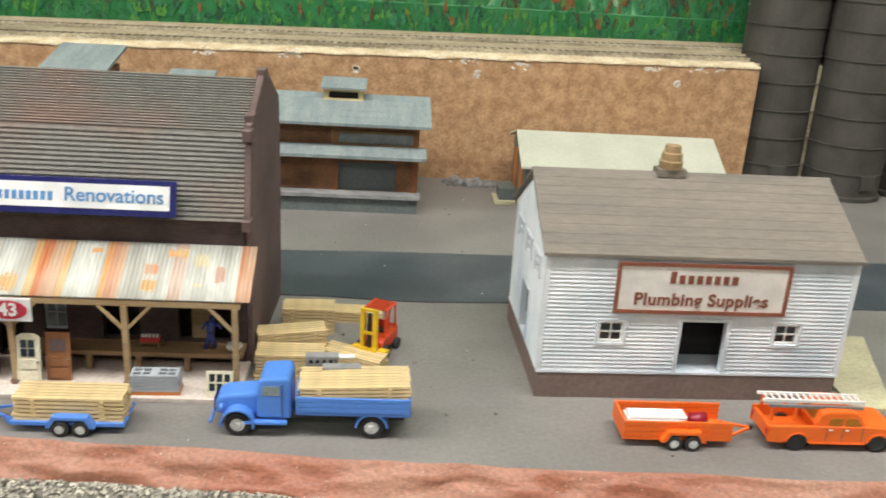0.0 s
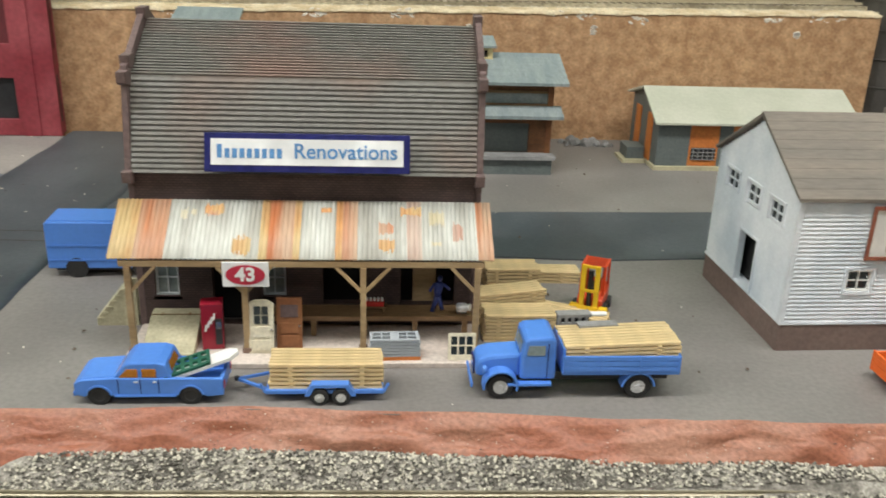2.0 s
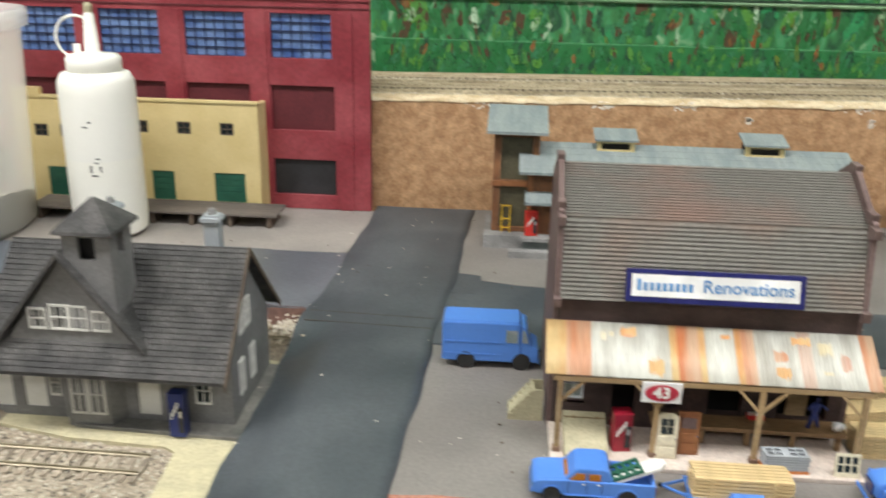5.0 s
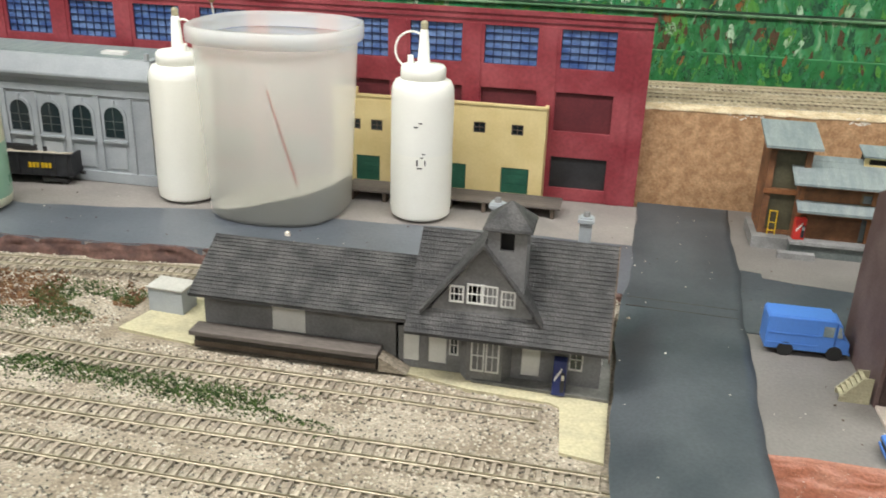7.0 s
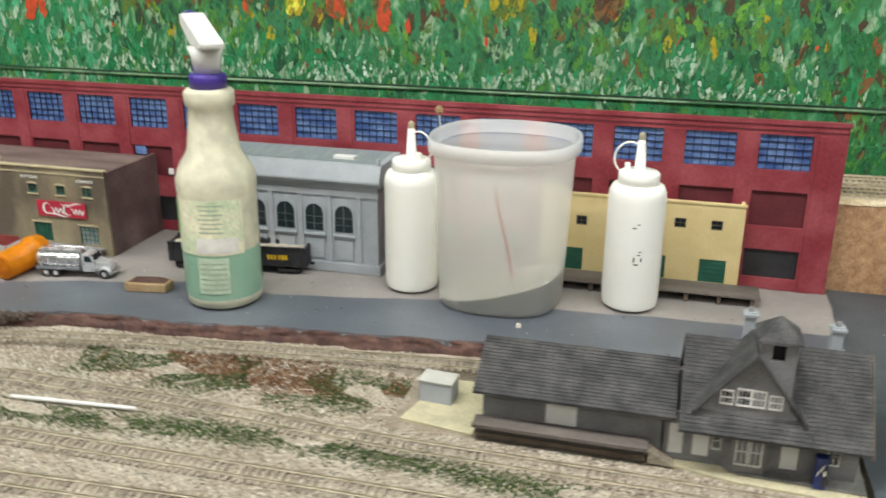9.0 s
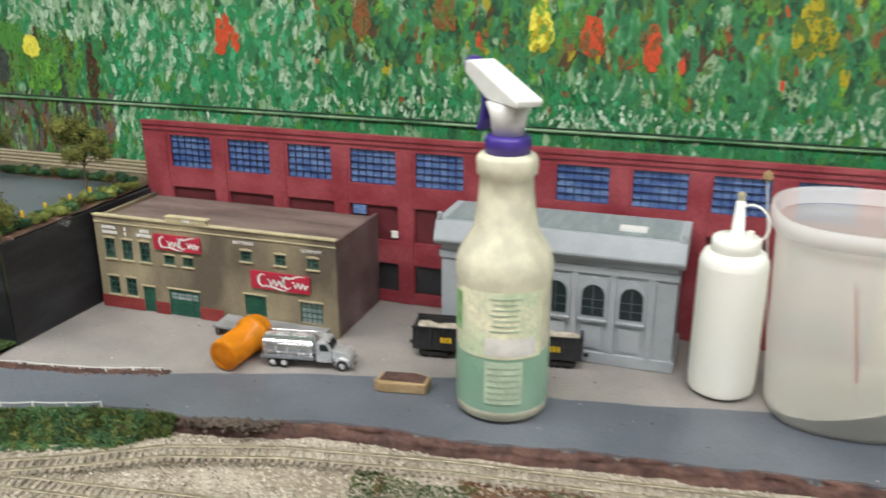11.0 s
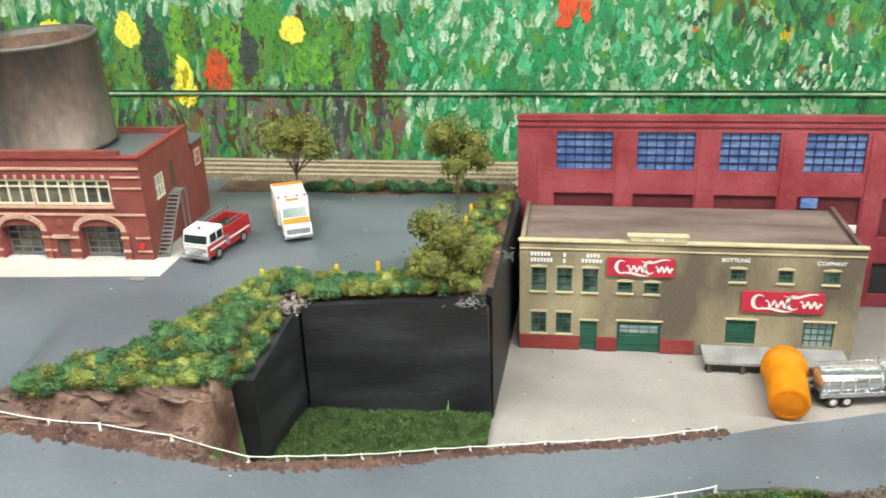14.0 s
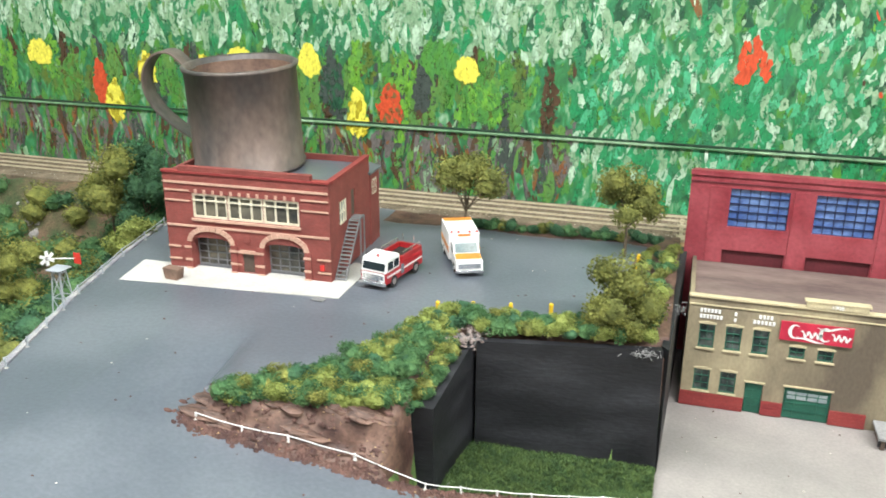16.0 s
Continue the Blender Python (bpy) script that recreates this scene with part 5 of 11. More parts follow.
        for a, b in ((-0.20, 0.07), (0.22, 0.46)):
            ribbon(lambda f: a + (b - a) * f, lambda f: -0.06 + 0.16 * math.sin(19 * f + 0.6) - 0.03 * f, lambda f: 0.040 + 0.030 * math.sin(38 * f + 1.5), 90)
        ribbon(lambda f: -0.30 + 0.42 * f, lambda f: -0.37 + 0.07 * math.sin(5.5 * f), lambda f: 0.012 + 0.05 * math.sin(math.pi * f))
        ribbon(lambda f: 0.0 + 0.42 * f, lambda f: 0.36 - 0.10 * math.sin(5.5 * f), lambda f: 0.012 + 0.045 * math.sin(math.pi * f))
        part("white_swash", sw, M["white"], s, "flowing white swash on the red sign")
    for txt, x, z in (("BOTTLING", 0.197, 0.0995), ("COMPANY", 0.28, 0.0985), ("1908", 0.1265, 0.1178)):
        lettering("lettering", txt, 0.0052, pose(x, -0.0022 if txt == "1908" else -0.0004, z, 90), M["white"], t, bold=0.0001)
    bars = Geo()
    for x, z, w in ((0.02, 0.1005, 0.019), (0.021, 0.0945, 0.021), (0.0425, 0.1, 0.003), (0.0425, 0.094, 0.003), (0.069, 0.1, 0.013), (0.068, 0.0945, 0.02)):
        n = max(1, int(w / 0.003))
        for k in range(n):
            bars.box(x - w / 2 + k * w / n, x - w / 2 + (k + 0.7) * w / n, -0.0009, -0.0001, z - 0.0018, z + 0.0018)
    part("lettering_bar", bars, M["white"], t, "rows of painted white lettering", kind="stuff")
    dock = thing("loading_dock", pose(-1.428, 0.703, 0), "grey timber loading dock at the bottling works", "loading dock")
    part("deck", Geo().box(0, 0.128, 0, 0.033, 0.0095, 0.0125), M["grey_wood"], dock, bevel=0.0004)
    for k in range(5):
        part("leg", Geo().box(0.003 + k * 0.03, 0.0065 + k * 0.03, 0.002, 0.031, 0, 0.0094), M["tie"], dock)
    part("skirt", Geo().box(0.001, 0.127, 0.004, 0.006, 0.0015, 0.0075), M["black_panel"], dock)


bottling_works()


# ---- fire station on the high lot ----
M["station_pane"] = mat("dusky_station_glazing", (0.035, 0.038, 0.035), (0.17, 0.155, 0.115), 0.15, scale=45, fine=200, bump=0.0)


def fire_station():
    ang = 2.0
    t = thing("fire_station", pose(-2.0937, 0.6510, 0.1172, 0, 0, ang), "red brick two-bay fire station with cream windows", "fire station")
    t.scale = (1, 1, 1.07)
    W, D, H = 0.1687, 0.112, 0.09
    doors = [(0.046, 0.0, 0.0405, 0.031), (0.122, 0.0, 0.0405, 0.031)]
    wins = [(0.0475, 0.0495, 0.0362, 0.0225), (0.084, 0.0495, 0.0362, 0.0225), (0.1205, 0.0495, 0.0362, 0.0225)]
    dr = [(0.084, 0.0015, 0.012, 0.018)]
    holes = [(x - w / 2, x + w / 2, z, z + h) for x, z, w, h in doors + wins + dr]
    part("front_wall", wall_with_holes(0, W, 0, H, holes, 0, 0.005), M["fire_brick"], t, bevel=0.0003)
    part("side_wall", wall_with_holes(0.0, D - 0.005, 0, H, [(0.020, 0.04, 0.045, 0.067), (0.052, 0.063, 0.045, 0.07)], 0, 0.004), M["fire_brick"], t).matrix_basis = pose(W, 0.0051, 0, 0, 0, 90)
    part("side_wall", Geo().box(0, 0.004, 0.0051, D, 0, H - 0.001), M["fire_brick"], t)
    part("back_wall", Geo().box(0.0041, W - 0.0042, D - 0.004, D, 0, H - 0.001), M["fire_brick"], t)
    part("roof", Geo().box(0.0041, W - 0.0042, 0.0051, D - 0.0041, 0.081, 0.0835), M["hill_road"], t, "grey tar roof behind the parapet")
    part("coping", Geo().box(-0.0008, W + 0.0008, -0.0012, 0.006, H, H + 0.0018), M["plinth_red"], t)
    part("coping", Geo().box(W - 0.005, W + 0.0008, 0.0061, D, H - 0.0009, H + 0.0012), M["plinth_red"], t)
    part("raised_parapet", Geo().box(0.018, 0.151, -0.0004, 0.0055, H + 0.0019, H + 0.0062), M["fire_brick"], t)
    # added black sheet for the shade behind the station front
    part("inside", Geo().box(0.006, W - 0.006, 0.02, 0.022, 0, 0.08), M["dark_in"], t)
    for z, h in ((0.0805, 0.002), (0.0735, 0.0014), (0.064, 0.0014), (0.0405, 0.0018)):
        for a, b in (((0.001, W - 0.001),) if z in (0.0805, 0.0405) else ((0.001, 0.027), (0.141, W - 0.001))):
            part("string_course", Geo().box(a, b, -0.0011, -0.0001, z, z + h), M["fire_trim"], t, "salmon stone band")
    for z in (0.008, 0.02):
        for a, b in ((0.0, 0.013), (0.155, W), (0.072, 0.077), (0.091, 0.096)):
            part("string_course", Geo().box(a, b, -0.0011, -0.0001, z, z + 0.0016), M["fire_trim"], t)
    for x, z, w, h in doors:
        n = 12
        for k in range(n):
            a0, a1 = math.pi * k / n, math.pi * (k + 0.9) / n
            ri, ro, sq = w / 2 + 0.0002, w / 2 + 0.0048, 0.55
            g = Geo().prism([(x + ri * math.cos(a0), 0.0265 + ri * sq * math.sin(a0)), (x + ro * math.cos(a0), 0.0265 + ro * (sq + 0.08) * math.sin(a0)), (x + ro * math.cos(a1), 0.0265 + ro * (sq + 0.08) * math.sin(a1)), (x + ri * math.cos(a1), 0.0265 + ri * sq * math.sin(a1))], "y", -0.0018, -0.0001)
            part("arch_stone", g, M["fire_trim"], t, "salmon stone of the door arch")
        spand = Geo().prism([(x - w / 2, 0.0312), (x - w / 2, 0.0265)] + [(x + w / 2 * math.cos(math.pi * (n - k) / n), 0.0265 + w / 2 * 0.24 * math.sin(math.pi * (n - k) / n)) for k in range(n + 1)] + [(x + w / 2, 0.0312)], "y", 0.0002, 0.003)
        part("arch_infill", spand, M["fire_brick"], t)
        d = part("garage_door", Geo().box(x - w / 2, x + w / 2, 0.0112, 0.0125, 0, 0.031), M["station_pane"], t, "folding glazed garage door")
        u = (w - 0.0012) / 4
        lights = [(x - w / 2 + u * p + 0.0012, x - w / 2 + u * (p + 1), 0.0069 * q + (0.0028 if q == 0 else 0.0011), 0.0069 * (q + 1)) for p in range(4) for q in range(4)]
        part("door_lattice", wall_with_holes(x - w / 2, x + w / 2, 0, 0.0287, lights, 0.0100, 0.0111), M["depot_wall"], d)
        for sx in (-1, 1):
            part("door_reveal", Geo().box(min(x + sx * w / 2, x + sx * (w / 2 + 0.002)), max(x + sx * w / 2, x + sx * (w / 2 + 0.002)), 0.0051, 0.0125, 0, 0.031), M["fire_brick"], d)
            px = x + sx * (w / 2 + 0.0036)
            pier = part("door_pier", Geo().box(px - 0.0032, px + 0.0032, -0.0022, -0.0001, 0, 0.0262), M["fire_brick"], t, "projecting brick door pier", bevel=0.0002)
            for z0 in (0.0, 0.0085, 0.0205):
                part("pier_band", Geo().box(px - 0.0036, px + 0.0036, -0.0030, -0.0023, z0, z0 + 0.0022), M["fire_trim"], pier)
    for x, z, w, h in wins:
        window(t, x, 0.0015, z, w, h, 3, 1, M["win_cream"], M["station_pane"], 0.0020, bar=0.0016)
        part("transom_bar", Geo().box(x - w / 2, x + w / 2, 0.0002, 0.0008, z + h * 0.70, z + h * 0.70 + 0.0014), M["win_cream"], t)
        for k in range(4):
            part("keystone", Geo().box(x - 0.0135 + k * 0.009 - 0.0012, x - 0.0135 + k * 0.009 + 0.0012, -0.0012, -0.0001, z + h, z + h + 0.004), M["fire_trim"], t)
    part("sill", Geo().box(0.028, 0.14, -0.0018, -0.0001, 0.0470, 0.0491), M["fire_trim"], t)
    part("door", Geo().box(0.078, 0.09, 0.0015, 0.003, 0.0016, 0.0195), M["tie"], t, "small dark door")
    part("lintel", Geo().box(0.076, 0.092, -0.0014, -0.0001, 0.0198, 0.023), M["fire_trim"], t)
    part("medallion", Geo().lathe([(0.004, 0), (0.004, 0.0008), (0.0025, 0.0014)], 8, pose(0.084, 0, 0.033, 90)), M["fire_brick"], t)
    part("alarm_box", Geo().box(0.158, 0.162, -0.002, -0.0001, 0.011, 0.016), M["red"], t)
    rot = pose(W, 0.0051, 0, 0, 0, 90)
    window(t, 0.030, 0.0012, 0.0455, 0.0195, 0.021, 3, 2, M["win_cream"], M["pane"], 0.0014, m=rot)
    part("side_door", Geo().box(0.0525, 0.0625, 0.001, 0.0025, 0.0455, 0.0695, rot), M["tie"], t, "dark upstairs side door")
    part("stair_house", Geo().box(W - 0.03, W + 0.001, D + 0.0003, D + 0.028, 0, 0.0715), M["fire_brick"], t)
    window(t, D + 0.012, 0.0002, 0.050, 0.013, 0.015, 2, 2, M["win_cream"], M["pane"], 0.001, m=pose(W + 0.001, 0.0, 0, 0, 0, 90))
    part("stair_house_roof", Geo().prism([(W - 0.032, 0.0795), (W + 0.003, 0.0720), (W + 0.003, 0.0738), (W - 0.032, 0.0813)], "y", D - 0.004, D + 0.03), M["hill_road"], t)
    st = part("outside_stair", Geo().prism([(0.005, 0.0), (0.0075, 0.0), (0.052, 0.0445), (0.062, 0.0445), (0.062, 0.047), (0.0505, 0.047)], "x", W + 0.0105, W + 0.0115), M["depot_wall"], t, "grey timber outside stair")
    for k in range(16):
        part("tread", Geo().box(W + 0.0008, W + 0.0105, 0.006 + k * 0.0028, 0.0092 + k * 0.0028, 0.0015 + k * 0.0028, 0.0022 + k * 0.0028), M["depot_wall"], st)
    part("landing", Geo().box(W + 0.0008, W + 0.0115, 0.0512, 0.064, 0.0445, 0.0455), M["depot_wall"], st)
    part("stringer", Geo().prism([(0.005, 0.0), (0.0075, 0.0), (0.052, 0.0445), (0.049, 0.0445)], "x", W + 0.0003, W + 0.0008), M["depot_wall"], st)
    for py in (0.052, 0.063):
        part("stair_post", Geo().box(W + 0.010, W + 0.0113, py, py + 0.0012, 0, 0.0444), M["depot_wall"], st)
    ap = Geo().prism([(-2.12, 0.604), (-1.905, 0.624), (-1.903, 0.715), (-1.925, 0.712), (-1.926, 0.664), (-2.128, 0.657)], "z", 0.1172, 0.1180)
    structure("pavement_apron", ap, M["concrete"], "pale concrete apron before the fire station", "pavement")
    bin_ = thing("planter_box", pose(-2.072, 0.622, 0.118, 0, 0, -8), "small brick-red planter box on the apron", "planter")
    part("box", Geo().prism([(-0.007, 0), (0.007, 0), (0.009, 0.011), (-0.009, 0.011)], "y", -0.005, 0.005), M["rust"], bin_, bevel=0.0004)
    part("drain_cover", Geo().box(0, 0.012, 0, 0.007, 0, 0.0004), M["grey_wood"], bin_).matrix_basis = pose(0.145, 0.011, 0.0002)


fire_station()


def tin_mug():
    t = thing("tin_mug", pose(-2.038, 0.722, 0.2082, 2.6, -1.2, 0), "large aged tin mug standing on the fire station roof", "mug")
    r, h = 0.0545, 0.1015
    prof = [(0.001, 0.0), (r + 0.0005, 0.0), (r + 0.0012, 0.003), (r - 0.0005, 0.004), (r - 0.0008, h - 0.005), (r + 0.0012, h - 0.0042), (r + 0.0016, h - 0.0012), (r - 0.0008, h), (r - 0.0035, h - 0.002), (r - 0.003, 0.006), (0.001, 0.005)]
    part("body", Geo().lathe(prof, 64, cap=False), M["tin"], t, smooth=True)
    part("stain", Geo().lathe([(0.001, 0.0052), (r - 0.0032, 0.0062), (r - 0.0038, h - 0.006)], 48, cap=False), M["rust"], t, "rusty brown inside", smooth=True)
    # riveted strap handle
    pts = [(-r + 0.004, h - 0.008), (-r - 0.014, h + 0.009), (-r - 0.033, h + 0.006), (-r - 0.045, h - 0.010), (-r - 0.046, h - 0.030), (-r - 0.036, h - 0.048), (-r - 0.018, h - 0.064), (-r + 0.001, h - 0.076)]
    fine = []
    for i in range(len(pts) - 1):
        p0, p1, p2, p3 = pts[max(0, i - 1)], pts[i], pts[i + 1], pts[min(len(pts) - 1, i + 2)]
        for k in range(6):
            s = k / 6
            fine.append(tuple(0.5 * (2 * p1[c] + (p2[c] - p0[c]) * s + (2 * p0[c] - 5 * p1[c] + 4 * p2[c] - p3[c]) * s * s + (3 * p1[c] - p0[c] - 3 * p2[c] + p3[c]) * s ** 3) for c in (0, 1)))
    fine.append(pts[-1])
    g = Geo()
    for i, (x, z) in enumerate(fine):
        a, b = fine[max(0, i - 1)], fine[min(len(fine) - 1, i + 1)]
        tx, tz = b[0] - a[0], b[1] - a[1]
        ln = math.hypot(tx, tz)
        nx, nz = -tz / ln * 0.0012, tx / ln * 0.0012
        w = 0.0105
        g.v += [(x + nx, -w, z + nz), (x + nx, w, z + nz), (x - nx, w, z - nz), (x - nx, -w, z - nz)]
    n = len(fine)
    for i in range(n - 1):
        for k in range(4):
            g.f.append((i * 4 + k, i * 4 + (k + 1) % 4, (i + 1) * 4 + (k + 1) % 4, (i + 1) * 4 + k))
    part("handle", g, M["tin"], t, bevel=0.0006).matrix_basis = pose(0, 0, 0, 0, 0, 4)


tin_mug()


# ---- dark brick shop with a gambrel roof and a rusty porch ----
M["tin_white"] = mat("whitewashed_tin", (0.57, 0.58, 0.535), (0.35, 0.34, 0.30), 0.45, scale=42, fine=300, mix=0.40, bump=0.08, stretch=(2.6, 0.35, 0.35), grain=0.14)
M["tin_rust"] = mat("rusty_orange_tin", (0.48, 0.17, 0.07), (0.52, 0.36, 0.25), 0.5, scale=44, fine=300, bump=0.1, stretch=(2.6, 0.3, 0.3), grain=0.12)
M["tin_tan"] = mat("tan_stained_tin", (0.54, 0.40, 0.20), (0.55, 0.28, 0.11), 0.55, scale=50, fine=300, bump=0.1, stretch=(1.8, 0.5, 0.5), grain=0.12)
M["tin_faded"] = mat("faded_red_tin", (0.46, 0.28, 0.21), (0.54, 0.46, 0.39), 0.5, scale=44, fine=300, bump=0.1, stretch=(2.6, 0.3, 0.3), grain=0.12)
M["tin_ochre"] = mat("faint_ochre_stain", (0.52, 0.46, 0.30), (0.58, 0.54, 0.42), 0.5, scale=44, fine=300, bump=0.1, stretch=(2.6, 0.3, 0.3), grain=0.12)
M["rb_roof_low"] = mat("grey_green_metal_roof", (0.15, 0.145, 0.13), (0.175, 0.125, 0.10), 0.55, scale=20, fine=300, mix=0.28, bump=0.15, grain=0.18)
M["brown_orange"] = mat("brown_orange_timber", (0.24, 0.09, 0.035), (0.30, 0.13, 0.05), 0.65, bump=0.1)
M["slab"] = mat("pinkish_concrete", (0.50, 0.42, 0.37), (0.58, 0.51, 0.46), 0.75, scale=50, fine=500, bump=0.2)


def word_bars(x, z, w, h, n, y0, y1):
    """Plain blocks that stand for a name."""
    g, p = Geo(), w / n
    for k in range(n):
        a = x - w / 2 + k * p
        g.box(a + p * 0.14, a + p * 0.80, y0, y1, z - h / 2, z + h * (0.5 if k == 0 else 0.2))
    return g


def gambrel_shop():
    ox, oy = -0.2545, 0.479
    t = thing("shop_building", pose(ox, oy, 0), "dark brick gambrel shop with a rusty tin porch", "shop building")
    W, D = 0.161, 0.096

    def splay(g):
        """The shop is a little wider at the back."""
        g.v = [(x * (1 + 0.15 * max(0, y)), y, z) for x, y, z in g.v]
        return g

    low, knee, top = (-0.003, 0.0785), (0.009, 0.120), (D / 2, 0.140)
    wins, holes = [(0.014, 0.0175), (0.064, 0.0175)], []
    for x, z in wins:
        holes.append((x - 0.0055, x + 0.0055, z, z + 0.018))
    doors = [(0.035, 0.048), (0.087, 0.105), (0.124, 0.15)]
    for a, b in doors:
        holes.append((a, b, 0.0135 if a > 0.05 else 0.003, 0.04))
    part("front_wall", wall_with_holes(0.0032, W - 0.0032, 0, 0.0785, holes, -0.0012, 0.004), M["rb_brick"], t, "dark moulded brick front")
    prof = [(0, 0), (D, 0), (D, 0.0785), (D - 0.005, 0.1245), (D - 0.012, 0.1275), (D / 2 + 0.004, 0.1445), (D / 2 - 0.004, 0.1445), (0.012, 0.1275), (0.005, 0.1245), (-0.003, 0.0785), (0, 0.0765)]
    for x in (0.0, W - 0.003):
        g = part("gable_wall", splay(Geo().prism([(u, v) for u, v in prof], "x", x, x + 0.003)), M["rb_trim"], t, "dark oxide brick gable", bevel=0.0003)
        for u, v in ((-0.0055, 0.0745), (0.0005, 0.1175), (0.008, 0.1235), (D / 2 - 0.006, 0.1405)):
            part("parapet_step", splay(Geo().prism([(u - 0.0008, v), (u + 0.009, v - 0.003), (u + 0.009, v + 0.0052), (u - 0.0016, v + 0.0052)], "x", x - 0.0006, x + 0.0036)), M["rb_trim"], g, bevel=0.0003)
    part("back_wall", Geo().box(0.0045, W - 0.005, D - 0.004, D, 0, 0.0765), M["rb_brick"], t)
    # added black sheet, the shop's indoor shade as colour
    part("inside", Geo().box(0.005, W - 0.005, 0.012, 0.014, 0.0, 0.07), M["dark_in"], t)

    def roof_face(a, b, n, name, material):
        ln = math.hypot(b[0] - a[0], b[1] - a[1])
        ny, nz = -(b[1] - a[1]) / ln, (b[0] - a[0]) / ln
        at = lambda f, d: (a[0] + (b[0] - a[0]) * f + ny * d, a[1] + (b[1] - a[1]) * f + nz * d)
        r = part(name, splay(Geo().prism([at(0, 0.0003), at(1, 0.0003), at(1, -0.0006), at(0, -0.0006)], "x", 0.0031, W - 0.0031)), material, t, "weathered grey ribbed metal roof")
        for k in range(n):
            p = Geo().prism([at(k / n, 0.0003), at(k / n, 0.00105), at((k + 0.60) / n, 0.0006), at((k + 0.60) / n, 0.0003)], "x", 0.0031, W - 0.0031)
            part("roof_rib", splay(p), material, r)

    roof_face(low, knee, 18, "roof_lower", M["rb_roof_low"])
    roof_face(knee, (top[0], top[1]), 20, "roof_upper", M["rb_roof"])
    mir = lambda p: (D - p[0], p[1])
    g = Geo().prism([mir(low), mir(knee), mir(top), (mir(top)[0], top[1] - 0.001), (mir(knee)[0] - 0.001, knee[1] - 0.001), (mir(low)[0] - 0.001, low[1])], "x", 0.0031, W - 0.0031)
    part("roof_back", splay(g), M["rb_roof"], t)
    # name board lying on the lower roof
    sl = math.atan2(knee[1] - low[1], knee[0] - low[0])
    m = Matrix.Translation((0.0815, low[0] - 0.0012, low[1] + 0.0095)) @ Matrix.Rotation(sl, 4, "X")
    for bx in (-0.04, 0.0, 0.04):
        part("sign_bracket", Geo().box(bx - 0.0008, bx + 0.0008, -0.007, 0.007, -0.0042, 0.0009, m), M["rb_trim"], t)
    s = part("name_board", Geo().box(-0.0455, 0.0455, -0.0080, 0.0095, 0.0010, 0.0024, m), M["navy"], t, "glossy navy name board on the roof", bevel=0.0003)
    part("name_panel", Geo().box(-0.0425, 0.0425, -0.0058, 0.0058, 0.0025, 0.0028, m @ Matrix.Translation((0, 0.001, 0))), M["sign_white"], s, "white panel with blue lettering")
    mm = m @ Matrix.Translation((0, 0.001, 0.0030))
    lettering("word", "Renovations", 0.0093, mm @ Matrix.Translation((0.0168, 0.0003, 0)), M["letter_blue"], s, 0.0001, 0.00012, 1.0)
    nb = word_bars(0, 0, 0.0295, 0.0060, 9, 0, 0.0002)
    part("name_bar", nb, M["letter_blue"], s, kind="stuff").matrix_basis = mm @ Matrix.Translation((-0.0255, 0.0003, 0)) @ Matrix.Rotation(-math.pi / 2, 4, "X")
    for x, z in wins:
        window(t, x, 0.001, z, 0.011, 0.018, 2, 2, M["siding"], M["pane"], 0.001)
        part("sill", Geo().box(x - 0.0068, x + 0.0068, -0.0012, -0.0001, z - 0.0018, z - 0.0002), M["rb_trim"], t)
    part("door", Geo().box(0.13, 0.141, 0.0025, 0.004, 0.0136, 0.0335), M["tan_wood"], t, "tan plank door in the wall")
    # porch
    part("porch_slab", Geo().box(0.001, 0.16, -0.041, -0.0002, 0.0, 0.0026), M["slab"], t, "pinkish concrete porch slab", bevel=0.0004)
    deck = part("porch_deck", Geo().box(0.056, 0.158, -0.0145, -0.0003, 0.0108, 0.0118), M["brown_wood"], t)
    for k in range(6):
        part("plank", Geo().box(0.056, 0.158, -0.0145 + k * 0.0024, -0.0124 + k * 0.0024, 0.0119, 0.0131), M["brown_wood"], deck)
    for k in range(5):
        part("deck_leg", Geo().box(0.058 + k * 0.0238, 0.0605 + k * 0.0238, -0.0138, -0.011, 0.0027, 0.0107), M["brown_wood"], deck)
    part("porch_beam", Geo().box(0.001, 0.16, -0.0300, -0.0285, 0.0442, 0.0468), M["tan_wood"], t)
    for x in (0.0045, 0.0545, 0.1065, 0.1575):
        p = part("porch_post", Geo().box(x - 0.0013, x + 0.0013, -0.0307, -0.0281, 0.0027, 0.0441), M["tan_wood"], t)
        part("post_foot", Geo().box(x - 0.002, x + 0.002, -0.0314, -0.0274, 0.0027, 0.0052), M["rust"], p)
        for sgn in (-1, 1):
            if 0 < x + sgn * 0.012 < 0.16:
                part("brace", Geo().bar((x + sgn * 0.001, -0.0294, 0.0325), (x + sgn * 0.0118, -0.0294, 0.0441), 0.0014, 0.0014), M["tan_wood"], p)
    for k in range(7):
        part("rafter", Geo().bar((0.012 + k * 0.0228, -0.0275, 0.0468), (0.012 + k * 0.0228, -0.0035, 0.0640), 0.0014, 0.0014), M["tan_wood"], t)
    sheets = [(-0.0035, "tin_tan"), (0.007, "tin_rust"), (0.020, "tin_white"), (0.041, "tin_white"), (0.0605, "tin_tan"), (0.0643, "tin_rust"), (0.0754, "tin_tan"), (0.0785, "tin_white"), (0.094, "tin_tan"),
              (0.097, "tin_rust"), (0.1038, "tin_white"), (0.1259, "tin_faded"), (0.1325, "tin_white"), (0.1575, "tin_rust"), (0.1645, "")]
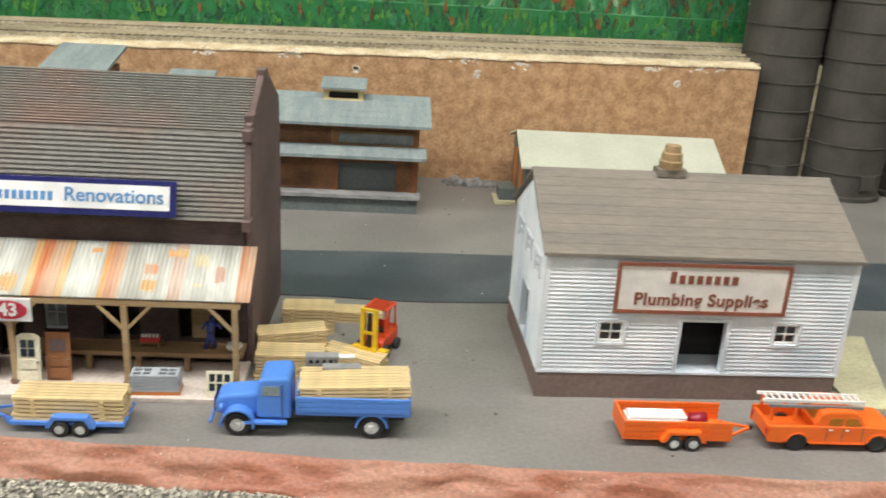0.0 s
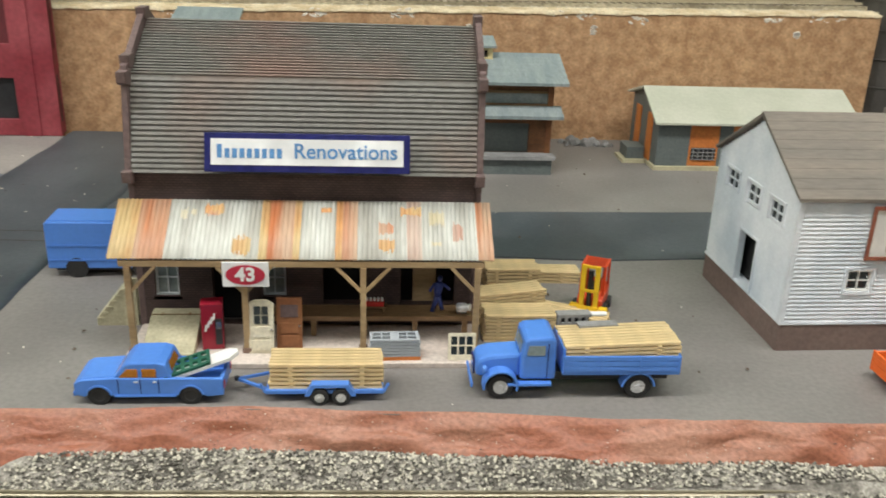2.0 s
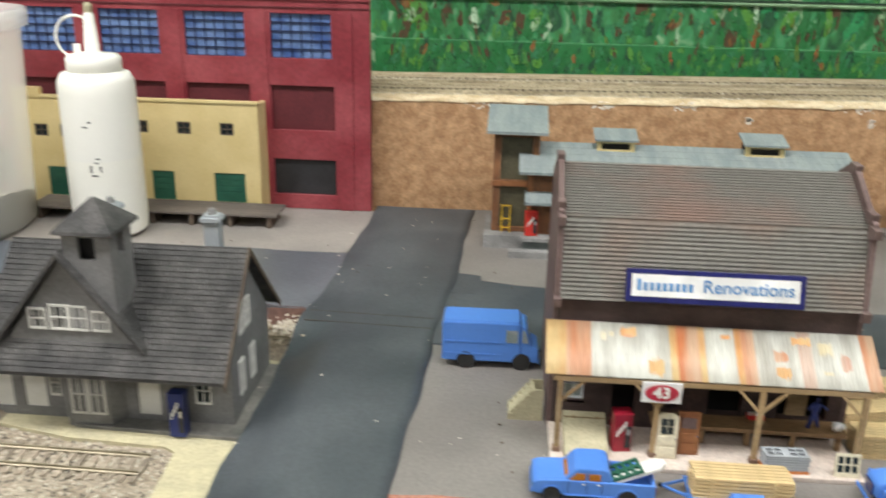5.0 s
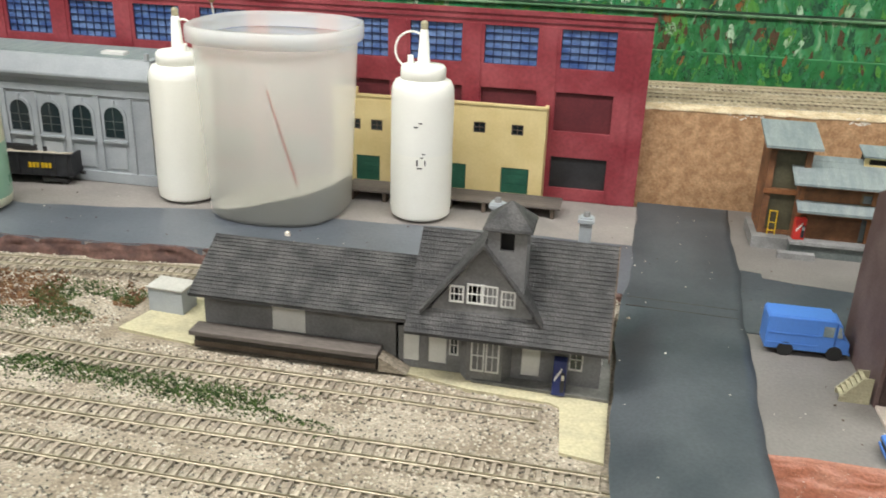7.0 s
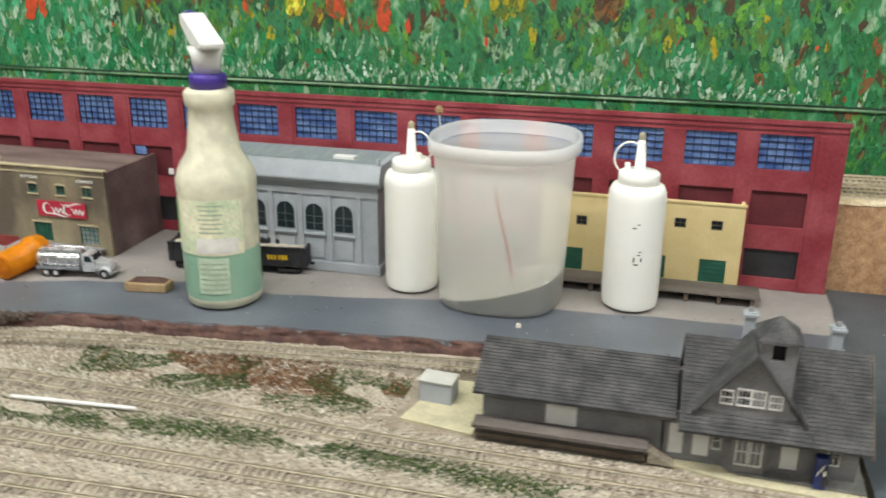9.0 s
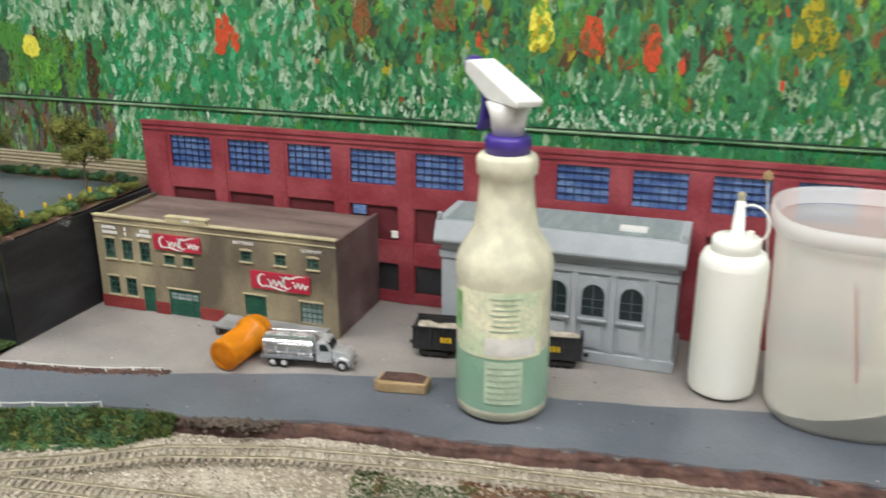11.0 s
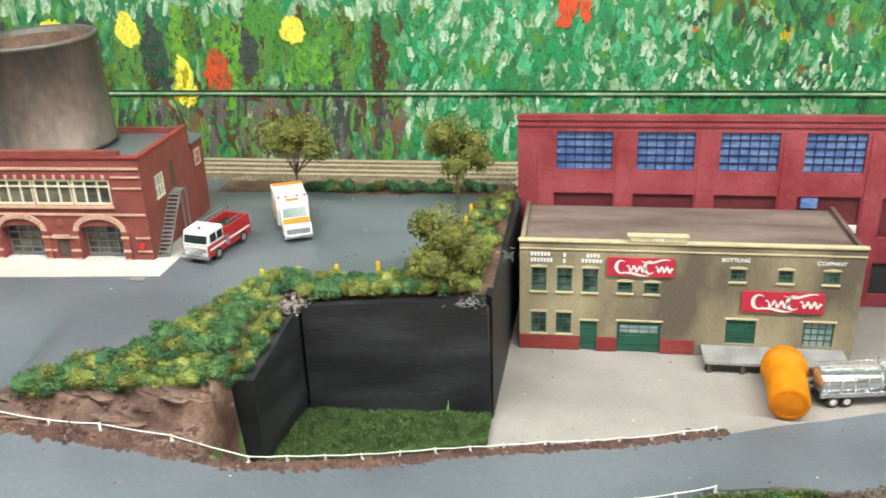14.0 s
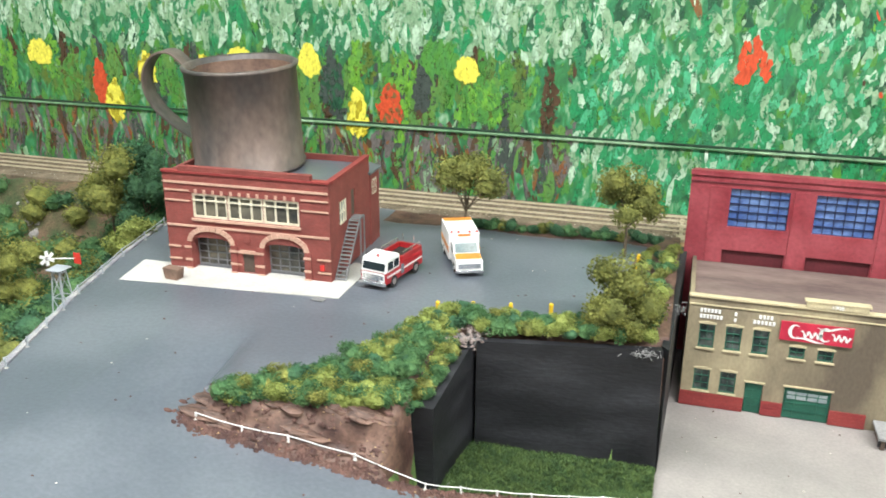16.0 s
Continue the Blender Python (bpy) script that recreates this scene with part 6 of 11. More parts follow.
    a, b = (-0.0300, 0.0478), (-0.0035, 0.0660)
    for (x0, kd), (x1, _) in zip(sheets, sheets[1:]):
        g = Geo()
        n = max(4, int((x1 - x0) / 0.00045))
        for i in range(n + 1):
            x = x0 + (x1 - x0) * i / n
            h = 0.00026 * math.sin(x / 0.0021 * 2 * math.pi)
            for (yy, zz) in (a, b):
                g.v += [(x, yy - h * 0.5, zz + h + 0.0004), (x, yy, zz + h - 0.0002)]
        for i in range(n):
            o, q = i * 4, i * 4 + 4
            g.f += [(o, q, q + 2, o + 2), (o + 1, o + 3, q + 3, q + 1), (o, o + 1, q + 1, q), (o + 2, q + 2, q + 3, o + 3)]
        part("tin_sheet", g, M[kd], t, {"tin_white": "whitewashed corrugated sheet with rust spots", "tin_rust": "rust-orange corrugated sheet", "tin_tan": "tan stained corrugated sheet", "tin_faded": "faded reddish corrugated sheet"}[kd], smooth=True)
    rng = random.Random(8)
    for cx, cf, w, hf, kd in ((0.0395, 0.83, 0.0085, 0.22, "tin_tan"), (0.0395, 0.76, 0.0050, 0.10, "tin_rust"), (0.0530, 0.21, 0.0080, 0.40, "tin_tan"), (0.0895, 0.83, 0.0048, 0.12, "tin_tan"), (0.1165, 0.52, 0.0066, 0.22, "tin_rust"),
                              (0.1168, 0.23, 0.0070, 0.24, "tin_tan"), (0.1278, 0.82, 0.0095, 0.18, "tin_tan"), (0.1395, 0.70, 0.0070, 0.30, "tin_ochre"), (0.1390, 0.26, 0.0045, 0.09, "tin_ochre"), (0.1488, 0.46, 0.0046, 0.40, "tin_faded"),
                              (0.0265, 0.74, 0.0030, 0.22, "tin_ochre"), (0.0305, 0.78, 0.0026, 0.12, "tin_ochre")):
        g, n = Geo(), max(4, int(w / 0.0005))
        for k in range(n):
            xa, xb = cx - w / 2 + w * k / n, cx - w / 2 + w * (k + 1) / n
            e = 0.55 + 0.45 * rng.random()
            f0, f1 = cf - hf * 0.5 * e * rng.uniform(0.7, 1.15), cf + hf * 0.5 * e * rng.uniform(0.7, 1.15)
            for x in (xa, xb):
                h = 0.00026 * math.sin(x / 0.0021 * 2 * math.pi)
                g.v += [(x, a[0] + (b[0] - a[0]) * f - h * 0.5 - 0.00004, a[1] + (b[1] - a[1]) * f + h + 0.00050) for f in (max(0.01, f0), min(0.99, f1))]
            g.f.append((4 * k, 4 * k + 2, 4 * k + 3, 4 * k + 1))
        part("rust_stain", g, M[kd], t, "ragged rust stain on the tin", smooth=True)
    # cellar hatch, stairs, number sign
    ch = part("cellar_hatch", Geo().prism([(-0.036, 0.0027), (-0.006, 0.0027), (-0.006, 0.0135), (-0.013, 0.0135), (-0.036, 0.0046)], "x", 0.0085, 0.0315), M["hatch"], t, "cream sloping cellar hatch", bevel=0.0004)
    for x in (0.0165, 0.029):
        part("hatch_hook", Geo().box(x - 0.003, x - 0.0022, -0.0145, -0.0125, 0.0136, 0.0142), M["brown_wood"], ch)
    part("hatch_seam", Geo().box(0.0086, 0.0314, -0.0137, -0.0133, 0.0136, 0.0139), M["brown_wood"], ch)
    s43 = part("number_sign", Geo().box(0.0455, 0.0655, -0.0325, -0.0312, 0.036, 0.0472), M["sign_white"], t, "white sign with red oval number")
    ov = Geo().lathe([(0.0046, 0), (0.0046, 0.0002)], 28, pose(0.0555, -0.0326, 0.0416, 90), sx=1.85)
    part("oval", ov, M["sign_red"], s43)
    lettering("number", "43", 0.0088, pose(0.0555, -0.0330, 0.0416, 90), M["white"], s43, 0.0001, 0.00025)
    st = thing("outside_steps", pose(-0.276, 0.482, 0), "cream wooden steps against the shop wall", "steps")
    part("stringer", Geo().prism([(0.0, 0), (0.0195, 0), (0.0195, 0.0195), (0.013, 0.0195), (0.0, 0.0035)], "y", 0.0, 0.0012), M["hatch"], st)
    part("stringer", Geo().prism([(0.0, 0), (0.0195, 0), (0.0195, 0.0195), (0.013, 0.0195), (0.0, 0.0035)], "y", 0.012, 0.0132), M["hatch"], st)
    for k in range(6):
        part("tread", Geo().box(0.0003 + k * 0.0023, 0.0032 + k * 0.0023, -0.0005, 0.0137, 0.0036 + k * 0.0029, 0.0044 + k * 0.0029), M["hatch"], st)


gambrel_shop()


# ---- porch clutter ----
def panel_door(name, x, y, z, w, h, lean, material, label, glazed):
    t = thing(name, pose(x, y, z, lean, 0, 0), label, "door")
    part("leaf", Geo().prism([(-w / 2, 0), (w / 2, 0), (w / 2, h * 0.93), (w * 0.25, h), (-w * 0.25, h), (-w / 2, h * 0.93)] if glazed else [(-w / 2, 0), (w / 2, 0), (w / 2, h), (-w / 2, h)], "y", 0, 0.0011), material, t, bevel=0.0002)
    if glazed:
        for i in (-1, 1):
            for k in (0, 1):
                part("pane", Geo().box(i * 0.0017 - 0.0014, i * 0.0017 + 0.0014, -0.0004, -0.0001, h * 0.56 + k * 0.0044, h * 0.56 + k * 0.0044 + 0.0038), M["glass_dark"], t)
    else:
        part("glazing", Geo().box(-w * 0.34, w * 0.34, -0.0004, -0.0001, h * 0.62, h * 0.86), M["rb_trim"], t)
    for k in range(2):
        part("panel", Geo().box(-w * 0.36, w * 0.36, -0.0005, -0.0001, h * (0.06 + 0.25 * k), h * (0.26 + 0.25 * k)), material, t, bevel=0.0002)
    part("knob", Geo().lathe([(0.0005, 0), (0.0005, 0.0006)], 8, pose(w * 0.4, 0, h * 0.45, 90)), M["chrome"], t)
    return t


panel_door("panel_door", -0.1935, 0.4475, 0.0027, 0.0112, 0.0255, -6, M["win_cream"], "cream panelled door leaning at the porch post", True)
panel_door("panel_door", -0.1815, 0.4525, 0.0027, 0.0115, 0.0245, -6, M["brown_orange"], "brown-orange panelled door leaning on the porch", False)


def vending_machine(name, x, y, z, rz, material, label, w=0.0098, d=0.008, h=0.0225):
    t = thing(name, pose(x, y, z, 0, 0, rz), label, "vending machine")
    part("cabinet", Geo().box(-w / 2, w / 2, 0, d, 0, h), material, t, bevel=0.0004)
    part("slot_panel", Geo().box(w * 0.12, w * 0.42, -0.0005, -0.0001, h * 0.12, h * 0.68), M["black_panel"], t)
    g = Geo()
    for k in range(4):
        g.prism([(-w * 0.38 + k * w * 0.13, h * (0.42 + 0.08 * k)), (-w * 0.28 + k * w * 0.13, h * (0.42 + 0.08 * k)), (-w * 0.22 + k * w * 0.13, h * (0.56 + 0.08 * k)), (-w * 0.32 + k * w * 0.13, h * (0.56 + 0.08 * k))], "y", -0.0005, -0.0001)
    part("logo_bars", g, M["white"], t)
    part("coin_panel", Geo().box(w * 0.16, w * 0.38, -0.0007, -0.0005, h * 0.46, h * 0.62), M["chrome"], t)
    return t


M["machine_red"] = mat("dark_red_machine", (0.30, 0.012, 0.03), rough=0.35, bump=0.03, grain=0.05)
M["machine_blue"] = mat("navy_machine", (0.015, 0.03, 0.16), rough=0.35, bump=0.03, grain=0.05)
vending_machine("vending_machine", -0.2155, 0.4515, 0.0027, 8, M["machine_red"], "dark red drink machine on the shop porch")
vending_machine("vending_machine", -0.4655, 0.472, -0.0195, 0, M["machine_blue"], "navy blue drink machine at the depot wall", 0.0095, 0.0075, 0.0285)


def sash_stack():
    t = thing("pallet_of_sashes", pose(-0.1335, 0.4405, 0.0027, 0, 0, 2), "pallet of grey window sashes on the porch", "pallet")
    part("pallet", Geo().box(-0.0115, 0.0115, 0, 0.009, 0.0, 0.0016), M["shed_orange"], t)
    for k in range(6):
        z = 0.0018 + k * 0.00145
        g = wall_with_holes(-0.011, 0.011, -0.0045, 0.0045, [(x0, x0 + 0.0034, y0, y0 + 0.0026) for x0 in (-0.0096, -0.0054, 0.0020, 0.0062) for y0 in (-0.0031, 0.0005)], 0, 0.0011)
        part("sash", g, M["bank_grey"], t).matrix_basis = Matrix.Translation((0.0003 * (-1) ** k, 0.0045, z + 0.0011)) @ Matrix.Rotation(-math.pi / 2, 4, "X")
    s = thing("glazed_frame", pose(-0.1035, 0.4405, 0.0027, -10, 0, 0), "white four-pane window sash leaning on the post", "window sash")
    panes = [(x0, x0 + 0.0028, z0, z0 + 0.0040) for x0 in (-0.0049, -0.0014, 0.0021) for z0 in (0.0026, 0.0072)]
    part("frame", wall_with_holes(-0.0062, 0.0062, 0, 0.0126, panes, 0, 0.001), M["win_cream"], s)
    for x0, x1, z0, z1 in panes:
        part("pane", Geo().box(x0, x1, 0.0004, 0.0006, z0, z1), M["glass_dark"], s)



sash_stack()


def porch_figure():
    g = Geo()
    g.rod((0, 0, 0), (0.001, 0, 0.0085), 0.0011, 8, 0.0013).rod((0.0045, -0.001, 0.002), (0.0015, 0, 0.0088), 0.001, 8, 0.0013)
    g.lathe([(0.0014, 0), (0.002, 0.003), (0.0023, 0.0062), (0.0012, 0.0075)], 10, pose(0.001, 0, 0.0083))
    g.rod((0.003, -0.0004, 0.0148), (0.0065, -0.001, 0.0128), 0.0007).rod((-0.001, 0, 0.0146), (-0.003, -0.001, 0.0105), 0.0007)
    g.lathe([(0.0005, 0), (0.0012, 0.0008), (0.0013, 0.0018), (0.0008, 0.0028)], 10, pose(0.001, 0, 0.0158))
    tagged(part("figurine", g, mat("navy_figure_paint", (0.02, 0.035, 0.16), (0.03, 0.045, 0.2), 0.5), smooth=True), "small navy blue plastic figurine on the porch deck", "figurine").matrix_basis = pose(-0.1155, 0.4705, 0.0131, 0, 8, 0)


porch_figure()


def milk_can(x, y, z):
    t = thing("milk_can", pose(x, y, z + 0.0026, 78, 0, 70), "small galvanised milk can lying on the porch deck", "milk can")
    part("body", Geo().lathe([(0.0024, 0), (0.0026, 0.0003), (0.0025, 0.0040), (0.0015, 0.0052), (0.0015, 0.0058)], 14), M["silver"], t, smooth=True)
    part("lid", Geo().lathe([(0.0019, 0.0059), (0.0019, 0.0064), (0.0004, 0.0067)], 14), M["silver"], t)


milk_can(-0.1035, 0.4685, 0.0131)
cr = thing("bottle_crate", pose(-0.143, 0.4695, 0.0131), "red crate of white bottles on a small bench", "crate")
part("bench", Geo().box(-0.006, 0.006, 0, 0.005, 0.0018, 0.0026).box(-0.005, -0.004, 0.0005, 0.0045, 0, 0.0018).box(0.004, 0.005, 0.0005, 0.0045, 0, 0.0018), M["brown_wood"], cr)
part("crate", Geo().box(-0.0045, 0.0045, 0.0003, 0.0045, 0.0027, 0.0048), M["red"], cr)
for k in range(5):
    part("bottle", Geo().lathe([(0.0006, 0.0049), (0.0006, 0.0062), (0.0003, 0.0068)], 7, pose(-0.0036 + k * 0.0018, 0.002, 0)), M["white"], cr)


# ---- white clapboard house shop ----
def clapboard_shop():
    t = thing("shop_building", pose(0.0497, 0.4545, 0, 0, 0, 1.2), "white clapboard shop with a brown shingle roof", "shop building")
    W, D, F = 0.1535, 0.0935, 0.0145
    holes = [(0.0695, 0.0925, F, 0.0430), (0.028, 0.0405, 0.031, 0.042), (0.1165, 0.130, 0.0315, 0.0425)]
    part("foundation", Geo().box(-0.0006, W + 0.0006, -0.0006, D + 0.0006, 0, F - 0.0006), M["foundation"], t, "smooth brown foundation", bevel=0.0003)
    part("sill_board", Geo().box(-0.001, W + 0.001, -0.001, D + 0.001, F - 0.0005, F + 0.0006), M["siding"], t)
    fwall = part("front_wall", wall_with_holes(0, W, F + 0.0007, 0.0775, holes, 0, 0.003), M["siding"], t, "white clapboard front")
    for g in lap_siding(0.0012, W - 0.0012, F + 0.0007, 0.077, 0.0021, 0.0, holes, 0.0008):
        part("clapboard", g, M["siding"], fwall)
    for x in (0.0, W):
        part("corner_board", Geo().box(x - 0.0012, x + 0.0012, -0.0009, 0.0012, F + 0.0007, 0.077), M["siding"], t)
    prof = [(0, F + 0.0007), (D, F + 0.0007), (D, 0.0775), (D / 2, 0.1035), (0, 0.0775)]
    gh = [(0.0345, 0.0535, F, 0.043), (0.0135, 0.0285, 0.058, 0.069), (0.039, 0.0545, 0.0585, 0.0695), (0.065, 0.0805, 0.059, 0.070)]
    rot = Matrix.Translation((0, 0, 0)) @ Matrix.Rotation(-math.pi / 2, 4, "Z")
    side = []
    n = 42
    for k in range(n):
        z0, z1 = F + 0.0007 + (0.1035 - F) * k / n, F + 0.0007 + (0.1035 - F) * (k + 1) / n
        inset = max(0, (z1 - 0.0775) / 0.026 * D / 2)
        a = inset
        for c0, c1 in sorted((h[0], h[1]) for h in gh if h[2] < (z0 + z1) / 2 < h[3]) + [(D - inset, D - inset)]:
            if c0 > a:
                side.append(Geo().prism([(-0.0009, z0), (-0.0001, z1), (0.002, z1), (0.002, z0)], "y", a, c0))
            a = max(a, c1)
    gw_ = part("gable_wall", side[0], M["siding"], t, "white clapboard gable with small windows")
    for g in side[1:]:
        part("clapboard", g, M["siding"], gw_)
    part("gable_wall", Geo().prism(prof, "x", W - 0.002, W), M["siding"], t)
    part("back_wall", Geo().box(0.002, W - 0.002, D - 0.003, D, F + 0.0007, 0.0775), M["siding"], t)
    part("floor_board", Geo().box(0.002, W - 0.002, 0.003, D - 0.003, F - 0.0004, F + 0.0005), M["tie"], t)
    # two added black sheets paint the shade behind front and gable openings
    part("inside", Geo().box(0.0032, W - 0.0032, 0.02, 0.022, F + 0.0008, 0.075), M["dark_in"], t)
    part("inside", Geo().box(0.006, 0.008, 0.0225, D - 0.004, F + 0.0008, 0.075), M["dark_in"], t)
    for sg in (0, 1):
        y0, y1 = (-0.0028, D / 2) if sg == 0 else (D + 0.0028, D / 2)
        g = Geo().prism([(y0, 0.0756), (y1, 0.1042), (y1, 0.1060), (y0, 0.0772)], "x", -0.0030, W + 0.0020)
        r = part("roof_slope", g, M["roof_brown"], t, "weathered brown roof slope", bevel=0.0002)
        if sg == 0:
            for k in range(9):
                p = k / 9
                ya, za = y0 + (y1 - y0) * p, 0.0772 + 0.0289 * p
                yb, zb = y0 + (y1 - y0) * (k + 1) / 9, 0.0772 + 0.0289 * (k + 1) / 9
                part("shingle_course", Geo().prism([(ya, za), (yb, zb), (yb, zb + 0.00005), (ya, za + 0.00022)], "x", -0.0029, W + 0.0019), M["roof_brown"], r)
    part("ridge_cap", Geo().prism([(D / 2 - 0.002, 0.1052), (D / 2, 0.1066), (D / 2 + 0.002, 0.1052)], "x", -0.0030, W + 0.0020), M["roof_brown"], t)
    v = part("roof_vent", Geo().box(0.0615, 0.0765, D / 2 - 0.0045, D / 2 + 0.0045, 0.1045, 0.1085), M["roof_brown"], t)
    part("vent_drum", Geo().lathe([(0.0058, 0.1086), (0.0061, 0.1125), (0.0054, 0.113), (0.0052, 0.1165), (0.0044, 0.117), (0.0040, 0.1205)], 18, pose(0.069, D / 2, 0)), mat("tan_vent", (0.30, 0.20, 0.10), (0.36, 0.25, 0.13), 0.6), v, "tan round roof ventilator")
    for x, z in ((0.03425, 0.031), (0.12325, 0.0315)):
        window(t, x, 0.0004, z, 0.0125, 0.011, 2, 2, M["white"], M["glass_dark"], 0.0011)
        part("casing", wall_with_holes(x - 0.0076, x + 0.0076, z - 0.0014, z + 0.0124, [(x - 0.0062, x + 0.0062, z, z + 0.011)], -0.0012, -0.0004), M["siding"], t)
    part("door_casing", wall_with_holes(0.0678, 0.0942, F + 0.0008, 0.0446, [(0.0695, 0.0925, F, 0.0430)], -0.0013, -0.0003), M["siding"], t)
    for a, b, z0, z1 in gh:
        if z0 > 0.03:
            window(t, -(a + b) / 2, 0.0002, z0, b - a, z1 - z0, 2, 2, M["siding"], M["glass_dark"], 0.0012, m=Matrix.Rotation(-math.pi / 2, 4, "Z"))
        c = Geo()
        for (q0, q1, w0, w1) in ((a - 0.0012, a, z0, z1 + 0.0012), (b, b + 0.0012, z0, z1 + 0.0012), (a, b, z1, z1 + 0.0012)):
            c.box(-0.0014, -0.0004, q0, q1, w0, w1)
        part("casing", c, M["siding"], t)
    s = part("sign_board", Geo().box(0.0340, 0.1190, -0.0022, -0.0012, 0.0483, 0.0732), M["sign_cream"], t, "cream sign board with a brown frame")
    part("sign_frame", wall_with_holes(0.0333, 0.1197, 0.0476, 0.0739, [(0.0351, 0.1179, 0.0494, 0.0721)], -0.0029, -0.0023), M["frame_brown"], s)
    lettering("word", "Plumbing Supplies", 0.0088, pose(0.0765, -0.0024, 0.0548, 90), M["letter_brown"], s, 0.00012, 0.00025, 1.06)
    part("name_bar", word_bars(0.0765, 0.0665, 0.035, 0.0062, 8, -0.0025, -0.0023), M["letter_brown"], s, kind="stuff")
    structure("pavement_pad", Geo().prism([(0.212, 0.447), (0.232, 0.447), (0.262, 0.535), (0.212, 0.54)], "z", 0.0, 0.002), M["cream"], "cream card pad beside the white shop", "pavement")


clapboard_shop()


# ---- freight station under the fibre board wall ----


M["olive_door"] = mat("olive_door_boards", (0.075, 0.070, 0.042), (0.11, 0.10, 0.06), 0.65, scale=60, fine=500, bump=0.2)


def freight_station():
    t = thing("freight_station", pose(-0.2655, 0.766, 0), "orange brick freight house with grey roofs", "freight house")
    W, D = 0.262, 0.072
    part("wall", wall_with_holes(0, W, 0.012, 0.074, [(0.196, 0.244, 0.0155, 0.039), (0.193, 0.258, 0.0545, 0.063), (0.06, 0.108, 0.0155, 0.039), (0.057, 0.122, 0.0545, 0.063)], 0, 0.004), M["st_brick"], t)
    part("side_wall", Geo().box(W - 0.004, W, 0.0041, D, 0.012, 0.074), M["st_brick"], t)
    part("side_wall", Geo().box(0, 0.004, 0.0041, D, 0.012, 0.074), M["st_brick"], t)
    part("back_wall", Geo().box(0.0042, W - 0.0042, D - 0.004, D, 0.012, 0.074), M["st_brick"], t)
    for a, b in ((0.196, 0.244), (0.06, 0.108)):
        part("freight_door", Geo().box(a, b, 0.002, 0.004, 0.0156, 0.039), M["shed_grey"], t, "dark green sliding freight door")
        part("transom", Geo().box(a - 0.003, b + 0.014, 0.002, 0.004, 0.0545, 0.063), M["pane"], t, "dusty grey transom window")
        part("transom_frame", wall_with_holes(a - 0.005, b + 0.016, 0.0525, 0.065, [(a - 0.003, b + 0.014, 0.0545, 0.063)], -0.0008, -0.0001), M["brown_wood"], t)
    for k in range(5):
        x = 0.002 + k * 0.0642
        part("pilaster", Geo().box(x - 0.0015, x + 0.0025, -0.0012, -0.0001, 0.012, 0.0735), M["brown_orange"], t)
    r = Geo().prism([(-0.012, 0.0730), (D / 2, 0.0890), (D + 0.008, 0.0735), (D + 0.008, 0.071), (D / 2, 0.0865), (-0.012, 0.0707)], "x", -0.008, W + 0.009)
    rf = part("roof", r, M["slate"], t, "blue-grey boarded roof")
    for k in range(1, 5):
        q = k / 5
        part("roof_board", Geo().prism([(-0.012 + 0.048 * q, 0.0730 + 0.016 * q), (-0.012 + 0.048 * (q + 0.012), 0.0730 + 0.016 * (q + 0.012) + 0.0004), (-0.012 + 0.048 * (q + 0.03), 0.0730 + 0.016 * (q + 0.03))], "x", -0.008, W + 0.009), M["slate"], rf)
    for cx in (0.074, 0.199):
        c = part("roof_monitor", wall_with_holes(cx - 0.016, cx + 0.016, 0.0830, 0.0940, [(cx - 0.012, cx + 0.012, 0.0862, 0.0918)], D / 2 - 0.012, D / 2 - 0.009), M["butter"], t, "small yellow roof monitor")
        # black filler box paints the shade inside the monitor
        part("monitor_box", Geo().box(cx - 0.015, cx + 0.015, D / 2 - 0.0085, D / 2 + 0.008, 0.083, 0.0935), M["dark_in"], c)
        part("monitor_roof", Geo().prism([(D / 2 - 0.0155, 0.0941), (D / 2 + 0.01, 0.0990), (D / 2 + 0.01, 0.1008), (D / 2 - 0.0155, 0.0957)], "x", cx - 0.0185, cx + 0.0185), M["slate"], c)
    part("canopy", Geo().prism([(-0.016, 0.0455), (-0.0002, 0.0515), (-0.0002, 0.0535), (-0.016, 0.048)], "x", -0.002, W + 0.006), M["slate"], t, "sloping grey canopy over the dock")
    part("dock", Geo().box(-0.004, W + 0.002, -0.014, -0.0002, 0.0125, 0.0155), M["grey_wood"], t, "grey timber freight dock")
    part("dock_front", Geo().box(-0.002, W, -0.011, D - 0.002, 0.0, 0.0118), M["shed_grey"], t)
    tw = part("tower", wall_with_holes(-0.03, 0.009, 0.012, 0.1005, [(-0.024, 0.003, 0.016, 0.053), (-0.024, 0.003, 0.0585, 0.0965)], 0.014, 0.018), M["st_brick"], t, "brick stair tower")
    part("tower_side", Geo().box(-0.03, -0.026, 0.0181, 0.06, 0.012, 0.1005), M["st_brick"], tw)
    part("tower_side", Geo().box(0.005, 0.009, 0.0181, 0.06, 0.012, 0.1005), M["st_brick"], tw)
    for z0, z1 in ((0.016, 0.053), (0.0585, 0.0965)):
        part("tower_door", Geo().box(-0.0238, 0.0028, 0.0165, 0.0178, z0, z1), M["olive_door"], tw, "olive panelled door")
    part("tower_beam", Geo().box(-0.031, 0.01, 0.0125, 0.0138, 0.0535, 0.058), M["brown_orange"], tw)
    part("tower_roof", Geo().prism([(0.004, 0.1005), (0.062, 0.113), (0.062, 0.1155), (0.004, 0.103)], "x", -0.0365, 0.0155), M["slate"], tw)
    part("tower_base", Geo().box(-0.036, 0.0, 0.002, 0.06, 0.0, 0.0118), M["grey_wood"], tw)
    part("step", Geo().box(-0.014, 0.02, -0.022, -0.0142, 0.0, 0.006), M["grey_wood"], t)
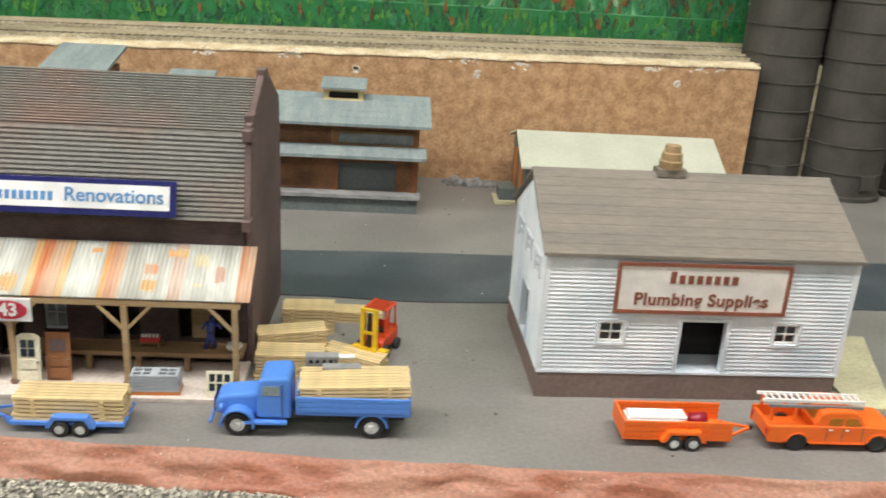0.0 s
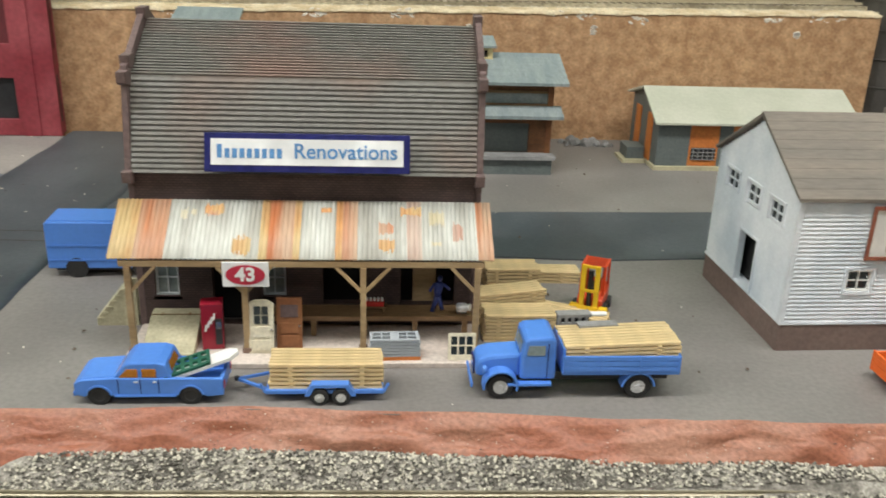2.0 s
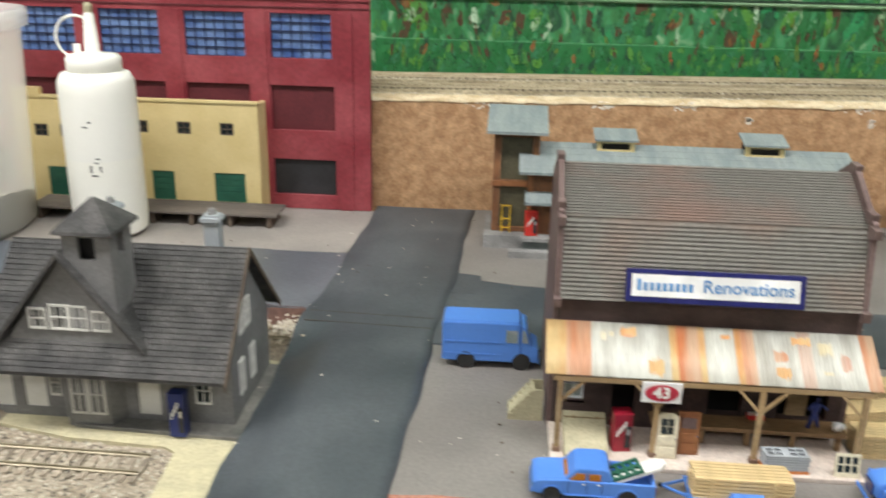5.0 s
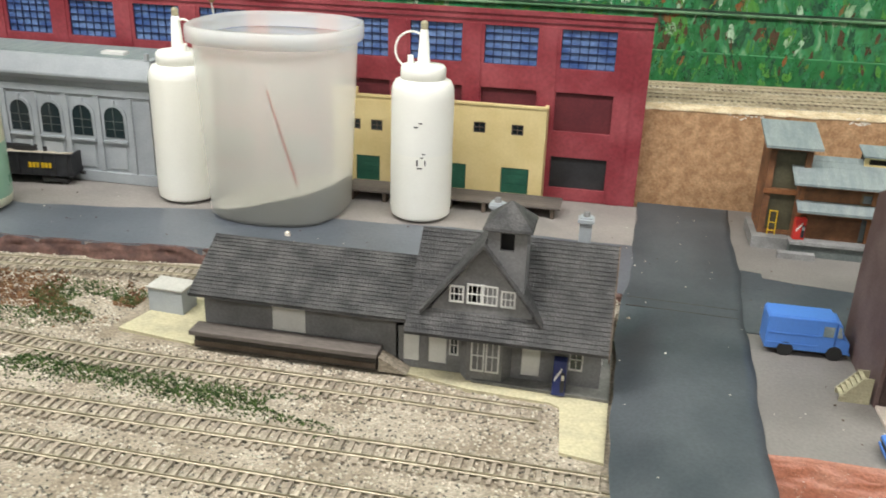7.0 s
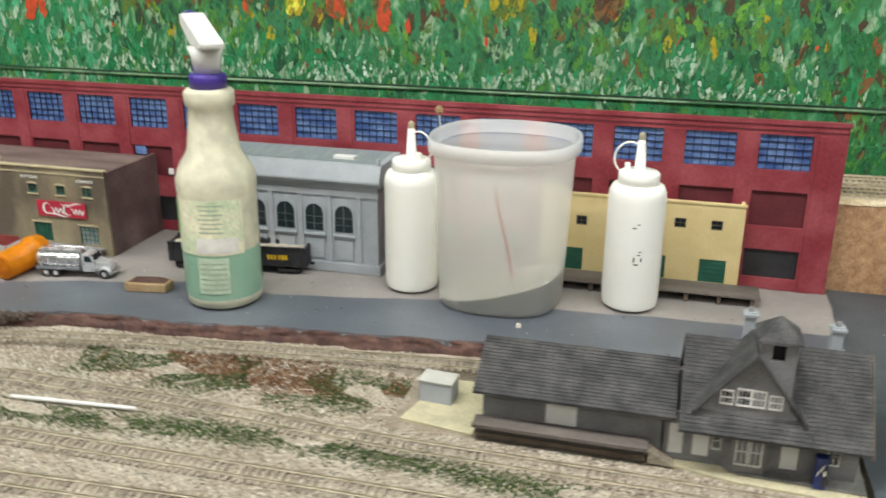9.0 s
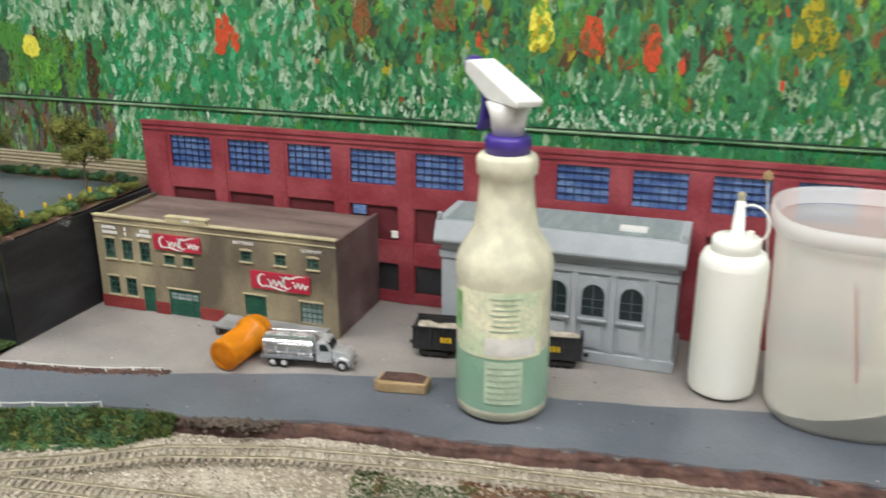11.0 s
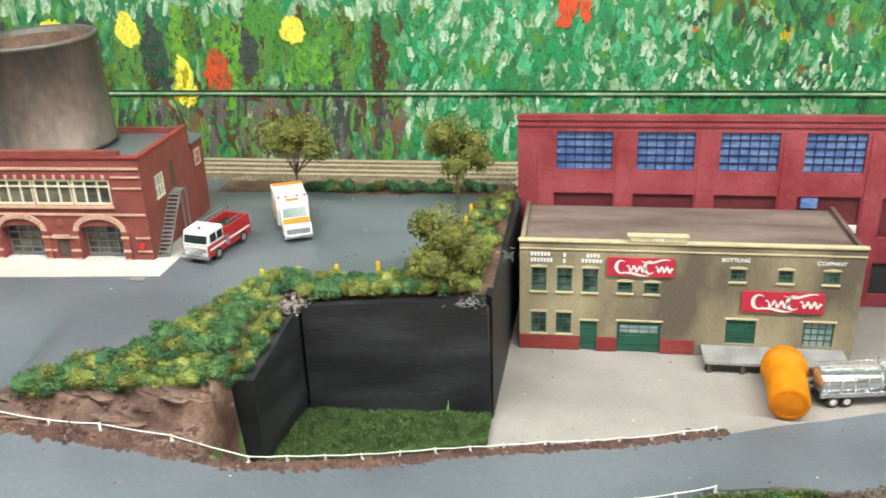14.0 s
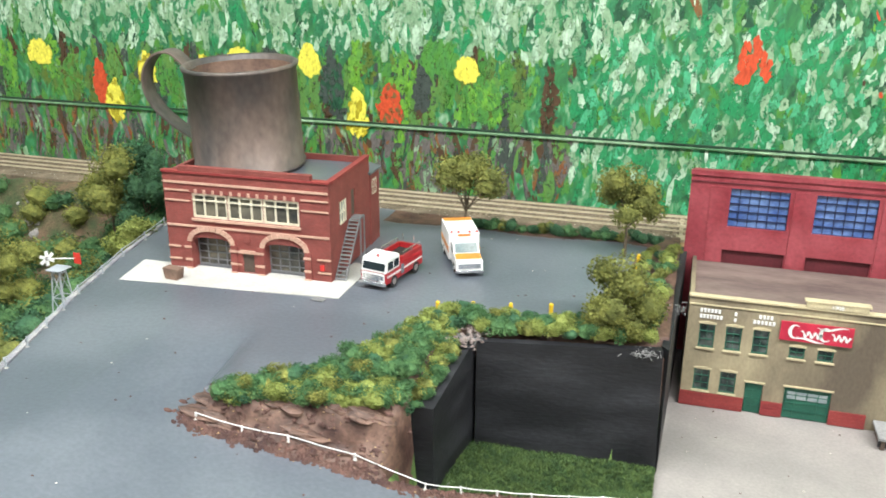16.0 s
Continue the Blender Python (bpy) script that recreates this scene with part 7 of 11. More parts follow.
    vending_machine("vending_machine", -0.2605, 0.7585, 0.0156, 10, M["red"], "red drink machine on the freight dock", 0.0105, 0.006, 0.0215)
    fr = thing("yellow_hand_truck", pose(-0.283, 0.777, 0.012), "yellow tubular hand truck by the tower", "hand truck")
    for x in (-0.0035, 0.0035):
        part("rail", Geo().rod((x, 0, 0), (x, 0.003, 0.024), 0.0005), M["yellow"], fr)
    for z in (0.004, 0.012, 0.0235):
        part("crossbar", Geo().rod((-0.0035, z * 0.125, z), (0.0035, z * 0.125, z), 0.0005), M["yellow"], fr)


freight_station()


def orange_door_shed():
    t = thing("storage_shed", pose(0.0875, 0.7765, 0, 0, 0, 0), "grey shed with orange doors and pale roof", "shed")
    W, D = 0.166, 0.078
    part("base", Geo().box(-0.002, W + 0.002, -0.003, D, 0, 0.0032), M["cream"], t, "cream base strip")
    holes = [(0.0270, 0.0520, 0.0034, 0.0385), (0.063, 0.093, 0.022, 0.0385)]
    part("front_wall", wall_with_holes(0, W, 0.0033, 0.0415, holes, 0, 0.003), M["shed_grey"], t)
    part("back_wall", Geo().box(0.0032, W - 0.0032, D - 0.003, D, 0.0033, 0.05), M["shed_grey"], t)
    for x in (0.0, W - 0.003):
        part("end_wall", Geo().prism([(0.0031, 0.0033), (D, 0.0033), (D, 0.05), (D * 0.5, 0.061), (0.0031, 0.0415)], "x", x, x + 0.003), M["shed_grey"], t)
    for y in (0.016, 0.05):
        part("side_door", Geo().box(-0.0012, -0.0001, y, y + 0.013, 0.0034, 0.0425), M["shed_orange"], t, "orange side door")
    part("door", Geo().box(0.0272, 0.0518, 0.0005, 0.002, 0.0035, 0.0384), M["shed_orange"], t, "orange plank door with a grille")
    g = Geo()
    for k in range(5):
        g.box(0.0305 + k * 0.0042, 0.0313 + k * 0.0042, -0.0006, -0.0001, 0.0085, 0.0185)
    for k in range(4):
        g.box(0.0290, 0.0500, -0.0006, -0.0001, 0.0085 + k * 0.0031, 0.0093 + k * 0.0031)
    # black plate paints the shade behind the grille
    part("grille_back", Geo().box(0.0290, 0.0500, 0.0001, 0.0004, 0.0082, 0.0188), M["dark_in"], t)
    part("grille", g, M["chrome"], t)
    part("shutter", Geo().box(0.0632, 0.0928, 0.0005, 0.002, 0.0222, 0.0384), M["shed_orange"], t, "orange shutter")
    part("roof", Geo().prism([(-0.006, 0.0405), (D * 0.5, 0.0625), (D + 0.004, 0.051), (D + 0.004, 0.049), (D * 0.5, 0.0605), (-0.006, 0.0385)], "x", -0.005, W + 0.004), M["pale_green"], t, "pale green-white roof", bevel=0.0003)
    b = thing("loading_step", pose(0.0655, 0.795, 0), "small cream-edged step box beside the shed", "step")
    part("base", Geo().box(0, 0.019, 0, 0.026, 0, 0.003), M["cream"], b)
    part("box", Geo().box(0.004, 0.019, 0.004, 0.026, 0.0031, 0.013), M["shed_grey"], b)
    rng = random.Random(8)
    heap = thing("rubble_pile", pose(0.055, 0.857, 0), "small pile of grey rubble at the wall foot", "rubble")
    for _ in range(18):
        s = rng.uniform(0.002, 0.006)
        lump = Geo().lathe([(s, 0), (s * 0.8, s * 0.9), (s * 0.2, s * 1.3)], 6, pose(rng.uniform(-0.03, 0.016), rng.uniform(-0.008, 0.010), 0, rng.uniform(-25, 25), rng.uniform(-25, 25), rng.uniform(0, 360)))
        part("lump", lump, M["grey_wood"], heap)


orange_door_shed()


def silo(x, y):
    t = thing("storage_silo", pose(x, y, 0), "tall dark grey banded storage silo", "silo", "pair of dark silos")
    r, H = 0.0370, 0.33
    prof = [(r, 0)]
    part("shell", Geo().lathe([(r + 0.002, 0), (r + 0.002, 0.004), (r, 0.005), (r, H), (r * 0.6, H + 0.02), (0.004, H + 0.028)], 40), M["silo"], t, smooth=False)
    for k in range(1, 13):
        z = k * 0.0262
        tor = Geo().lathe([(r, z - 0.0006), (r + 0.0011, z - 0.0004), (r + 0.0011, z + 0.0004), (r, z + 0.0006)], 40, cap=False)
        part("band", tor, M["silo"], t)
    part("hatch", Geo().box(-0.008, 0.008, -r - 0.002, -r + 0.006, 0.012, 0.026), M["silo"], t, bevel=0.0006)
    return t


s1 = silo(0.3495, 0.9150)
copy_thing(s1, pose(0.4180, 0.8870, 0, 0, 0, 14))
copy_thing(s1, pose(0.4990, 0.9000, 0, 0, 0, -6))


# ---- station depot beside the tracks ----
M["depot_slab"] = mat("stained_grey_slab", (0.13, 0.13, 0.125), (0.24, 0.235, 0.22), 0.75, scale=35, fine=300, bump=0.4, grain=0.2)


def depot():
    Z = -0.0205
    t = thing("railway_depot", pose(-0.748, 0.488, Z), "grey board depot with charcoal shingle roofs", "railway depot")
    # freight wing
    fw = part("freight_wing", wall_with_holes(0.004, 0.164, 0.0, 0.0475, [(0.0595, 0.0865, 0.0165, 0.0425)], 0, 0.003), M["depot_wall"], t, "long grey freight wing")
    part("wing_end", Geo().prism([(0.0031, 0), (0.082, 0), (0.082, 0.0475), (0.0425, 0.0710), (0.0031, 0.0475)], "x", 0.004, 0.007), M["depot_wall"], fw)
    part("wing_back", Geo().box(0.0075, 0.164, 0.079, 0.082, 0, 0.0475), M["depot_wall"], fw)
    part("freight_door", Geo().box(0.0597, 0.0863, 0.0004, 0.002, 0.0166, 0.0424), M["white"], fw, "white sliding freight door")
    platform = part("platform", Geo().box(-0.002, 0.148, -0.018, -0.0003, 0.0125, 0.0162), M["dock"], t, "worn dark freight platform", bevel=0.0004)
    part("platform_skirt", Geo().box(0.0, 0.146, -0.0125, -0.0003, 0, 0.0122), M["silo"], platform)
    part("ramp", Geo().prism([(0.1482, 0.0), (0.170, 0.0), (0.1482, 0.0120)], "y", -0.0135, -0.0004), M["yard"], platform)
    part("skirt_strip", Geo().box(0.0, 0.146, -0.0135, -0.0127, 0.002, 0.0060), M["tie"], platform)

    def shingles(parent, a, b, x0, x1, n, trim0=0.0, trim1=0.0, name="roof_slope"):
        """Courses of shingles between an eave (y, z) and a ridge (y, z)."""
        g = Geo()
        ln = math.hypot(b[0] - a[0], b[1] - a[1])
        ny, nz = -(b[1] - a[1]) / ln, (b[0] - a[0]) / ln
        if nz < 0:
            ny, nz = -ny, -nz
        rng = random.Random(int(x0 * 9999))
        for k in range(n):
            p, q = k / n, (k + 1.12) / n
            ya, za, yb, zb = a[0] + (b[0] - a[0]) * p, a[1] + (b[1] - a[1]) * p, a[0] + (b[0] - a[0]) * q, a[1] + (b[1] - a[1]) * q
            xa = x0 + trim0 * p
            xb = x1 - trim1 * p
            x = xa
            while x < xb:
                w = min(rng.uniform(0.0022, 0.0042), xb - x)
                d = rng.uniform(0.0005, 0.0010)
                g.prism([(ya + ny * d, za + nz * d), (yb + ny * 0.0001, zb + nz * 0.0001), (yb - ny * 0.0005, zb - nz * 0.0005), (ya - ny * 0.0005, za - nz * 0.0005)], "x", x, x + w - 0.00015)
                x += w
        part(name, g, M["depot_roof"], parent, kind="stuff")
        u = Geo().prism([(a[0], a[1] - 0.0003), (b[0], b[1] - 0.0003), (b[0], b[1] - 0.002), (a[0], a[1] - 0.002)], "x", x0, x1)
        part("roof_board", u, M["depot_roof"], parent)

    shingles(fw, (-0.012, 0.0448), (0.0425, 0.0735), -0.003, 0.168, 17)
    shingles(fw, (0.097, 0.0448), (0.0425, 0.0735), -0.003, 0.168, 10)
    # waiting hall
    X0, X1 = 0.158, 0.311
    holes = [(0.158 + 0.002, 0.176, 0.0055, 0.034), (0.183, 0.197, 0.006, 0.03), (0.253, 0.267, 0.005, 0.031), (0.288, 0.298, 0.014, 0.032), (0.199, 0.206, 0.014, 0.031)]
    hall = part("hall", wall_with_holes(X0, X1, 0, 0.045, holes, 0.0, 0.003), M["depot_wall"], t, "grey boarded waiting hall")
    for k in (0, 1, 2):
        a, b, z0, z1 = holes[k]
        part("door", Geo().box(a + 0.0003, b - 0.0003, 0.0008, 0.002, z0, z1 - 0.0003), M["white"], hall, "white panelled door")
    for k in (3, 4):
        a, b, z0, z1 = holes[k]
        window(hall, (a + b) / 2, 0.0008, z0, b - a, z1 - z0, 2, 2, M["white"], M["glass_dark"], 0.001)
    part("hall_end", Geo().prism([(0.0031, 0), (0.077, 0), (0.077, 0.047), (0.033, 0.0965), (0.0031, 0.047)], "x", X1 - 0.003, X1), M["depot_wall"], hall)
    for y, z in ((0.022, 0.052), (0.034, 0.052), (0.018, 0.014), (0.04, 0.014)):
        window(hall, y, 0.0, z, 0.0095, 0.022 if z < 0.03 else 0.018, 2, 2, M["white"], M["glass_dark"], 0.0011, m=Matrix.Translation((X1 + 0.0004, 0, 0)) @ Matrix.Rotation(math.pi / 2, 4, "Z"))
    part("hall_back", Geo().box(X0, X1 - 0.0032, 0.074, 0.077, 0, 0.047), M["depot_wall"], hall)
    shingles(hall, (-0.0245, 0.0425), (0.033, 0.1015), X0 + 0.012, X1 + 0.004, 24)
    shingles(hall, (0.092, 0.0435), (0.033, 0.1015), X0 + 0.012, X1 + 0.004, 14)
    part("barge_board", Geo().prism([(-0.0255, 0.0415), (0.033, 0.1025), (0.093, 0.0425), (0.093, 0.0385), (0.033, 0.0982), (-0.0255, 0.0375)], "x", X1 + 0.0041, X1 + 0.0052), M["tie"], hall)
    bay = part("bay", Geo().prism([(0.208, 0.0), (0.214, -0.009), (0.24, -0.009), (0.246, 0.0)], "z", 0, 0.04), M["depot_wall"], hall, "projecting bay with tall windows")
    window(bay, 0.222, -0.0095, 0.009, 0.010, 0.026, 2, 2, M["white"], M["glass_dark"], 0.0011)
    window(bay, 0.233, -0.0095, 0.009, 0.010, 0.026, 2, 2, M["white"], M["glass_dark"], 0.0011)
    # front gable
    gx, gw, gz0, gz1 = 0.2235, 0.0400, 0.0600, 0.1120
    fg = part("front_gable", Geo().prism([(gx - gw + 0.004, gz0 - 0.022), (gx + gw - 0.004, gz0 - 0.022), (gx + gw - 0.004, gz0 - 0.001), (gx, gz1 - 0.003), (gx - gw + 0.004, gz0 - 0.001)], "y", -0.0110, 0.03), M["depot_wall"], hall, "grey front gable with a strip window")
    for k, (wx, ww) in enumerate(((-0.0185, 0.0105), (-0.0056, 0.0110), (0.0056, 0.0110), (0.0185, 0.0105))):
        window(fg, gx + wx, -0.0117, gz0 + 0.0040, ww, 0.0155 if k in (1, 2) else 0.0130, 3, 2, M["white"], M["glass_dark"], 0.0012, bar=0.0006)
    for sgn in (-1, 1):
        slope = Geo().prism([(gx + sgn * (gw + 0.004), gz0 - 0.004), (gx, gz1), (gx, gz1 - 0.0028), (gx + sgn * (gw + 0.004), gz0 - 0.0068)], "y", -0.0175, 0.036)
        s = part("gable_roof", slope, M["depot_roof"], fg, bevel=0.0002)
        rng = random.Random(3 + sgn)
        g = Geo()
        for k in range(14):
            p, q = k / 14, (k + 1) / 14
            xa, za, xb, zb = gx + sgn * (gw + 0.004) * (1 - p), gz0 - 0.0038 + (gz1 - gz0 + 0.004) * p, gx + sgn * (gw + 0.004) * (1 - q), gz0 - 0.0038 + (gz1 - gz0 + 0.004) * q
            y = -0.0174
            while y < 0.034:
                w = rng.uniform(0.0022, 0.004)
                d = rng.uniform(0.0004, 0.0009)
                g.prism([(xa, za), (xb, zb), (xa, za + d)], "y", y, y + w - 0.0001)
                y += w
        part("gable_shingles", g, M["depot_roof"], s, kind="stuff")
    cx, cy, s = 0.239, 0.0015, 0.0135
    cup = part("cupola", wall_with_holes(cx - s, cx + s, 0.066, 0.1235, [(cx - 0.0048, cx + 0.0048, 0.1070, 0.1200)], cy - s, cy - s + 0.003), M["depot_wall"], hall, "grey board cupola with a hipped roof")
    part("cupola_side", wall_with_holes(0.003, 2 * s, 0.066, 0.1235, [(0.010, 0.018, 0.1070, 0.1200)], 0, 0.003), M["depot_wall"], cup).matrix_basis = pose(cx + s, cy - s, 0, 0, 0, 90)
    part("cupola_side", Geo().box(cx - s, cx - s + 0.003, cy - s + 0.0031, cy + s, 0.066, 0.1235), M["depot_wall"], cup)
    part("cupola_back", Geo().box(cx - s + 0.0031, cx + s - 0.0031, cy + s - 0.003, cy + s, 0.066, 0.1235), M["depot_wall"], cup)
    # black filler paints the shade inside the cupola
    part("cupola_dark", Geo().box(cx - 0.007, cx + 0.007, cy - 0.007, cy + 0.007, 0.09, 0.123), M["dark_in"], cup)
    part("cupola_roof", Geo().lathe([(0.0245, 0.1222), (0.0237, 0.1242), (0.0016, 0.1392)], 4, pose(cx, cy, 0, 0, 0, 45)), M["depot_roof"], cup)
    for x, y, z0, z1 in ((0.2895, 0.047, 0.078, 0.1175), (0.222, 0.057, 0.07, 0.1185)):
        ch = part("chimney", Geo().box(x - 0.0045, x + 0.0045, y - 0.004, y + 0.004, z0, z1), M["bank_grey"], hall, "pale grey chimney")
        part("chimney_cap", Geo().box(x - 0.006, x + 0.006, y - 0.0055, y + 0.0055, z1 - 0.004, z1 - 0.0015), M["bank_grey"], ch)
        part("chimney_pot", Geo().lathe([(0.0028, z1), (0.0022, z1 + 0.0035)], 10, pose(x, y, 0)), M["grey_wood"], ch)
    strip_pts = [(-0.60, 0.483), (-0.588, 0.480), (-0.53, 0.467), (-0.47, 0.4635), (-0.463, 0.459), (-0.459, 0.405), (-0.430, 0.40), (-0.4285, 0.575), (-0.60, 0.575)]
    structure("pavement_platform", Geo().prism(strip_pts, "z", YARD - 0.004, YARD + 0.0012), M["cream"], "cream card station platform strip", "pavement")
    structure("pavement_utility", Geo().prism([(-0.822, 0.489), (-0.752, 0.479), (-0.744, 0.575), (-0.80, 0.573)], "z", YARD - 0.004, YARD + 0.0014), M["cream"], "cream card pad beside the depot", "pavement")
    structure("pavement_slab", Geo().prism([(-0.53, 0.4775), (-0.4292, 0.4735), (-0.4288, 0.566), (-0.53, 0.566)], "z", YARD - 0.002, YARD + 0.0034), M["depot_slab"], "grey concrete slab under the depot hall", "pavement")
    ac = thing("utility_cabinet", pose(-0.797, 0.533, YARD + 0.0014, 0, 0, -4), "pale grey utility cabinet on a cream pad", "utility cabinet")
    part("cabinet", Geo().box(-0.016, 0.016, -0.01, 0.012, 0, 0.0205), M["bank_grey"], ac, bevel=0.0004)
    part("lid", Geo().box(-0.017, 0.017, -0.011, 0.013, 0.0206, 0.0225), M["concrete"], ac, bevel=0.0005)


depot()


# ---- bottles and bucket left standing on the layout ----
M["poly"] = mat("cloudy_white_plastic", (0.91, 0.91, 0.86), (0.905, 0.905, 0.855), 0.6, scale=12, fine=300, bump=0.0, grain=0.01, spec=0.25)
M["paste"] = mat("white_paste_fill", (0.93, 0.925, 0.86), (0.925, 0.92, 0.85), rough=0.4, bump=0.0, grain=0.02)
def milky(name, colour, cover, through, rough):
    """Thin milky plastic: part clear, part scattering light from both sides."""
    m = mat(name, colour, colour, rough=rough, bump=0.0, grain=0.01, spec=0.3)
    n, l = m.node_tree.nodes, m.node_tree.links
    glow, clear, a, b = n.new("ShaderNodeBsdfTranslucent"), n.new("ShaderNodeBsdfTransparent"), n.new("ShaderNodeMixShader"), n.new("ShaderNodeMixShader")
    glow.inputs["Color"].default_value = (*colour, 1)
    a.inputs[0].default_value, b.inputs[0].default_value = through, cover
    l.new(n["Principled BSDF"].outputs[0], a.inputs[1])
    l.new(glow.outputs[0], a.inputs[2])
    l.new(clear.outputs[0], b.inputs[1])
    l.new(a.outputs[0], b.inputs[2])
    l.new(b.outputs[0], n["Material Output"].inputs["Surface"])
    return m


M["frosted"] = milky("frosted_clear_plastic", (0.97, 0.965, 0.92), 0.29, 0.18, 0.4)
M["rim_clear"] = milky("clear_rim_plastic", (0.98, 0.985, 0.98), 0.42, 0.2, 0.2)
M["crust"] = mat("dried_plaster_crust", (0.54, 0.52, 0.45), (0.60, 0.58, 0.51), 0.8, scale=30)
M["sediment"] = mat("grey_settled_plaster", (0.09, 0.088, 0.076), (0.14, 0.137, 0.118), 0.8, scale=30)
M["spray_shell"] = clear_mat("yellowed_clear_plastic", (0.87, 0.84, 0.66), 0.35, 0.25, 1.15)
M["spray_liquid"] = mat("pale_green_liquid", (0.24, 0.43, 0.31), (0.31, 0.49, 0.36), 0.3, scale=14, bump=0.0, grain=0.04)
M["faint_print"] = mat("faded_green_print", (0.27, 0.38, 0.27), (0.36, 0.45, 0.33), 0.6, bump=0.0)
M["purple"] = mat("purple_plastic", (0.055, 0.03, 0.24), (0.065, 0.035, 0.28), 0.35, bump=0.03)
M["label_paper"] = mat("worn_label", (0.80, 0.78, 0.58), (0.48, 0.60, 0.40), 0.6, scale=26, fine=250, mix=0.3, bump=0.0)
M["pill"] = clear_mat("amber_pill_plastic", (0.95, 0.36, 0.02), 0.2, 0.45, 1.2)


def squeeze_bottle(x, y, rz, fill, marked):
    t = thing("squeeze_bottle", pose(x, y, 0.001, 0, 0, rz), "white plastic squeeze bottle standing on the lot", "squeeze bottle", "squeeze bottles")
    part("body", Geo().lathe([(0.026, 0), (0.0305, 0.003), (0.0315, 0.02), (0.0315, 0.125), (0.031, 0.134), (0.028, 0.1405), (0.0225, 0.1425)], 40), M["poly"], t, smooth=True)
    part("fill", Geo().lathe([(0.0306, 0.0035), (0.0317, 0.012), (0.0317, fill)], 40, cap=False), M["paste"], t, "white filling behind the plastic", smooth=True)
    cap = part("cap", Geo().lathe([(0.0225, 0.1426), (0.0225, 0.153), (0.0205, 0.1555), (0.0075, 0.157), (0.0062, 0.158), (0.0042, 0.188), (0.0032, 0.190)], 28), M["poly"], t, smooth=True)
    part("tip", Geo().lathe([(0.0034, 0.1901), (0.0036, 0.196), (0.002, 0.198)], 14), M["hatch"], cap, "crusted cream nozzle tip")
    part("stub", Geo().lathe([(0.0034, 0.154), (0.003, 0.164)], 12, pose(-0.013, 0.003, 0)), M["poly"], cap)
    ring, n = Geo(), 22
    for k in range(n + 1):
        a = math.pi * (0.07 + 1.25 * k / n)
        u, w = -math.sin(a), -math.cos(a)
        ring.v += [(-0.012 + (0.016 + 0.0011 * math.cos(q)) * u, 0.0011 * math.sin(q), 0.170 + (0.0175 + 0.0011 * math.cos(q)) * w) for q in (math.pi * c / 3 for c in range(6))]
    ring.f = [(k * 6 + c, k * 6 + (c + 1) % 6, (k + 1) * 6 + (c + 1) % 6, (k + 1) * 6 + c) for k in range(n) for c in range(6)]
    part("tether", ring, M["poly"], cap, "clear tether loop of the cap")
    if marked:
        g = Geo()
        for k, (a, z, w, h) in enumerate(((-1.75, 0.10, 0.004, 0.0012), (-1.62, 0.104, 0.003, 0.001), (-1.5, 0.073, 0.003, 0.001), (-1.7, 0.064, 0.0015, 0.006), (-1.62, 0.0585, 0.005, 0.0012), (-1.45, 0.064, 0.0012, 0.005), (-1.55, 0.0695, 0.003, 0.001))):
            m = Matrix.Rotation(a + math.pi / 2, 4, "Z") @ Matrix.Translation((0, -0.0318, z))
            g.box(-w / 2, w / 2, -0.0002, 0.0003, -h / 2, h / 2, m)
        part("ink_marks", g, M["black_panel"], t, "smudged black ink marks")
    return t


squeeze_bottle(-0.6355, 0.766, 12, 0.07, True)
squeeze_bottle(-0.890, 0.752, 160, 0.13, False)


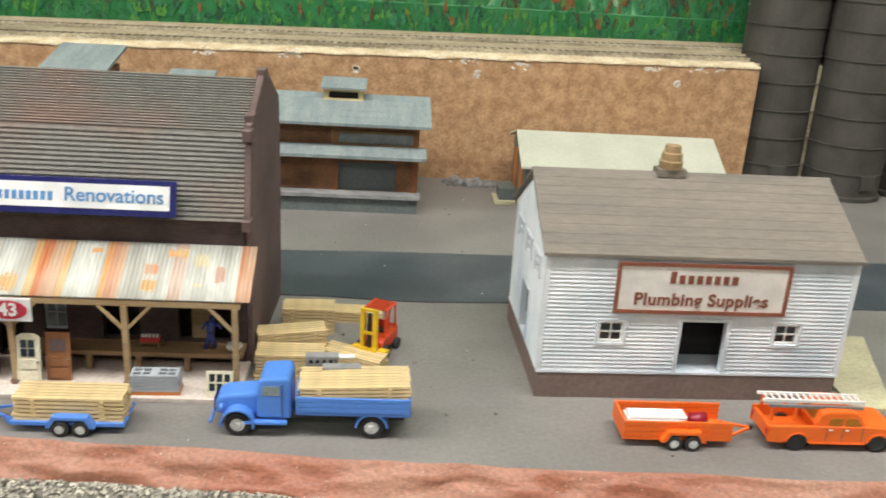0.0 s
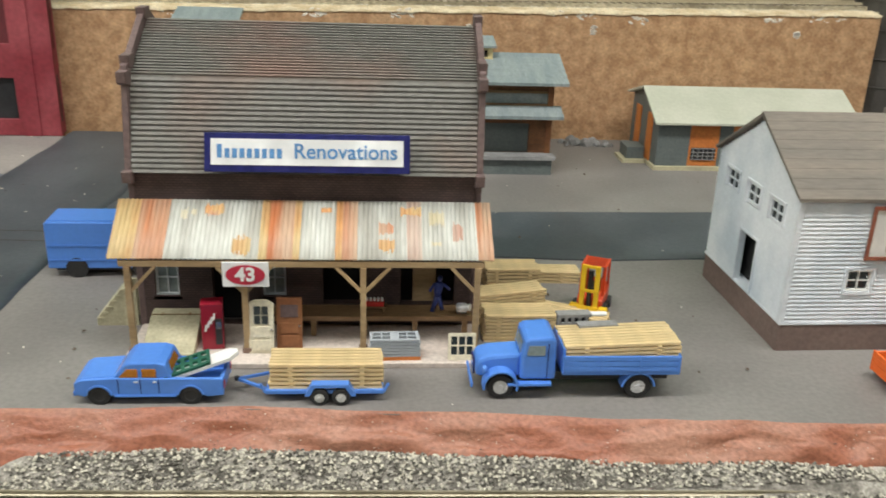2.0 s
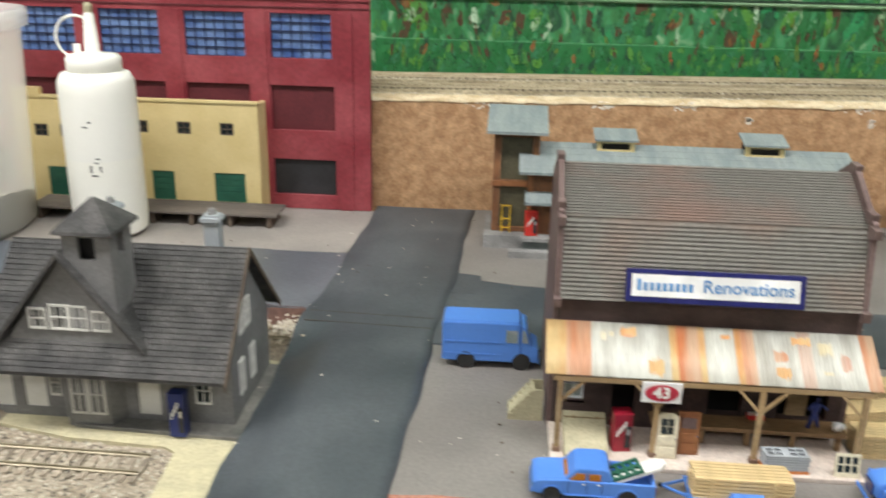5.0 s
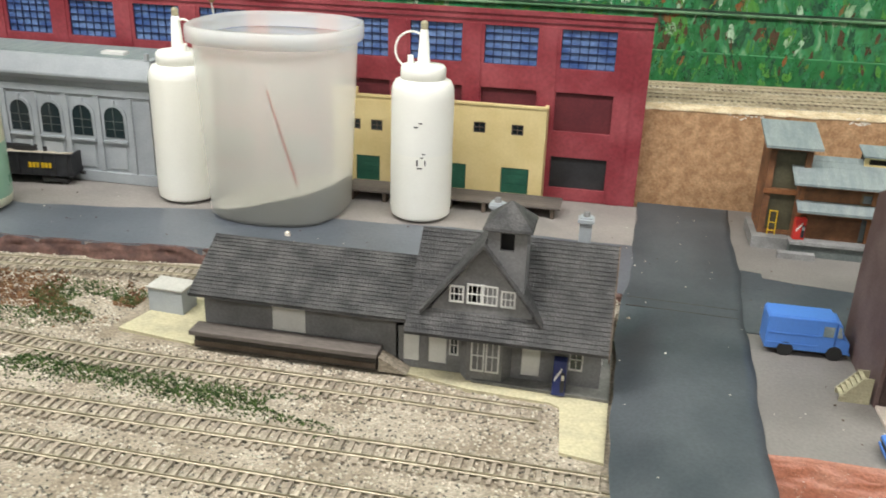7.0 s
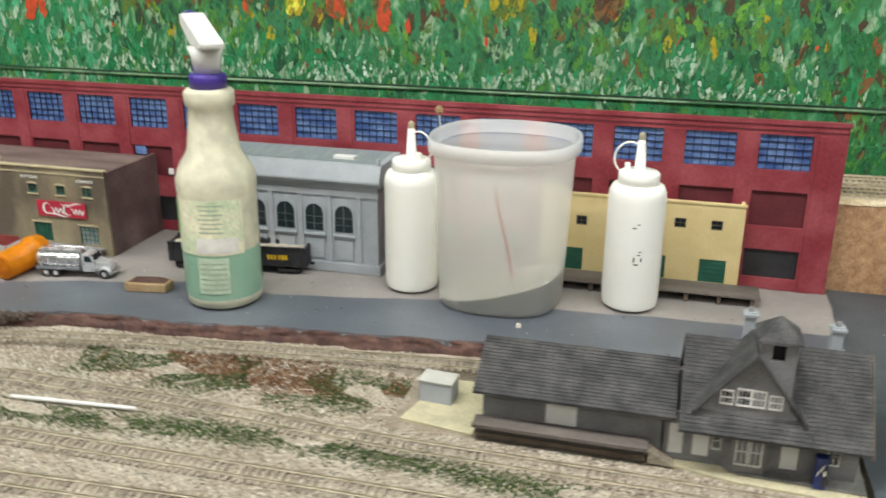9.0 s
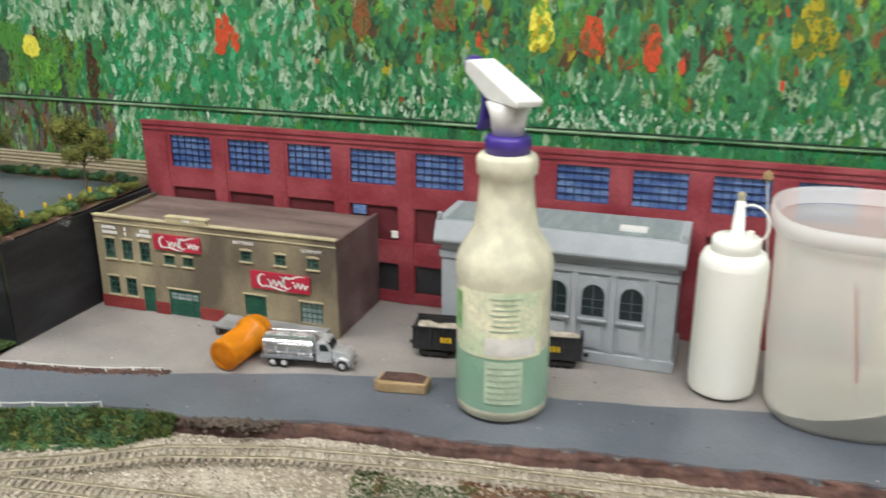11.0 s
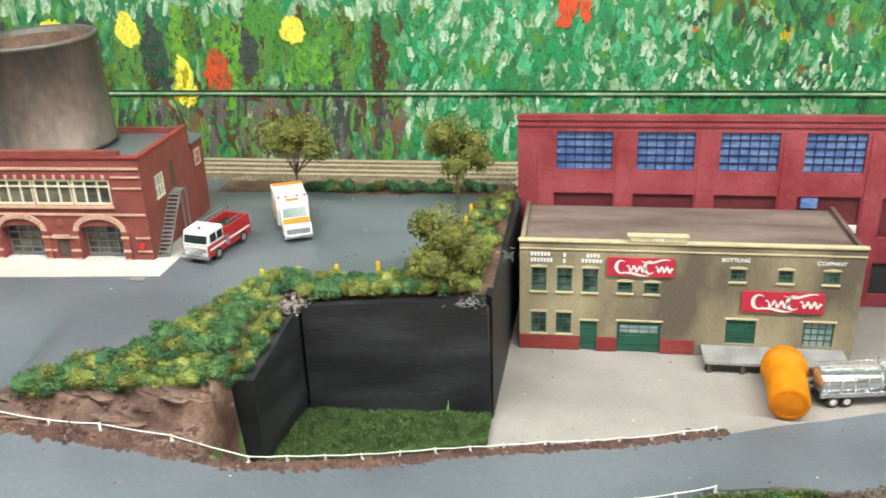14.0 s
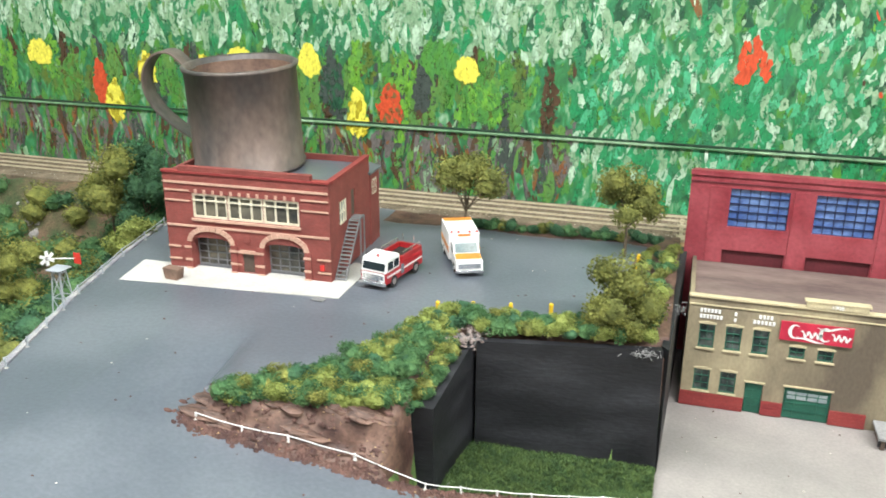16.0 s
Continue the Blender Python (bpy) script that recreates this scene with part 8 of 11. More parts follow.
def bucket():
    t = thing("plastic_tub", pose(-0.781, 0.750, 0.001), "frosted clear plastic tub with plaster dregs", "plastic tub")
    rb, rt, h = 0.070, 0.077, 0.190
    prof = [(0.001, 0.0), (rb - 0.004, 0.0), (rb, 0.004), (rt, h - 0.022), (rt + 0.0005, h - 0.0152)]
    inner = [(rt - 0.0012, h - 0.0152), (rt - 0.0018, h - 0.03), (rb - 0.0016, 0.005), (0.001, 0.002)]

    def squarish(g):
        """A round tub pressed a little towards a square."""
        def s(x, y):
            r = math.hypot(x, y) or 1
            return 0.55 + 0.45 / ((x / r) ** 4 + (y / r) ** 4) ** 0.25
        g.v = [(x * s(x, y), y * s(x, y), z) for x, y, z in g.v]
        return g

    part("shell", squarish(Geo().lathe(prof + inner, 64, cap=False)), M["frosted"], t, smooth=True)
    part("rim", squarish(Geo().lathe([(rt + 0.0005, h - 0.015), (rt + 0.006, h - 0.0145), (rt + 0.0068, h - 0.006), (rt + 0.006, h), (rt + 0.003, h + 0.0008), (rt + 0.002, h - 0.004), (rt - 0.0005, h - 0.0145)], 64, cap=False)), M["rim_clear"], t, "thick clear rim", smooth=True)
    g = Geo()
    seg = 48
    for k in range(seg):
        a = 2 * math.pi * k / seg
        r = rb - 0.0028
        g.v.append((r * math.cos(a), r * math.sin(a), 0.0032))
    for k in range(seg):
        a = 2 * math.pi * k / seg
        r = rb - 0.0024
        g.v.append((r * math.cos(a), r * math.sin(a), 0.0036 + 0.034 * (0.5 + 0.5 * math.cos(a + 0.35)) ** 1.5))
    top = Geo()
    top.v, top.f = [(u, v, w + 0.0002) for u, v, w in g.v[seg:]], [tuple(range(seg))]
    g.f = [tuple(range(seg - 1, -1, -1))] + [(k, (k + 1) % seg, (k + 1) % seg + seg, k + seg) for k in range(seg)]
    part("dregs", squarish(g), M["sediment"], t, "tilted grey plaster dregs in the bottom")
    part("dregs_top", squarish(top), M["crust"], t, "pale dried crust on the dregs")
    part("stir_stick", Geo().bar((0.012, 0.01, 0.02), (-0.006, -0.018, 0.125), 0.003, 0.0015), mat("red_stick", (0.62, 0.10, 0.09), rough=0.5), t, "red stirring stick inside")
    st = thing("cotton_swab", pose(-0.868, 0.79, 0.186), "thin white stick standing up behind the tub rim", "swab")
    part("stick", Geo().rod((0.022, 0, -0.183), (0, 0, 0.015), 0.0010), M["rim_clear"], st)
    part("tip", Geo().lathe([(0.001, 0.0151), (0.0048, 0.018), (0.0042, 0.023), (0.0008, 0.026)], 10), M["tan_wood"], st)
    pb = Geo().lathe([(0.003, 0), (0.0028, 0.003), (0.001, 0.0042)], 7)
    tagged(part("plaster_crumb", pb, M["plaster"]), "white plaster crumb on the road", "crumb").matrix_basis = pose(-0.745, 0.668, 0.0008)


bucket()


def spray_bottle():
    t = thing("spray_bottle", pose(-1.085, 0.655, 0.0008), "yellowed clear spray bottle with green liquid", "spray bottle")
    body = [(0.034, 0), (0.0415, 0.004), (0.0425, 0.012), (0.0425, 0.128), (0.0435, 0.134), (0.0435, 0.146), (0.040, 0.156), (0.0315, 0.170), (0.0285, 0.176), (0.0245, 0.205), (0.0235, 0.221), (0.0265, 0.2245), (0.0268, 0.237), (0.0245, 0.2405), (0.019, 0.2415)]
    part("body", Geo().lathe(body, 56), M["spray_shell"], t, smooth=True)
    part("liquid", Geo().lathe([(0.033, 0.003), (0.0417, 0.009), (0.0427, 0.014), (0.0427, 0.068)], 56, cap=False), M["spray_liquid"], t, "green cleaning liquid", smooth=True)

    def wrap(a0, a1, z0, z1, material, name, label="", d=0.0004):
        g = Geo()
        n = 14
        for k in range(n + 1):
            a = radians(a0 + (a1 - a0) * k / n)
            r = 0.0430 + d
            g.v += [(r * math.cos(a), r * math.sin(a), z0), (r * math.cos(a), r * math.sin(a), z1)]
        g.f = [(2 * k, 2 * k + 2, 2 * k + 3, 2 * k + 1) for k in range(n)]
        return part(name, g, material, t, label, smooth=True)

    lab = wrap(-142, -26, 0.066, 0.128, M["label_paper"], "label", "worn clear label with faded print")
    wrap(-97, -36, 0.0685, 0.086, M["sign_cream"], "label_strip", "blank cream label strip", 0.0008)
    bc = wrap(-97, -52, 0.022, 0.0635, mat("pale_green_label", (0.55, 0.68, 0.52), rough=0.5, bump=0.0), "label_box", "pale green box of small print", 0.0008)
    for k in range(6):
        wrap(-94 + (k % 2), -55, 0.026 + k * 0.006, 0.0278 + k * 0.006, M["faint_print"], "print_line", "", 0.0012)
    for k in range(7):
        wrap(-92 + 3 * (k % 3), -56 - 4 * (k % 2), 0.092 + k * 0.005, 0.0933 + k * 0.005, M["faint_print"], "print_line", "", 0.0009)
    wrap(-150, -132, 0.085, 0.122, mat("leaf_print", (0.16, 0.38, 0.13), (0.35, 0.52, 0.28), 0.5, scale=90), "leaf_print", "faded green leaf print", 0.0009)
    part("collar", Geo().lathe([(0.0195, 0.2417), (0.0198, 0.254), (0.018, 0.2565)], 32), M["purple"], t, "purple screw collar", smooth=True)
    head = part("trigger_head", Geo().lathe([(0.0135, 0.2567), (0.0155, 0.272), (0.0195, 0.284)], 24, sx=1.0, sy=0.9), M["white"], t, "white trigger spray head", smooth=True)
    m = pose(0, 0, 0, 0, 0, 132)
    part("hood", Geo().prism([(-0.034, 0.2845), (0.018, 0.2842), (0.062, 0.302), (0.062, 0.313), (0.05, 0.3145), (-0.036, 0.291)], "y", -0.0125, 0.0125, m), M["white"], head, bevel=0.002)
    part("nozzle", Geo().lathe([(0.0085, 0), (0.0085, 0.009), (0.0065, 0.0095)], 16, m @ pose(0.0625, 0, 0.3075, 0, 90, 0)), M["purple"], head, "purple nozzle cap")
    part("trigger", Geo().prism([(0.034, 0.288), (0.044, 0.292), (0.040, 0.278), (0.046, 0.262), (0.051, 0.253), (0.046, 0.2525), (0.037, 0.264)], "y", -0.006, 0.006, m), M["purple"], head, "purple trigger", bevel=0.0008)


spray_bottle()


def pill_bottle():
    t = thing("pill_bottle", pose(-1.369, 0.630, 0.0172, -86, 0, -6), "empty orange pill bottle lying on its side", "pill bottle")
    part("body", Geo().lathe([(0.001, 0), (0.0158, 0), (0.0168, 0.0015), (0.0170, 0.046), (0.0196, 0.0475), (0.0200, 0.049), (0.0200, 0.0545), (0.0190, 0.056), (0.0172, 0.0565), (0.0172, 0.064), (0.0160, 0.064), (0.0160, 0.046), (0.0157, 0.002), (0.001, 0.0016)], 36, cap=False), M["pill"], t, smooth=True)
    for k in range(3):
        part("thread", Geo().lathe([(0.0172, 0.0575 + k * 0.0022), (0.0179, 0.0581 + k * 0.0022), (0.0172, 0.0587 + k * 0.0022)], 36, cap=False), M["pill"], t)
    part("base_ring", Geo().lathe([(0.0138, -0.0006), (0.0138, 0.0004), (0.0120, 0.0004), (0.0120, -0.0006)], 32, cap=False), M["pill"], t)


pill_bottle()

w = thing("wood_offcut", pose(-1.184, 0.655, 0.0008, 0, 0, 8), "worn brown wooden offcut lying at the road", "wood block")
part("block", Geo().prism([(-0.027, -0.01), (-0.02, -0.014), (0.024, -0.012), (0.027, 0.006), (0.012, 0.013), (-0.022, 0.011)], "z", 0, 0.0105), M["tan_wood"], w, bevel=0.0012)
part("worn_top", Geo().prism([(-0.022, -0.008), (0.022, -0.0095), (0.023, 0.005), (0.010, 0.010), (-0.019, 0.009)], "z", 0.0106, 0.0112), M["bank"], w, "dark worn top face")


# ---- vehicles ----
def wheel_arch(c, r0, r1, a0, a1, y0, y1, n=14):
    """A curved mudguard round a wheel centre (x, z), from angle a0 to a1 in degrees."""
    angles = [math.radians(a0 + (a1 - a0) * k / n) for k in range(n + 1)]
    outline = [(c[0] + r1 * math.cos(a), c[1] + r1 * math.sin(a)) for a in angles] + [(c[0] + r0 * math.cos(a), c[1] + r0 * math.sin(a)) for a in reversed(angles)]
    return Geo().prism(outline, "y", y0, y1)


def wheel(parent, x, y, r, w=0.0032, rim=True):
    t = part("wheel", Geo().lathe([(r * 0.50, 0.0002), (r * 0.60, 0), (r * 0.93, 0.0001), (r, w * 0.25), (r, w * 0.75), (r * 0.93, w), (r * 0.60, w), (r * 0.50, w - 0.0002)], 22, pose(x, y, r, -90, 0, 0)), M["tyre"], parent, "black rubber tyre", smooth=False)
    if rim:
        part("rim", Geo().lathe([(r * 0.54, -0.0001), (r * 0.47, 0.0003), (r * 0.24, 0.0002), (r * 0.18, -0.0004)], 16, pose(x, y, r, -90, 0, 0)), M["silver"], t, "silver metal rim with dark holes")
        part("rim", Geo().lathe([(r * 0.18, w + 0.0004), (r * 0.24, w - 0.0002), (r * 0.47, w - 0.0003), (r * 0.54, w + 0.0001)], 16, pose(x, y, r, -90, 0, 0)), M["rim"], t)
        for k in range(6):
            a = k * math.pi / 3
            part("rim_hole", Geo().lathe([(r * 0.075, 0), (r * 0.075, 0.00012)], 8, pose(x + r * 0.35 * math.cos(a), y + 0.00016, r + r * 0.35 * math.sin(a), 90, 0, 0)), M["tyre"], t)
    return t


def pickup(name, m, paint, label, load, glass, flip=1):
    """A crew-cab pickup, nose towards -x."""
    t = thing(name, m, label, "pickup truck")
    L, W = 0.0625, 0.0212
    body = [(0.0, 0.005), (0.0, 0.0105), (0.003, 0.0120), (0.0175, 0.0130), (0.0625, 0.0126), (0.0625, 0.0045), (0.055, 0.0038), (0.052, 0.0075), (0.045, 0.0075), (0.042, 0.0038), (0.0165, 0.0038), (0.0135, 0.0075), (0.0065, 0.0075), (0.004, 0.0038)]
    part("body", Geo().prism(body, "y", 0, 0.0018), paint, t, bevel=0.0004)
    part("body_side", Geo().prism(body, "y", W - 0.0018, W), paint, t, bevel=0.0004)
    part("bonnet", Geo().prism([(0.0, 0.005), (0.0, 0.0106), (0.003, 0.0122), (0.0175, 0.0132), (0.039, 0.0132), (0.039, 0.0055)], "y", 0.0018, W - 0.0018), paint, t, bevel=0.0004)
    part("bed_floor", Geo().box(0.0392, 0.0605, 0.002, W - 0.002, 0.006, 0.0075), paint, t)
    part("tailgate", Geo().box(0.0608, 0.0625, 0.0019, W - 0.0019, 0.0055, 0.012), paint, t, bevel=0.0003)
    cab = part("cab", Geo().prism([(0.0162, 0.0126), (0.0212, 0.0188), (0.0235, 0.0199), (0.035, 0.0201), (0.0385, 0.0190), (0.0412, 0.0126)], "y", 0.0008, W - 0.0008), paint, t, "", bevel=0.0007)
    for y0, y1 in ((0.0004, 0.0009), (W - 0.0009, W - 0.0004)):
        part("side_window", Geo().prism([(0.0188, 0.0132), (0.0222, 0.0171), (0.0268, 0.0171), (0.0268, 0.0132)], "y", y0, y1), glass, cab, "amber tinted side window")
        part("side_window", Geo().prism([(0.0285, 0.0132), (0.0285, 0.0171), (0.0345, 0.0171), (0.0345, 0.0132)], "y", y0, y1), glass, cab)
    part("windscreen", Geo().add([(0.0164, 0.003, 0.0131), (0.0164, W - 0.003, 0.0131), (0.0206, W - 0.004, 0.0177), (0.0206, 0.004, 0.0177)], [(0, 3, 2, 1)]), glass, cab)
    part("bumper", Geo().box(-0.0009, 0.0006, 0.0006, W - 0.0006, 0.0042, 0.0064), paint, t, bevel=0.0003)
    part("grille", Geo().box(-0.0004, 0.0001, 0.004, W - 0.004, 0.0068, 0.0092), M["tyre"], t)
    for y in (0.0022, W - 0.0022):
        part("headlight", Geo().box(-0.0005, 0.0001, y - 0.0014, y + 0.0014, 0.007, 0.009), M["chrome"], t)
        part("tail_light", Geo().box(0.0626, 0.0629, y - 0.001, y + 0.001, 0.0075, 0.0105), M["red"], t)
    for x in (0.010, 0.0485):
        wheel(t, x, -0.0002, 0.0045, 0.003, False)
        wheel(t, x, W - 0.0028, 0.0045, 0.003, False)
        for y in (-0.0004, W - 0.0004):
            part("mudguard", wheel_arch((x, 0.0040), 0.0050, 0.0057, 8, 172, y, y + 0.0008), paint, t)
            part("arch_liner", Geo().lathe([(0.0001, 0), (0.0049, 0)], 20, pose(x, 0.0003 if y < 0 else W - 0.0003, 0.0046, 90), cap=False), M["tyre"], t)
    for y in (-0.0002, W - 0.0001):
        for x in (0.0182, 0.0276, 0.0352):
            part("door_seam", Geo().box(x, x + 0.0003, y, y + 0.0003, 0.0055, 0.0124), M["navy"] if paint == M["blue"] else M["rust"], t)
        for x in (0.0252, 0.0330):
            part("door_handle", Geo().box(x, x + 0.0016, y - 0.0002, y + 0.0005, 0.0110, 0.0115), M["white"], t)
        part("sill_line", Geo().box(0.0165, 0.0425, y - 0.0002, y + 0.0005, 0.0040, 0.0048), paint, t)
    part("rear_window", Geo().add([(0.0405, 0.004, 0.0145), (0.0405, W - 0.004, 0.0145), (0.0391, W - 0.005, 0.0183), (0.0391, 0.005, 0.0183)], [(0, 1, 2, 3)]), glass, cab)
    return t


b1 = pickup("pickup_truck", pose(-0.2632, 0.4085, 0.0) @ Matrix.Diagonal((0.945, 0.95, 0.93, 1)), M["blue"], "blue plastic crew-cab pickup towing a trailer", None, M["amber"])
canoe = thing("window_frames_load", pose(-0.2162, 0.4115, 0.0112, 0, -16, 12), "green and white sashes lying in the pickup bed", "window frames")
part("green_sash", wall_with_holes(-0.011, 0.008, -0.006, 0.006, [(-0.0098 + k * 0.0036, -0.0078 + k * 0.0036, q, q + 0.0032) for k in range(5) for q in (-0.0044, 0.0012)], 0, 0.0012), M["green_door"], canoe).matrix_basis = Matrix.Translation((0, 0.006, 0.004)) @ Matrix.Rotation(-math.pi / 2, 4, "X")
part("white_board", Geo().prism([(-0.012, 0.0), (0.016, 0.0), (0.0195, 0.003), (0.0195, 0.006), (0.016, 0.009), (-0.012, 0.009)], "z", 0.0012, 0.0026), M["white"], canoe)
o1 = pickup("pickup_truck", pose(0.2125, 0.4305, 0.0, 0, 0, 180), M["orange"], "orange plastic crew-cab pickup with a ladder rack", None, M["amber"])
rack = thing("ladder", pose(0.150, 0.4125, 0.0, 0, 0, -1), "white ladder lying on a grey pickup rack", "ladder")
for y in (0.002, 0.014):
    part("rack_bar", Geo().box(0.0005, 0.045, y, y + 0.0012, 0.0195, 0.0208), M["depot_wall"], rack)
    for x in (0.002, 0.013):
        part("rack_post", Geo().box(x, x + 0.0012, y, y + 0.0012, 0.0125, 0.0194), M["orange"], rack)
for y in (0.004, 0.0108):
    part("ladder_rail", Geo().box(-0.002, 0.046, y, y + 0.001, 0.0212, 0.0226), M["white"], rack)
for k in range(15):
    part("rung", Geo().box(0.0005 + k * 0.0031, 0.0013 + k * 0.0031, 0.005, 0.0108, 0.0215, 0.0222), M["white"], rack)


def trailer(m, paint, label, L=0.0475, sides=0.0):
    t = thing("trailer", m, label, "trailer")
    W = 0.0195
    part("deck", Geo().box(0, L, 0.0015, W - 0.0015, 0.0042, 0.0054), paint, t, bevel=0.0003)
    for y in (0.0, W - 0.0014):
        part("side_rail", Geo().box(0, L, y, y + 0.0014, 0.0038, 0.0056), paint, t, bevel=0.0002)
        cx = L * 0.55
        part("mudguard", Geo().prism([(cx - 0.0105, 0.0045), (cx - 0.0075, 0.0098), (cx + 0.0075, 0.0098), (cx + 0.0105, 0.0045), (cx + 0.0085, 0.0045), (cx + 0.0062, 0.0084), (cx - 0.0062, 0.0084), (cx - 0.0085, 0.0045)], "y", y - 0.0032 if y == 0 else y + 0.001, y + 0.0008 if y == 0 else y + 0.0048), paint, t)
        for dx in (-0.0044, 0.0044):
            wheel(t, cx + dx, -0.0032 if y == 0 else W + 0.0005, 0.0038, 0.0026)
        if sides:
            for k in range(3):
                part("side_board", Geo().box(0, L, y, y + 0.0011, 0.0058 + k * 0.0026, 0.0080 + k * 0.0026), paint, t)
            for k in range(6):
                x = k * (L - 0.001) / 5
                part("stake", Geo().box(x, x + 0.001, y - 0.0004 if y == 0 else y + 0.0011, y if y == 0 else y + 0.0015, 0.0045, 0.0134), paint, t)
    if sides:
        for k in range(3):
            part("end_board", Geo().box(0.0, 0.001, 0.0012, W - 0.0015, 0.0058 + k * 0.0026, 0.0080 + k * 0.0026), paint, t)
    else:
        for dx in (0.0, L):
            part("end_loop", Geo().bar((dx, 0.0005, 0.0045), (dx + (-0.002 if dx == 0 else 0.002), 0.0005, 0.0085), 0.001, 0.001), paint, t)
    return t


def drawbar(parent, L, paint, sgn):
    x0 = 0 if sgn < 0 else L
    for y in (0.003, 0.0165):
        part("drawbar", Geo().bar((x0, y, 0.0048), (x0 + sgn * 0.0125, 0.00975, 0.0058), 0.0011, 0.0011), paint, parent)
    part("hitch", Geo().lathe([(0.001, 0), (0.001, 0.0016)], 8, pose(x0 + sgn * 0.0128, 0.00975, 0.0052)), M["tyre"], parent)


tb = trailer(pose(-0.1875, 0.4095, 0), M["blue"], "blue flat twin-axle trailer loaded with lumber", 0.0485)
drawbar(tb, 0.0485, M["blue"], -1)
to = trailer(pose(0.0825, 0.4095, 0), M["orange"], "orange stake-sided twin-axle trailer with pipes", 0.0505, 1.0)
drawbar(to, 0.0505, M["orange"], 1)
pp = thing("pipe_bundle", pose(0.0855, 0.4125, 0.0055), "bundle of white pipes in the orange trailer", "pipes")
for k in range(5):
    part("pipe", Geo().rod((0, 0.0018 + k * 0.0021, 0.005), (0.0265, 0.0018 + k * 0.0021, 0.005), 0.001, 8), M["white"], pp)
for k in range(4):
    part("pipe", Geo().rod((0.001, 0.0028 + k * 0.0021, 0.0067), (0.0275, 0.0028 + k * 0.0021, 0.0067), 0.001, 8), M["white"], pp)
part("bearer", Geo().box(0.004, 0.022, 0.001, 0.011, 0.0, 0.0039), M["brown_wood"], pp)
cmp_ = thing("air_compressor", pose(0.1205, 0.417, 0.0055, 0, 0, 10), "small red machine in the orange trailer", "machine")
part("tank", Geo().lathe([(0.001, 0), (0.0032, 0.0008), (0.0034, 0.008), (0.001, 0.009)], 14, pose(-0.005, 0.002, 0.0042, 0, 90, 0)), M["machine_red"], cmp_, smooth=True)
part("handle", Geo().bar((0.002, 0.0, 0.0045), (0.0085, -0.002, 0.0025), 0.0008, 0.0008), M["rim"], cmp_)
part("foot", Geo().box(-0.003, 0.002, 0.0005, 0.0035, 0, 0.002), M["tyre"], cmp_)


def lumber_stack(x, y, z, L, cols, rows, rz=0.0, tilt=0.0, label="strapped stack of fresh pale lumber", bw=0.0026, bh=0.0012, gap=0.0004, sticks=True):
    t = thing("lumber_stack", pose(x, y, z, 0, tilt, rz), label, "lumber", "lumber stacks")
    zz = 0.0
    base = None
    for r in range(rows):
        for c in range(cols):
            if base is None:
                g = Geo().box(0, L, 0, bw - 0.0005, 0, bh)
                base = part("board", g, M["lumber"], t)
                base.location = (0, c * bw, zz)
            else:
                ob = base.copy()
                scene.collection.objects.link(ob)
                ob.location = (random.Random(r * 31 + c).uniform(-0.0006, 0.0006), c * bw, zz)
        zz += bh
        if sticks and r < rows - 1:
            for fx in (0.17, 0.8):
                part("spacer", Geo().box(L * fx, L * fx + 0.0018, -0.0004, cols * bw, zz, zz + gap), M["lumber"], t)
            zz += gap
    return t


lumber_stack(-0.186, 0.4108, 0.0055, 0.0465, 6, 6, label="lumber stack strapped on the blue trailer", gap=0.0008)
lumber_stack(-0.0905, 0.4635, 0.0, 0.034, 6, 8, 1, gap=0.0006)
lumber_stack(-0.0915, 0.4825, 0.0, 0.036, 5, 9, 14, gap=0.0006, label="lumber stack lying askew beside the shop")
lumber_stack(-0.0835, 0.518, 0.0, 0.0285, 6, 8, 2, gap=0.0008)
lumber_stack(-0.0845, 0.537, 0.0, 0.056, 5, 4, -2, gap=0.0006, label="long lumber stack behind the shop")
lumber_stack(-0.060, 0.4885, 0.0, 0.034, 5, 4, -26, gap=0.0004, label="low lumber stack lying at an angle")


